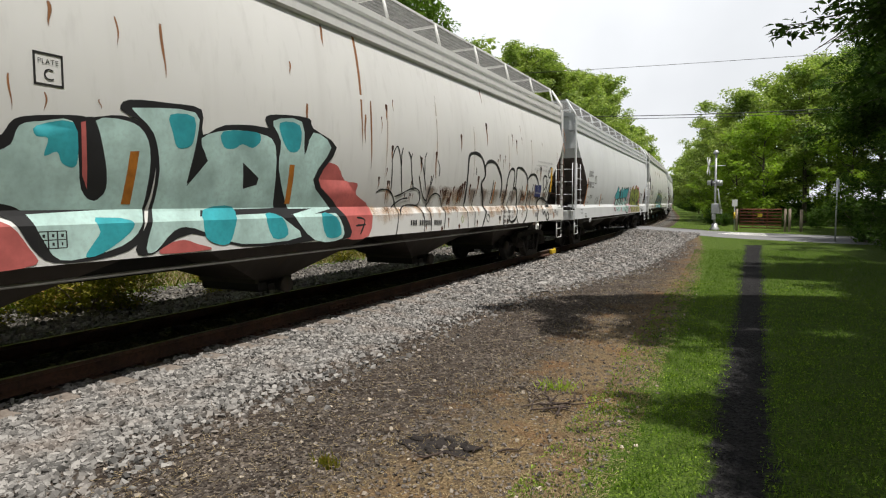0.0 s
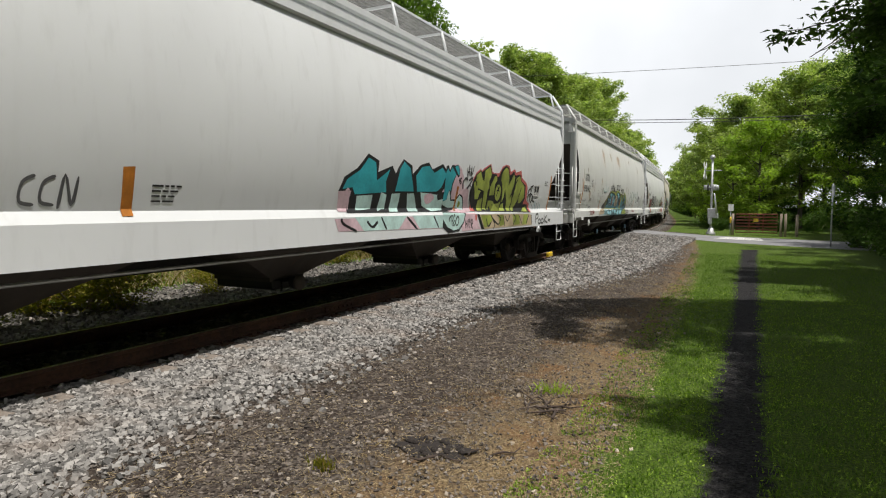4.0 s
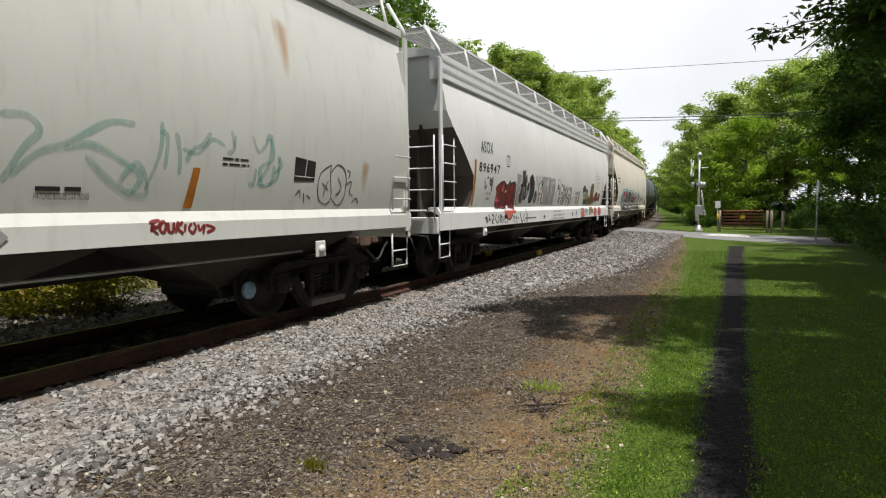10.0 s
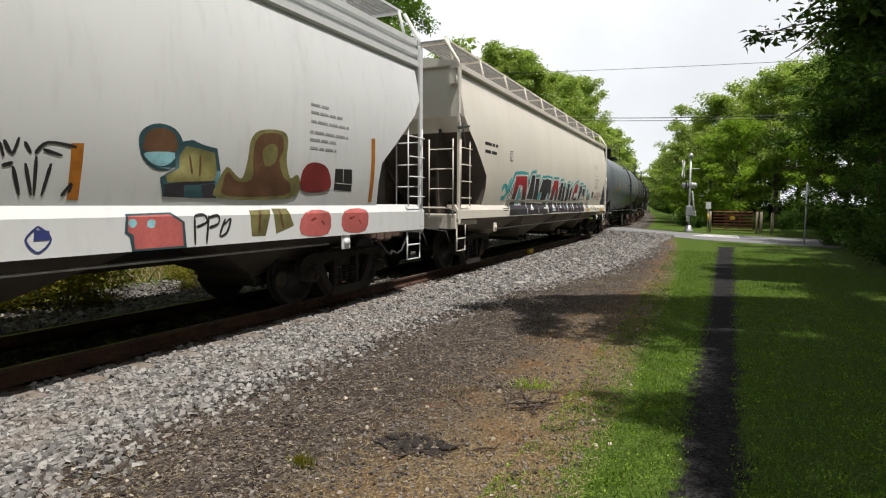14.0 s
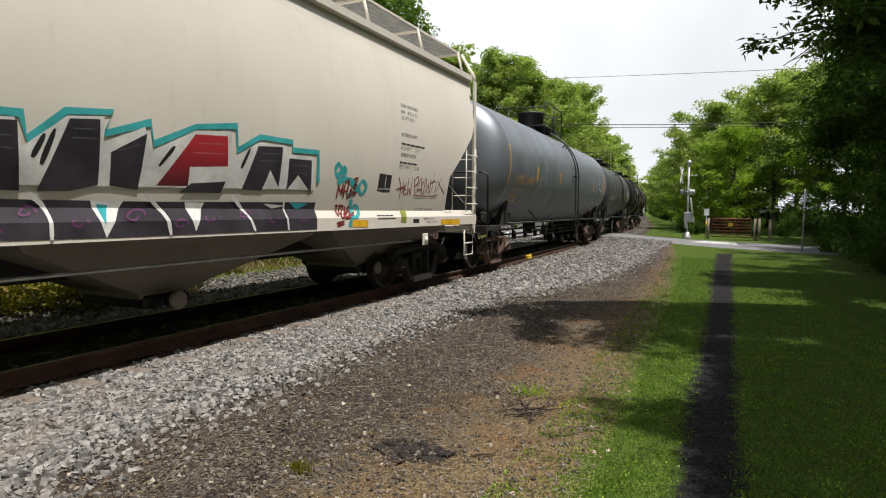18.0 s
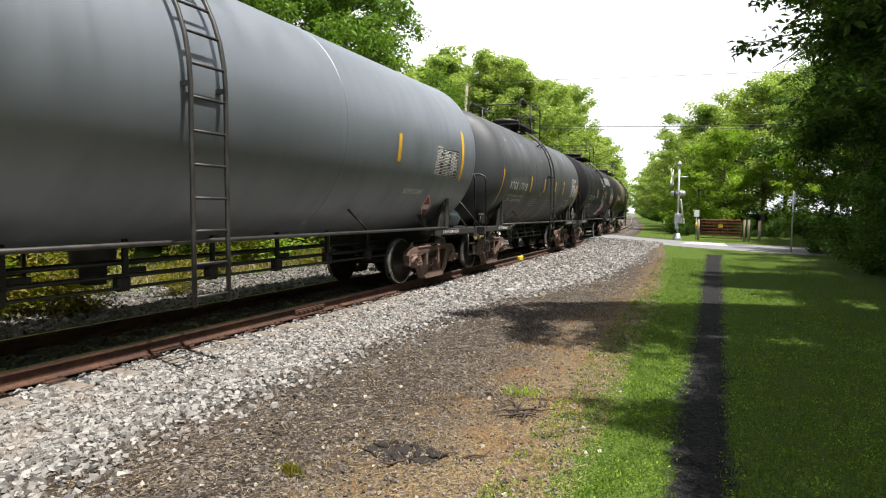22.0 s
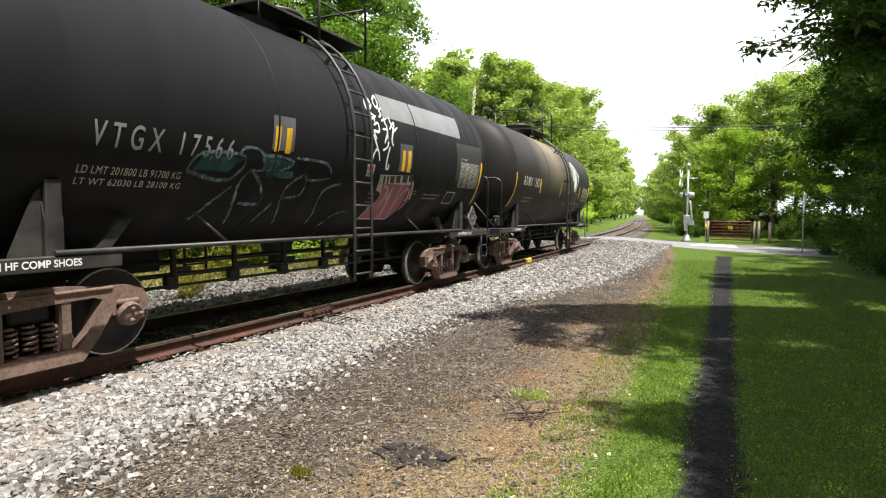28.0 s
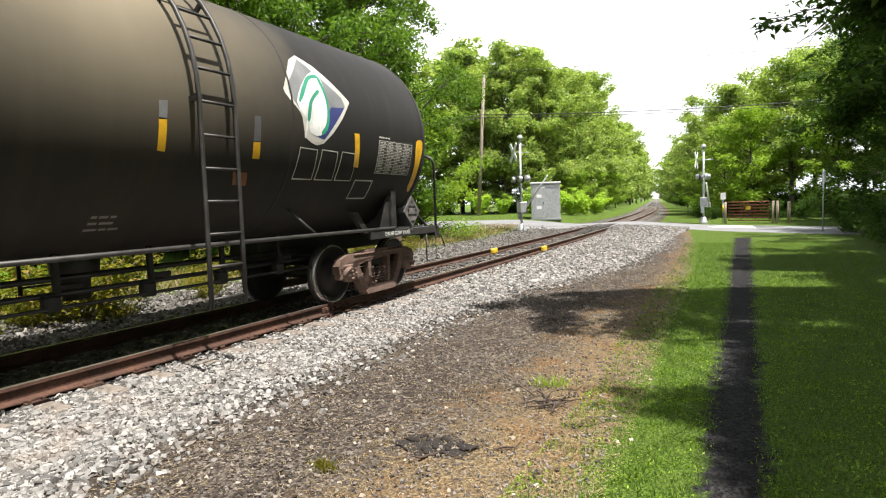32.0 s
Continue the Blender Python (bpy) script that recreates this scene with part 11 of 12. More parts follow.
blob(hop5, "coal", [(-2.71, 1.56), (-0.93, 1.55), (1.29, 1.55), (3.93, 1.58), (3.92, 1.21), (1.23, 1.21), (-1.18, 1.23), (-2.07, 1.2), (-2.75, 1.19)], False)
blob(hop5, "white", [(-2.27, 1.56), (-1.98, 1.55), (-1.94, 1.6), (-2.01, 1.37), (-2.07, 1.2), (-2.11, 1.21)], False)
blob(hop5, "teal", [(-2.23, 1.55), (-2.08, 1.55), (-2.1, 1.43)], False)
stroke(hop5, "black", 0.04, [(-2.05, 1.54), (-2.07, 1.45)], [(-2, 1.56), (-2.06, 1.37)])
stroke(hop5, "white", 0.045, [(-0.94, 1.61), (-0.77, 1.53), (-0.69, 1.38), (-0.6, 1.22)], [(-0.32, 1.61), (-0.22, 1.54)], [(0.18, 1.61), (0.33, 1.47), (0.35, 1.21)], [(1.24, 1.63), (1.47, 1.44), (1.53, 1.21)], [(2.36, 1.65), (2.6, 1.44), (2.73, 1.22)], [(3.26, 1.67), (3.33, 1.21)])
blob(hop5, "white", [(-1.37, 1.52), (-1.11, 1.52), (-1.07, 1.28), (-1.47, 1.28)], False)
blob(hop5, "teal", [(-1.35, 1.42), (-1.22, 1.42), (-1.22, 1.31), (-1.42, 1.31)], False)
stroke(hop5, "black", 0.03, [(-1.19, 1.51), (-1.18, 1.31)], [(-1.12, 1.5), (-1.11, 1.32)])
blob(hop5, "white", [(-0.2, 1.56), (-0.11, 1.39), (-0.39, 1.38)], False)
blob(hop5, "teal", [(-0.19, 1.5), (-0.15, 1.41), (-0.31, 1.41)], False)
blob(hop5, "white", [(0.72, 1.55), (1.04, 1.55), (0.84, 1.21)], False)
blob(hop5, "teal", [(0.78, 1.52), (0.89, 1.51), (0.83, 1.33)], False)
blob(hop5, "white", [(1.74, 1.55), (2, 1.55), (1.85, 1.24)], False)
blob(hop5, "white", [(2.9, 1.55), (3.31, 1.53), (3.07, 1.49)], False)
blob(hop5, "teal", [(3.39, 1.57), (3.77, 1.56), (3.54, 1.48)], False)
stroke(hop5, "plum", 0.022, [(-1.79, 1.34), (-1.8, 1.31), (-1.84, 1.29), (-1.88, 1.32), (-1.88, 1.37), (-1.82, 1.42), (-1.74, 1.41), (-1.72, 1.34)])
stroke(hop5, "plum", 0.022, [(-0.82, 1.29), (-0.83, 1.26), (-0.87, 1.25), (-0.92, 1.27), (-0.93, 1.33), (-0.87, 1.37), (-0.79, 1.36), (-0.74, 1.29)])
stroke(hop5, "plum", 0.022, [(-0.48, 1.41), (-0.5, 1.39), (-0.53, 1.38), (-0.56, 1.4), (-0.55, 1.43), (-0.49, 1.46), (-0.44, 1.46), (-0.43, 1.41)])
stroke(hop5, "plum", 0.022, [(-0.08, 1.28), (-0.08, 1.26), (-0.12, 1.25), (-0.15, 1.26), (-0.16, 1.3), (-0.12, 1.33), (-0.05, 1.32), (-0.02, 1.28)])
stroke(hop5, "plum", 0.022, [(0.2, 1.45), (0.19, 1.43), (0.15, 1.42), (0.12, 1.43), (0.14, 1.46), (0.17, 1.49), (0.23, 1.49), (0.26, 1.44)])
stroke(hop5, "plum", 0.022, [(0.62, 1.35), (0.61, 1.33), (0.58, 1.32), (0.54, 1.34), (0.54, 1.37), (0.6, 1.4), (0.66, 1.39), (0.68, 1.35)])
stroke(hop5, "plum", 0.022, [(1.18, 1.41), (1.15, 1.38), (1.1, 1.37), (1.06, 1.39), (1.08, 1.43), (1.16, 1.47), (1.25, 1.46), (1.26, 1.41)])
stroke(hop5, "plum", 0.022, [(1.69, 1.32), (1.68, 1.3), (1.64, 1.29), (1.6, 1.31), (1.59, 1.34), (1.65, 1.37), (1.72, 1.36), (1.76, 1.32)])
stroke(hop5, "plum", 0.022, [(2.12, 1.39), (2.09, 1.36), (2.04, 1.35), (1.99, 1.37), (2.02, 1.41), (2.11, 1.44), (2.2, 1.44), (2.21, 1.38)])
stroke(hop5, "plum", 0.022, [(2.62, 1.42), (2.59, 1.4), (2.55, 1.39), (2.51, 1.4), (2.53, 1.44), (2.6, 1.46), (2.68, 1.46), (2.69, 1.42)])
stroke(hop5, "plum", 0.022, [(3.09, 1.35), (3.08, 1.33), (3.04, 1.32), (2.99, 1.34), (2.99, 1.37), (3.07, 1.4), (3.15, 1.39), (3.17, 1.35)])
stroke(hop5, "plum", 0.022, [(3.71, 1.36), (3.7, 1.34), (3.65, 1.33), (3.6, 1.34), (3.6, 1.38), (3.69, 1.41), (3.78, 1.4), (3.8, 1.36)])
stroke(hop5, "plum", 0.022, [(-2.95, 1.36), (-2.95, 1.34), (-2.98, 1.33), (-3, 1.34), (-3, 1.38), (-2.96, 1.42), (-2.92, 1.41), (-2.91, 1.36)])
stroke(hop5, "plum", 0.022, [(-1.58, 1.46), (-1.6, 1.44), (-1.63, 1.43), (-1.66, 1.44), (-1.65, 1.48), (-1.62, 1.52), (-1.57, 1.51), (-1.53, 1.46)])
blob(hop5, "cream", [(-2.55, 1.46), (-2.19, 1.45), (-2.22, 1.34), (-2.59, 1.35)], False)
bars(hop5, "letter", -2.55, 1.41, 0.34, 0.06, 2, 9)
bars(hop5, "letter", -6.67, 1.38, 0.46, 0.050, 2, 2)
stroke(hop5, "cyan", 0.07, [(4.28, 2.04), (4.35, 2.14), (4.43, 2.06), (4.35, 1.97), (4.28, 2.04)])
stroke(hop5, "cyan", 0.07, [(4.45, 2.04), (4.5, 2.1), (4.55, 2.05), (4.5, 2), (4.45, 2.04)])
stroke(hop5, "cyan", 0.07, [(4.91, 1.82), (5.02, 1.93), (5.13, 1.83), (5.03, 1.72), (4.91, 1.82)])
stroke(hop5, "cyan", 0.07, [(4.81, 1.46), (4.91, 1.55), (5.01, 1.46), (4.88, 1.36), (4.81, 1.46)])
stroke(hop5, "cyan", 0.1, [(4.36, 1.87), (4.51, 1.93), (4.73, 1.9), (4.88, 1.79), (4.66, 1.69)], [(4.75, 1.64), (4.82, 1.43), (4.7, 1.22)])
stroke(hop5, "maroon", 0.035, [(4.39, 1.65), (4.41, 1.83), (4.47, 1.73), (4.51, 1.86)], [(4.51, 1.86), (4.52, 1.70)], [(4.56, 1.65), (4.56, 1.87), (4.64, 1.91), (4.63, 1.78), (4.57, 1.75)], [(4.65, 1.93), (4.64, 1.68), (4.70, 1.70)], [(4.75, 1.80), (4.70, 1.75), (4.72, 1.71), (4.77, 1.72)], [(4.73, 1.75), (4.76, 1.77)], [(4.77, 1.94), (4.88, 1.96), (4.79, 1.85), (4.85, 1.86), (4.78, 1.73), (4.89, 1.75)], [(4.39, 1.53), (4.45, 1.54), (4.42, 1.46), (4.45, 1.38)], [(4.48, 1.53), (4.54, 1.54), (4.48, 1.44), (4.55, 1.41)], [(4.54, 1.53), (4.60, 1.53), (4.51, 1.37), (4.60, 1.37)], [(4.64, 1.53), (4.63, 1.35), (4.59, 1.41), (4.71, 1.44)], [(4.77, 1.53), (4.69, 1.49), (4.77, 1.43), (4.64, 1.35), (4.75, 1.37)], [(4.76, 1.38), (4.88, 1.45)], [(4.38, 1.28), (4.58, 1.31)], [(4.39, 1.24), (4.58, 1.27)])
stroke(hop5, "maroon", 0.022, [(6.10, 2.05), (6.20, 1.88), (6.21, 1.67)], [(6.04, 1.83), (6.38, 1.89)], [(6.28, 1.99), (6.26, 1.75)], [(6.39, 1.95), (6.31, 1.87), (6.35, 1.75), (6.43, 1.79)], [(6.31, 1.84), (6.40, 1.85)], [(6.45, 2.04), (6.47, 1.74), (6.52, 1.87), (6.58, 1.74), (6.58, 2.07)], [(6.67, 2.02), (6.75, 1.77)], [(6.65, 2.00), (6.79, 2.09), (6.82, 1.98), (6.71, 1.91)], [(6.78, 1.77), (6.92, 2.08), (6.97, 1.81)], [(6.79, 1.84), (6.97, 1.87)], [(7.03, 2.03), (6.96, 1.89), (7.06, 1.78), (7.08, 2.09)], [(7.13, 2.08), (7.17, 1.80), (7.23, 1.99), (7.31, 1.79), (7.32, 2.07)], [(7.44, 2.18), (7.39, 1.83)], [(7.28, 1.99), (7.54, 2.05)], [(7.57, 2.05), (7.52, 1.78)], [(7.60, 2.05), (7.96, 1.81)], [(7.78, 2.15), (7.57, 1.84)], [(6.68, 1.74), (7.50, 1.75), (7.66, 1.80)], [(7.86, 1.99), (7.88, 1.98)])
blob(hop5, "letter", [(5.48, 2.07), (5.87, 2.06), (5.85, 1.78), (5.46, 1.79)], False, name="label_panel")
stroke(hop5, "white", 0.015, [(5.69, 2.07), (5.68, 1.84)], [(5.46, 1.82), (5.83, 1.83)])
words(hop5, "letter", "EXW 10-8 H 8-5", 6.17, 3.24, 0.06, 0.60)
words(hop5, "letter", "EW    8-8 H 15-1", 6.16, 3.13, 0.06, 0.60)
words(hop5, "letter", "CU FT 6241", 6.16, 3.03, 0.06, 0.44)
words(hop5, "letter", "EXTERIOR PAINT", 6.13, 2.74, 0.06, 0.57)
words(hop5, "letter", "PLT TIVT      2-13", 6.12, 2.51, 0.06, 0.66)
words(hop5, "letter", "INTERIOR LINING", 6.12, 2.4, 0.06, 0.54)
words(hop5, "letter", "PLT TIVT      2-13", 6.09, 2.19, 0.06, 0.69)
bars(hop5, "letter", 6.13, 2.6, 1.19, 0.080, 1, 3)
bars(hop5, "letter", 6.1, 2.28, 0.86, 0.080, 1, 4)
bars(hop5, "letter", 5.51, 1.38, 0.61, 0.050, 2, 5)
blob(hop5, "lime", [(6.32, 1.48), (6.51, 1.48), (6.44, 1.25), (6.26, 1.27)], False, name="label_panel")
words(hop5, "letter", "50% EMPTY LOAD DEVICE", 6.87, 1.48, 0.04, 0.70)
words(hop5, "letter", "EMPTY LOAD", 7.12, 1.3, 0.04, 0.45)
words(hop5, "letter", "ADJ. BLOCK", 7.24, 1.23, 0.05, 0.45)
words(hop5, "letter", "PULL HERE", 8.12, 1.43, 0.04, 0.33)
blob(hop5, "amber", [(4.78, 1.33), (5.22, 1.32), (5.21, 1.21), (4.78, 1.22)], False, name="reflective_stripe", label="amber reflective stripe")
blob(hop5, "amber", [(7.86, 1.3), (8.78, 1.3), (8.78, 1.18), (7.86, 1.2)], False, name="reflective_stripe")
blob(hop5, "letter", [(6.71, 1.32), (6.95, 1.32), (6.94, 1.25), (6.72, 1.25)], False, name="label_panel")
bars(hop5, "letter", -8.3, 2.86, 0.94, 0.180, 2, 2)
stroke(hop5, "letter", 0.07, [(-9.69, 3.37), (-9.5, 2.68)], [(-9.91, 3.04), (-9.21, 3.16)])

# tank cars: stripes, numbers, placards, tables
words(tank1, "number", "NATX 364071", -6.98, 2.21, 0.23, 1.75, bold=0.02)
bars(tank1, "number", -7, 2.04, 0.95, 0.060, 1, 2)
for z_, text_ in ((1.84, "93 750 KG"), (1.73, "35 950 KG")):
    bars(tank1, "number", -6.98, z_, 0.90, 0.14, 1, int(z_ * 100))
    words(tank1, "number", text_, -5.95, z_, 0.062, 0.52, 0.15)
blob(tank1, "amber", [(-7.75, 3.12), (-7.65, 3.14), (-7.66, 2.77), (-7.66, 2.2), (-7.76, 2.19), (-7.75, 2.7)], name="reflective_stripe", label="yellow reflective stripe")
blob(tank1, "amber", [(-5.1, 2.75), (-4.97, 2.77), (-4.94, 2.34), (-5.05, 2.33)], False, name="reflective_stripe")
blob(tank1, "amber", [(-2.18, 2.73), (-2.03, 2.74), (-1.96, 2.36), (-2.1, 2.35)], False, name="reflective_stripe")
blob(tank1, "amber", [(4.31, 2.79), (4.41, 2.81), (4.42, 2.33), (4.31, 2.33)], False, name="reflective_stripe")
blob(tank1, "amber", [(7.05, 3.14), (7.16, 3.12), (7.15, 2.72), (7.16, 2.18), (7.06, 2.19), (7.04, 2.72)], name="reflective_stripe")
words(tank1, "white", "ISOPENTANE", 4.9, 1.81, 0.09, 0.77, 0.2)
blob(tank1, "white", [(6.01, 1.82), (6.48, 1.58), (6.63, 1.32), (6.02, 1.59)], False, name="placard", label="red and white diamond placard")
blob(tank1, "placard", [(6.04, 1.79), (6.45, 1.58), (6.57, 1.36), (6.06, 1.59)], False, name="placard")
blob(tank1, "white", [(6.07, 1.62), (6.36, 1.62), (6.47, 1.52), (6.18, 1.53)], False, name="placard")
blob(tank1, "letter", [(5.81, 2.7), (6.88, 2.73), (6.91, 2.19), (5.82, 2.21)], False, name="label_panel")
box_mark(tank1, "cream", -4.64, 2.19, 0.20, 0.29, "C")
grid_table(tank1, "white", 5.83, 2.21, 1.03, 0.48, 3, 8, 4)
bars(tank1, "cream", 5.84, 2.72, 0.30, 0.070, 1, 3)
blob(tank2, "greyp", [(-4.44, 2.41), (-2.75, 2.48), (-2.75, 2.32), (-4.44, 2.26)], False, name="label_panel")
words(tank2, "white", "VTGX 17118", -4.41, 2.11, 0.22, 1.70, 0.1, bold=0.02)
words(tank2, "cream", "LD LMT 200600 LB 91000 KG", -4.31, 1.91, 0.07, 1.47)
words(tank2, "cream", "LT WT 62400 LB 28300 KG", -4.31, 1.79, 0.07, 1.47)
blob(tank2, "amber", [(-5.17, 2.58), (-5.08, 2.58), (-5.1, 2.22), (-5.11, 1.9), (-5.11, 1.66), (-5.19, 1.67), (-5.19, 1.95), (-5.18, 2.27)], name="reflective_stripe", label="amber reflective stripe")
blob(tank2, "amber", [(-2.36, 2.56), (-2.25, 2.57), (-2.22, 2.1), (-2.31, 2.09)], False, name="reflective_stripe")
blob(tank2, "amber", [(-0.68, 2.57), (-0.59, 2.57), (-0.53, 2.16), (-0.63, 2.12)], False, name="reflective_stripe")
blob(tank2, "amber", [(0.94, 2.55), (1.04, 2.56), (1.1, 2.13), (0.98, 2.12)], False, name="reflective_stripe")
blob(tank2, "amber", [(2.27, 2.61), (2.37, 2.62), (2.44, 2.12), (2.32, 2.11)], False, name="reflective_stripe")
bars(tank2, "dim", -1.84, 1.88, 1.15, 0.070, 4, 3)
bars(tank2, "cream", -0.94, 2.08, 0.20, 0.080, 2, 4)
bars(tank2, "dim", 0.03, 1.87, 0.83, 0.090, 4, 3)
bars(tank2, "dim", 1.44, 1.88, 0.74, 0.090, 2, 3)
box_mark(tank2, "cream", 3.19, 1.71, 0.60, 0.24, "")
blob(tank2, "silver", [(-4.53, 3.49), (-4.42, 3.49), (-4.41, 3.41), (-4.5, 3.41)], name="scuff")
blob(tank2, "silver", [(-2.88, 3.52), (-2.75, 3.47), (-2.85, 3.4)], name="scuff")
blob(tank2, "silver", [(-0.94, 3.34), (-0.85, 3.13), (-0.94, 3.1)], name="scuff")
blob(tank2, "silver", [(0.51, 3.56), (0.73, 3.51), (0.58, 3.46)], name="scuff")
words(tank2, "white", "CORN SYRUP", 3.79, 2.64, 0.17, 0.87, bold=0.03)
words(tank2, "cream", "DOT 111A100W1", 3.77, 2.64, 0.05, 0.42)
grid_table(tank2, "white", 3.82, 2.1, 1.01, 0.50, 4, 10, 6)
blob(tank2, "amber", [(4.88, 2.58), (4.98, 2.59), (4.95, 2.22), (4.93, 1.85), (4.95, 1.67), (4.88, 1.7), (4.86, 2), (4.88, 2.31)], name="reflective_stripe")
words(tank3, "grey", "VTGX 17566", -4.11, 2.08, 0.23, 1.65, 0.08, bold=0.01)
words(tank3, "cream", "LD LMT 201800 LB 91700 KG", -4.18, 1.84, 0.07, 1.10)
words(tank3, "cream", "LT WT 62030 LB 28100 KG", -4.17, 1.74, 0.06, 1.13)
blob(tank3, "greyp", [(-1.86, 2.68), (-1.46, 2.69), (-1.46, 2.27), (-1.86, 2.26)], False, name="label_panel")
blob(tank3, "amber", [(-1.82, 2.55), (-1.72, 2.56), (-1.73, 2.25), (-1.82, 2.24)], False, name="reflective_stripe", label="amber reflective stripe")
blob(tank3, "amber", [(-1.62, 2.55), (-1.52, 2.56), (-1.52, 2.24), (-1.62, 2.24)], False, name="reflective_stripe")
blob(tank3, "greyp", [(1.25, 2.67), (1.7, 2.68), (1.72, 2.21), (1.28, 2.2)], False, name="label_panel")
blob(tank3, "amber", [(1.34, 2.56), (1.44, 2.57), (1.47, 2.22), (1.37, 2.22)], False, name="reflective_stripe")
blob(tank3, "amber", [(1.54, 2.57), (1.65, 2.58), (1.68, 2.21), (1.57, 2.21)], False, name="reflective_stripe")
stroke(tank3, "haze", 0.042, [(-3.04, 1.93), (-2.88, 2.13), (-2.25, 2.14), (-2.45, 1.86), (-3.03, 1.93)], [(-2.35, 2.15), (-2.29, 2.24), (-2.03, 2.23), (-1.92, 2.02), (-2.16, 2)], [(-1.98, 2.18), (-1.64, 2.19), (-1.41, 2.14), (-1.58, 2.04), (-1.88, 2.01)], [(-1.36, 2.2), (-0.72, 2.18), (-0.58, 1.99), (-1.07, 1.93)], [(-2.08, 1.36), (-2.24, 1.8), (-2.1, 1.98), (-1.87, 1.82), (-1.74, 1.61), (-2.1, 1.61)], [(-1.2, 1.35), (-1.42, 1.77), (-1.11, 2), (-1.06, 1.74), (-1.36, 1.69)], [(-0.46, 1.34), (-0.6, 1.79), (-0.22, 1.93)], [(-0.09, 1.29), (0.04, 1.47), (0.28, 1.52)], [(-2.68, 1.4), (-2.53, 1.6), (-2.33, 1.8)], [(-1.64, 1.36), (-1.55, 1.54), (-1.51, 1.62)])
blob(tank3, "haze2", [(-1.92, 2.01), (-1.36, 2.03), (-1.34, 1.94), (-1.84, 1.93)], False)
blob(tank3, "haze2", [(-2.87, 2.11), (-2.28, 2.12), (-2.45, 1.95), (-2.96, 1.95)], False)
blob(tank3, "haze2", [(-1.93, 2.15), (-1.65, 2.16), (-1.49, 2.12), (-1.61, 2.06), (-1.88, 2.02)], False)
blob(tank3, "silver", [(0.75, 3.43), (4.02, 3.5), (3.88, 3.05), (0.75, 3.05)], False, name="silver_patch", label="silver patch on the tank top")
blob(tank3, "patch", [(3.62, 2.94), (4.98, 2.97), (4.94, 2.04), (3.65, 2.18)], False, name="label_panel")
stroke(tank3, "white", 0.042, [(0.46, 3.22), (0.40, 3.31), (0.30, 3.22), (0.30, 3.11), (0.36, 3.09), (0.49, 3.21)], [(0.37, 3.05), (0.45, 3.04)], [(0.36, 2.95), (0.54, 3.03)], [(0.46, 3.05), (0.47, 2.92)], [(0.43, 2.87), (0.56, 2.92), (0.57, 2.78), (0.42, 2.78), (0.50, 2.65)], [(0.40, 2.72), (0.55, 2.47)], [(0.38, 2.27), (0.43, 2.42), (0.50, 2.50), (0.56, 2.47), (0.62, 2.33)], [(0.66, 3.37), (0.57, 3.27), (0.62, 3.17), (0.70, 3.24), (0.70, 3.36), (0.66, 3.37)], [(0.76, 3.19), (0.67, 3.13), (0.71, 3.08), (0.63, 3.02)], [(0.68, 2.97), (0.88, 3.04)], [(0.78, 3.04), (0.79, 2.91)], [(0.69, 2.84), (0.84, 2.83), (0.74, 2.62)], [(0.83, 2.93), (0.84, 2.69)], [(0.69, 2.50), (0.82, 2.56), (0.86, 2.66)], [(0.91, 2.58), (0.85, 2.40), (0.86, 2.23), (0.93, 2.23), (0.92, 2.30)], [(0.93, 3.08), (1.01, 2.89)], [(0.91, 2.86), (1.08, 3.00), (0.97, 2.71), (1.02, 2.60)], [(1.18, 2.93), (1.02, 2.83)])
blob(tank3, "cream", [(0.31, 2.25), (0.53, 2.26), (0.53, 2.07), (0.33, 2.07)], False, name="label_panel", label="small white and red warning panel")
blob(tank3, "red", [(0.51, 2.21), (0.50, 2.19), (0.47, 2.17), (0.42, 2.16), (0.38, 2.16), (0.34, 2.17), (0.32, 2.19), (0.33, 2.21), (0.36, 2.23), (0.41, 2.24), (0.46, 2.24), (0.50, 2.23)])
stroke(tank3, "black", 0.012, [(0.34, 2.12), (0.52, 2.13)], [(0.34, 2.10), (0.46, 2.10)])
blob(tank3, "cream", [(0.75, 2.12), (1.79, 2.16), (1.97, 2.03), (2.08, 1.76), (1.73, 1.38), (0.81, 1.39), (0.83, 1.59), (0.99, 1.72), (0.95, 1.83), (0.78, 1.87)], False)
blob(tank3, "rose", [(0.89, 1.98), (1.11, 1.99), (1.34, 1.99), (1.95, 2.00), (2.04, 1.76), (1.96, 1.58), (1.69, 1.40), (0.83, 1.41), (0.86, 1.58), (0.94, 1.63), (0.97, 1.82)], False)
blob(tank3, "coal", [(0.80, 2.09), (0.81, 2.08), (0.83, 1.97), (0.84, 1.98)], False)
blob(tank3, "coal", [(0.86, 2.10), (0.93, 2.10), (0.95, 1.98), (0.90, 1.98)], False)
blob(tank3, "coal", [(0.97, 2.11), (1.03, 2.11), (1.06, 1.98), (1.01, 1.99)], False)
blob(tank3, "coal", [(1.07, 2.12), (1.22, 2.12), (1.24, 2.00), (1.12, 2.00)], False)
blob(tank3, "coal", [(1.26, 2.13), (1.42, 2.14), (1.44, 2.01), (1.31, 2.02)], False)
blob(tank3, "coal", [(1.47, 2.16), (1.66, 2.17), (1.68, 2.03), (1.52, 2.03)], False)
blob(tank3, "coal", [(1.69, 2.18), (1.85, 2.19), (1.88, 2.05), (1.74, 2.05)], False)
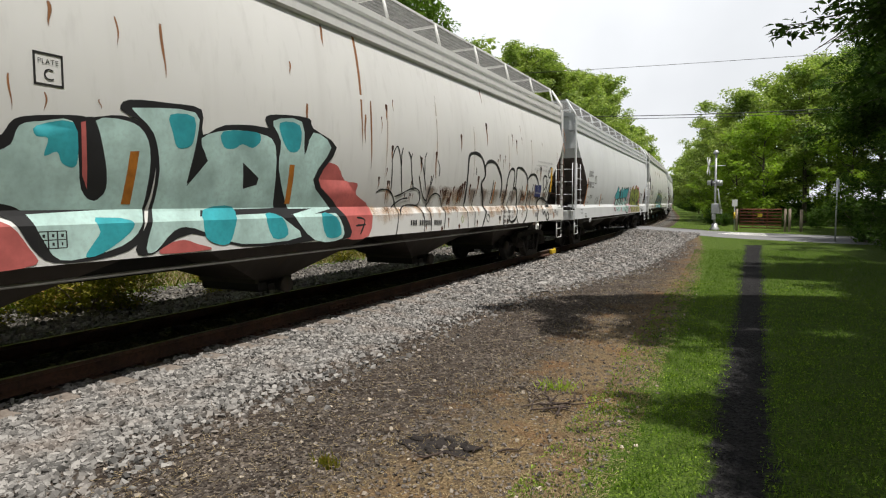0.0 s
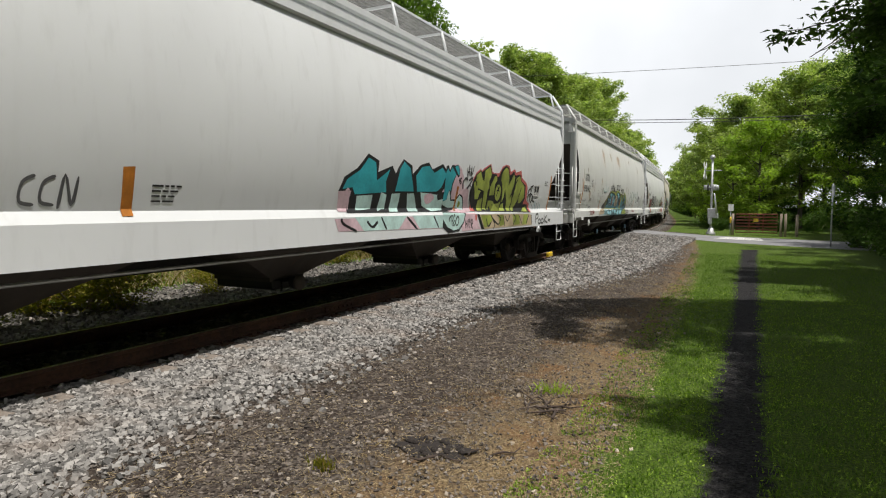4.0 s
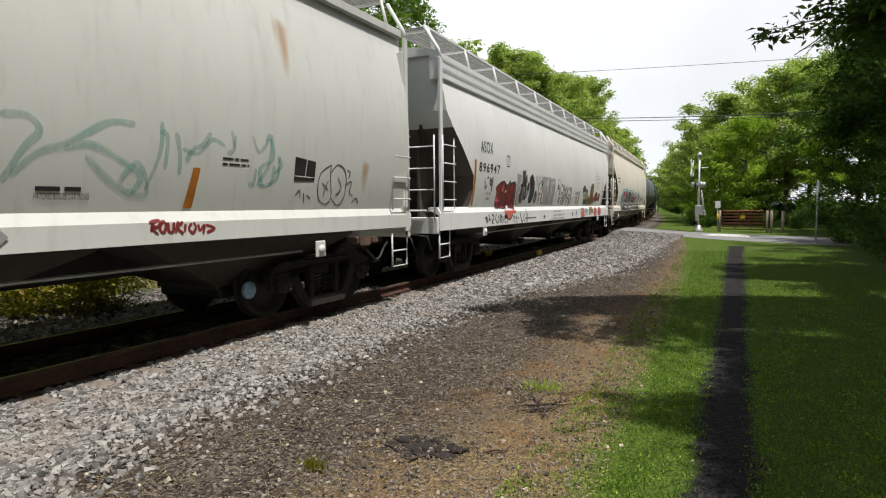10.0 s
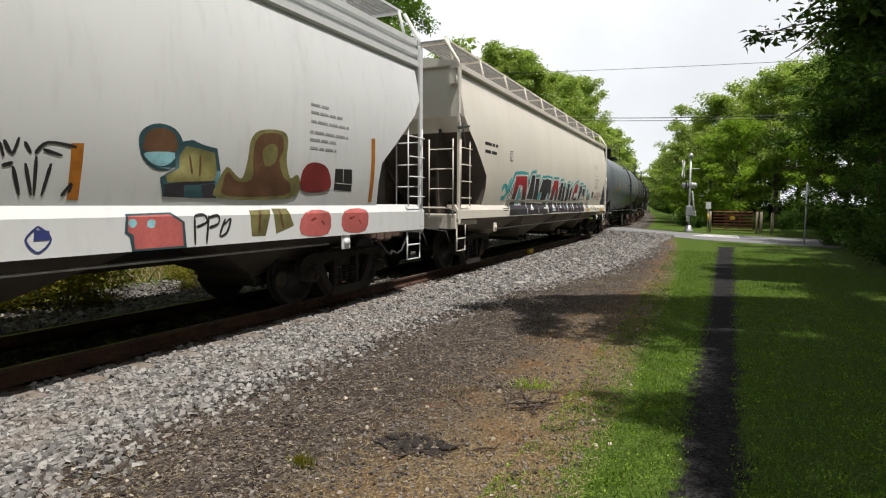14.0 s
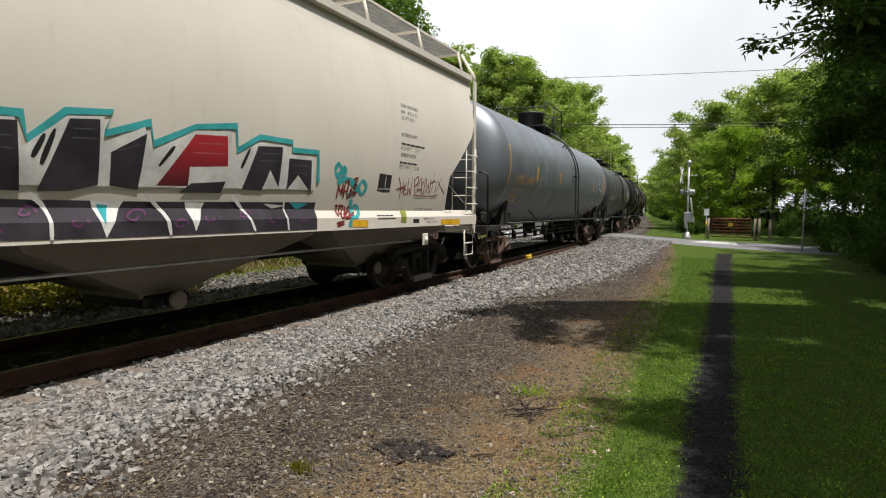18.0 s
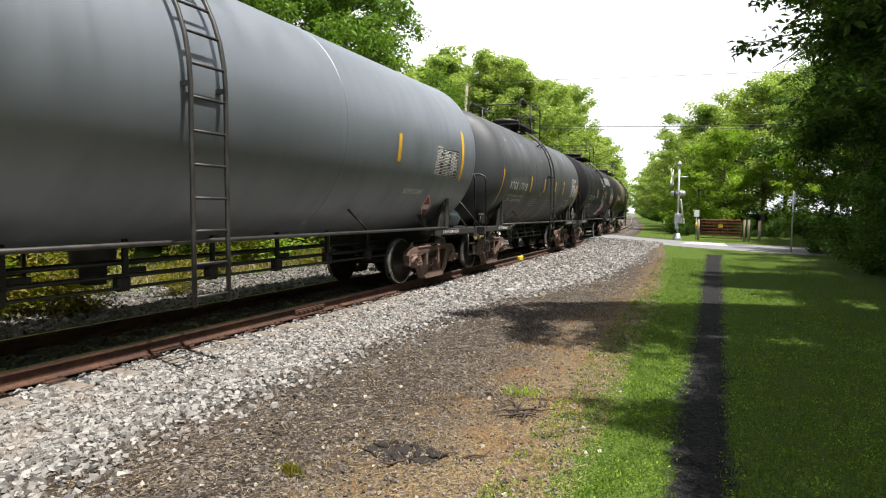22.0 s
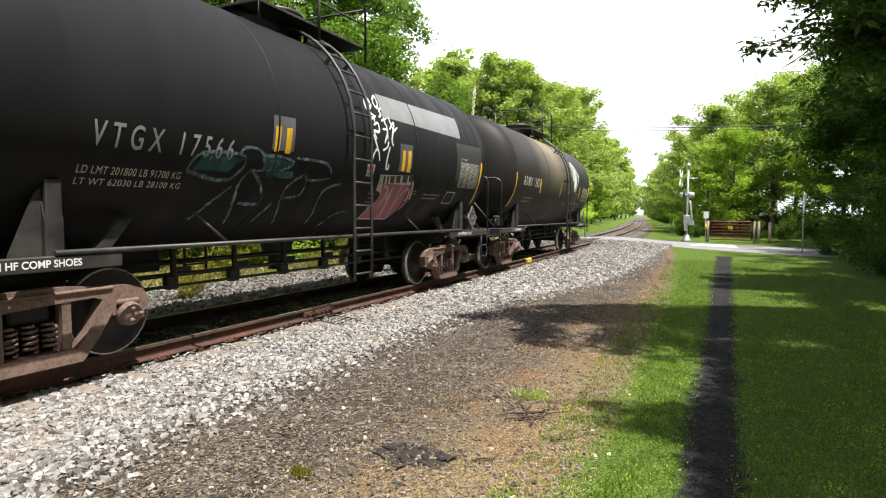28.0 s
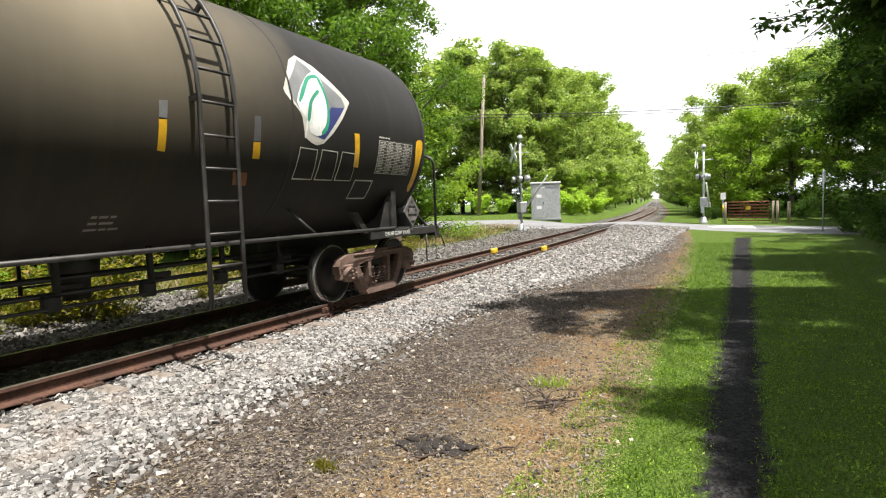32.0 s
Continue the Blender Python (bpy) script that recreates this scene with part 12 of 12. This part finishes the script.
stroke(tank3, "cream", 0.03, [(0.96, 1.95), (1.12, 1.90), (1.14, 1.72), (1.14, 1.57)], [(1.11, 1.96), (1.24, 1.73), (1.28, 1.97)], [(1.28, 1.96), (1.30, 1.70), (1.44, 1.39)], [(1.57, 1.99), (1.54, 1.79), (1.70, 1.41)], [(1.64, 1.69), (1.65, 1.81), (1.75, 1.92), (1.89, 1.89), (1.94, 1.75), (1.84, 1.70)])
blob(tank3, "coal", [(1.86, 1.70), (2.07, 1.76), (2.08, 1.72), (1.89, 1.66)], False)
stroke(tank3, "dim", 0.02, [(0.59, 1.81), (0.79, 1.81)], [(0.64, 1.74), (0.84, 1.73)], [(0.64, 1.68), (0.90, 1.67)], [(2.06, 1.90), (2.18, 1.90)], [(2.09, 1.85), (2.21, 1.85)])
bars(tank3, "dim", 2.5, 1.84, 0.70, 0.070, 2, 2)
words(tank3, "cream", "DOT 111A100W1", 3.86, 2.6, 0.05, 0.33)
grid_table(tank3, "cream", 3.85, 2.05, 0.99, 0.51, 4, 10, 7)
blob(tank3, "amber", [(4.94, 2.59), (5.03, 2.59), (5.01, 2.18), (5.04, 1.8), (4.99, 1.71), (4.95, 1.75), (4.94, 2.09)], name="reflective_stripe")
box_mark(tank3, "cream", 3.47, 1.7, 0.42, 0.24, "")
blob(tank3, "black", [(4.56, 1.73), (4.96, 1.49), (4.97, 1.22), (4.48, 1.5)], False, name="placard_holder", label="black diamond placard holder")
words(tank4, "cream", "ADMX 15820", -4.59, 2.3, 0.26, 1.84, 0.05, bold=0.02)
bars(tank4, "dim", -4.26, 1.94, 0.98, 0.100, 2, 2)
blob(tank4, "amber", [(-5.28, 2.59), (-5.24, 2.58), (-5.22, 2.21), (-5.21, 1.9), (-5.24, 1.69), (-5.29, 1.73), (-5.28, 1.97), (-5.27, 2.29)], name="reflective_stripe", label="amber reflective stripe")
blob(tank4, "amber", [(-2.86, 2.55), (-2.75, 2.56), (-2.62, 2.12), (-2.74, 2.14)], False, name="reflective_stripe")
blob(tank4, "amber", [(-0.04, 2.4), (0.05, 2.41), (0.06, 2.1), (-0.03, 2.11)], False, name="reflective_stripe")
blob(tank4, "silver", [(-0.04, 2.58), (0.06, 2.59), (0.05, 2.42), (-0.04, 2.42)], False, name="label_panel")
blob(tank4, "amber", [(1.2, 2.28), (1.31, 2.29), (1.33, 2.1), (1.22, 2.1)], False, name="reflective_stripe")
blob(tank4, "greyp", [(1.2, 2.58), (1.3, 2.58), (1.31, 2.3), (1.2, 2.29)], False, name="label_panel")
blob(tank4, "amber", [(3.15, 2.56), (3.27, 2.56), (3.33, 2.08), (3.21, 2.09)], False, name="reflective_stripe")
blob(tank4, "amber", [(4.94, 2.57), (5.18, 2.58), (5.13, 2.27), (5.1, 1.86), (5.07, 1.74), (4.97, 1.82), (4.97, 2.12)], name="reflective_stripe")
blob(tank4, "cream", [(2.23, 3.5), (3, 3.07), (3.03, 2.91), (2.46, 2.36), (2.11, 2.4), (2.05, 2.54), (2, 2.71), (1.78, 2.9), (1.78, 3.04)], name="emblem", label="plain diamond emblem with a leaf shape")
blob(tank4, "silver", [(2.22, 3.45), (2.93, 3.03), (2.97, 2.91), (2.57, 2.59), (2.4, 3.13), (2.11, 3.01), (1.98, 2.76), (1.83, 2.93), (1.84, 3.05)], False, name="emblem")
blob(tank4, "navy", [(2.64, 2.86), (2.95, 2.89), (2.47, 2.41), (2.27, 2.45)], False, name="emblem")
blob(tank4, "white", [(1.95, 2.84), (2.2, 3.17), (2.51, 3.32), (2.58, 2.97), (2.57, 2.66), (2.39, 2.46), (2.18, 2.48), (2.14, 2.62)], name="emblem")
stroke(tank4, "leafg", 0.06, [(2, 2.85), (2.26, 3.18), (2.5, 3.26)], [(2.14, 2.62), (2.23, 2.88), (2.44, 3.06)], [(2.5, 3.26), (2.57, 2.94), (2.53, 2.62), (2.41, 2.48)], name="emblem")
stroke(tank4, "white", 0.035, [(2.12, 2.63), (2.08, 2.4)], name="emblem")
for y_ in (1.98, 2.42, 2.86):
    stroke(tank4, "cream", 0.020, [(y_, 1.89), (y_ + 0.03, 2.28), (y_ + 0.37, 2.27), (y_ + 0.38, 1.89), (y_, 1.89)], name="emblem", soft=False)
blob(tank4, "letter", [(3.78, 2.52), (4.82, 2.55), (4.91, 2), (3.84, 2.01)], False, name="label_panel")
grid_table(tank4, "cream", 3.8, 2.02, 1.00, 0.49, 4, 10, 8)
bars(tank4, "cream", 3.8, 2.55, 0.31, 0.060, 1, 2)
box_mark(tank4, "cream", 3.35, 1.63, 0.48, 0.28, "")
bars(tank4, "dim", -0.47, 1.47, 0.38, 0.060, 3, 4)
blob(tank4, "rust", [(0.98, 1.94), (1.2, 1.94), (1.24, 1.79), (1.03, 1.8)], False, name="label_panel")

# ---- small stuff on the ground ----
build_track()
scatter_stones("ballast_stones", "pale grey crushed stone ballast beside the rails", 50000, near_ballast, (0.020, 0.046), 71, M["stone"])
# this stone's colour carries the shade under the train
scatter_stones("ballast_stones", "crushed stone ballast between the rails, darkened as in the train's shade", 7000, middle_ballast, (0.035, 0.075), 72, M["shaded_stone"])
scatter_stones("ballast_stones", "grey crushed stone ballast beyond the far rail", 11000, outer_ballast, (0.030, 0.065), 80, M["outer_stone"])
scatter_stones("ballast_stones", "pale crushed stone ballast near the crossing", 15000, far_ballast, (0.035, 0.075), 73, M["stone"])
scatter_stones("gravel_pebbles", "scattered grey pebbles in the dirt", 14000, gravel_area, (0.006, 0.022), 74, M["pebble"])
blades("lawn_grass", "short green grass beside the footpath", 125000, lawn_area, (0.016, 0.050), (0.0022, 0.0048), 75, M["grass"])
blades("clover", "low bright clover and weed leaves in the lawn", 70000, clover_area, (0.007, 0.020), (0.006, 0.012), 92, M["clover"], 1.6)
blades("dry_grass", "dry brownish grass on the gravel", 42000, dry_area, (0.010, 0.036), (0.0010, 0.0022), 76, M["straw"], 1.2)
blades("dry_straw", "straw and dead stalks lying on the gravel", 17000, litter_area, (0.02, 0.11), (0.0008, 0.0017), 77, M["straw"], flat=True)
blades("verge_grass", "rank dry grass and weeds beside the track", 9000, left_verge, (0.06, 0.30), (0.004, 0.010), 78, M["straw"], 0.9)
blades("verge_weeds", "green weeds beside the track", 6000, left_verge, (0.06, 0.24), (0.006, 0.014), 79, M["leaf_weed"], 0.9)


def build_litter():
    """Dead sticks, tufts and a scrape in the dirt beside the path."""
    rs = random.Random(9)

    def stick(g, x, y, length, r):
        a = rs.uniform(0, 6.28)
        p = [(x + math.cos(a) * length * u + rs.uniform(-1, 1) * 0.02, y + math.sin(a) * length * u + rs.uniform(-1, 1) * 0.02, 0.012 + 0.05 * u * rs.random()) for u in (0, 0.33, 0.66, 1)]
        g.tube(p, [r, r * 0.9, r * 0.7, r * 0.35], 5)
    for x, y, n, size in ((-0.92, 5.04, 18, 0.34), (-1.30, 3.80, 4, 0.22)):
        pile = thing("dead_stick_pile", "small pile of dead brown sticks on the dirt", "sticks", "dead sticks on the gravel")
        for _ in range(n):
            g = Geo()
            stick(g, x + rs.uniform(-0.2, 0.2), y + rs.uniform(-0.1, 0.1), size * rs.uniform(0.6, 1.1), rs.uniform(0.005, 0.012))
            part("stick", g, M["stick"], pile)
    for _ in range(60):
        y = 2.6 + 9 * rs.random() ** 1.5
        x0 = float(track_x(y)) + 2.2
        x = x0 + (float(green_edge(y)) - x0) * rs.random()
        g = Geo()
        stick(g, x, y, rs.uniform(0.06, 0.28), rs.uniform(0.002, 0.005))
        tagged(part("twig", g, M["twig"]), "thin dry twig lying on the dirt", "twig", "twigs on the gravel")
    # loose dark clods round a scrape
    hole = thing("dirt_scrape", "dark scrape of loose soil in the gravel", "soil")
    bm = bmesh.new()
    n = 22
    rim = [bm.verts.new((0.29 * math.cos(6.283 * i / n) * (1 + 0.25 * math.sin(i * 2.3)), 0.17 * math.sin(6.283 * i / n) * (1 + 0.3 * math.sin(i * 1.7)), 0.006)) for i in range(n)]
    mid = bm.verts.new((0, 0, 0.012))
    for i in range(n):
        bm.faces.new((rim[i], rim[(i + 1) % n], mid))
    me = bpy.data.meshes.new("bare_soil")
    bm.to_mesh(me)
    bm.free()
    part("bare_soil", me, M["soil"], hole)
    for _ in range(34):
        c = Geo()
        a, r = rs.uniform(0, 6.28), 0.26 * rs.random() ** 0.5
        q = rs.uniform(0.012, 0.045)
        c.box((r * math.cos(a), 0.65 * r * math.sin(a), q * 0.35), (q * rs.uniform(0.8, 1.6), q, q * 0.8), q * 0.28, Matrix.Rotation(rs.uniform(0, 3), 4, "Z"))
        part("clod", c, M["soil"], hole)
    hole.matrix_basis = Matrix.Translation((-1.53, 3.87, float(ground_z(-1.53, 3.87))))


def tuft_area(cx, cy, r):
    return lambda rs, n: (cx + rs.normal(0, r, n), cy + rs.normal(0, r * 0.7, n))


def leaf_area(rs, n):
    y = 2.3 + 12 * rs.rand(n) ** 1.6
    x0 = track_x(y) + 1.6
    return x0 + (green_edge(y) + 0.3 - x0) * rs.rand(n), y


build_litter()
for cx, cy, r, mat in ((-0.93, 5.5, 0.09, "leaf_reed"), (-2.1, 3.3, 0.05, "leaf_weed")):
    blades("grass_tuft", "small tuft of weedy grass in the gravel", 90, tuft_area(cx, cy, r), (0.03, 0.11), (0.003, 0.008), int(100 + cy * 10), M[mat], 0.9)
scatter_stones("dead_leaf_chips", "pale dead leaf scraps and chips on the dirt", 330, leaf_area, (0.010, 0.028), 91, M["chip"], 0.2)

# ---- what moves ----
RUN = [(0.0, 12.03), (2.0, 22.13), (4.0, 32.03), (6.0, 41.87), (8.0, 51.73), (10.0, 61.37), (12.0, 70.97), (14.0, 80.27), (16.0, 89.39),
       (18.0, 98.51), (20.0, 107.27), (22.0, 115.89), (24.0, 124.39), (26.0, 132.63), (28.0, 140.93), (30.0, 149.09), (32.0, 157.41)]


def run(t):
    """How far the train has come at t seconds: a smooth curve through the rows."""
    ts, ds = [a for a, _ in RUN], [b for _, b in RUN]
    i = min(max(int(t / 2.0), 0), len(RUN) - 2)
    u = t / 2.0 - i
    d = [2 * ds[0] - ds[1]] + ds + [2 * ds[-1] - ds[-2]]
    a, b, c, e = d[i], d[i + 1], d[i + 2], d[i + 3]
    return 0.5 * (2 * b + (c - a) * u + (2 * a - 5 * b + 4 * c - e) * u * u + (3 * b - a - 3 * c + e) * u ** 3)


def car_pose(s):
    """A car's pose: it stands on the track with both trucks, six metres fore and aft."""
    a, b = on_track(s - 6, 0, RAIL), on_track(s + 6, 0, RAIL)
    d = b - a
    m = (a + b) / 2
    return pose(m.x, m.y, m.z, 0, 0, -math.degrees(math.atan2(d.x, d.y)))


def motions():
    for car, centre in CARS:
        walk(car, [(0.5 * k, car_pose(centre - run(0.5 * k))) for k in range(65)])
    start = run(0.0)
    times = [k / 10 for k in range(321)]
    for ws, place_ in ROLLING:
        rows = []
        for t in times:
            turn = (run(min(t, 32.0)) - start) / WHEEL_R
            rows.append((t, Matrix.Translation(place_) @ Matrix.Rotation(turn, 4, "X")))
        walk(ws, rows)


motions()
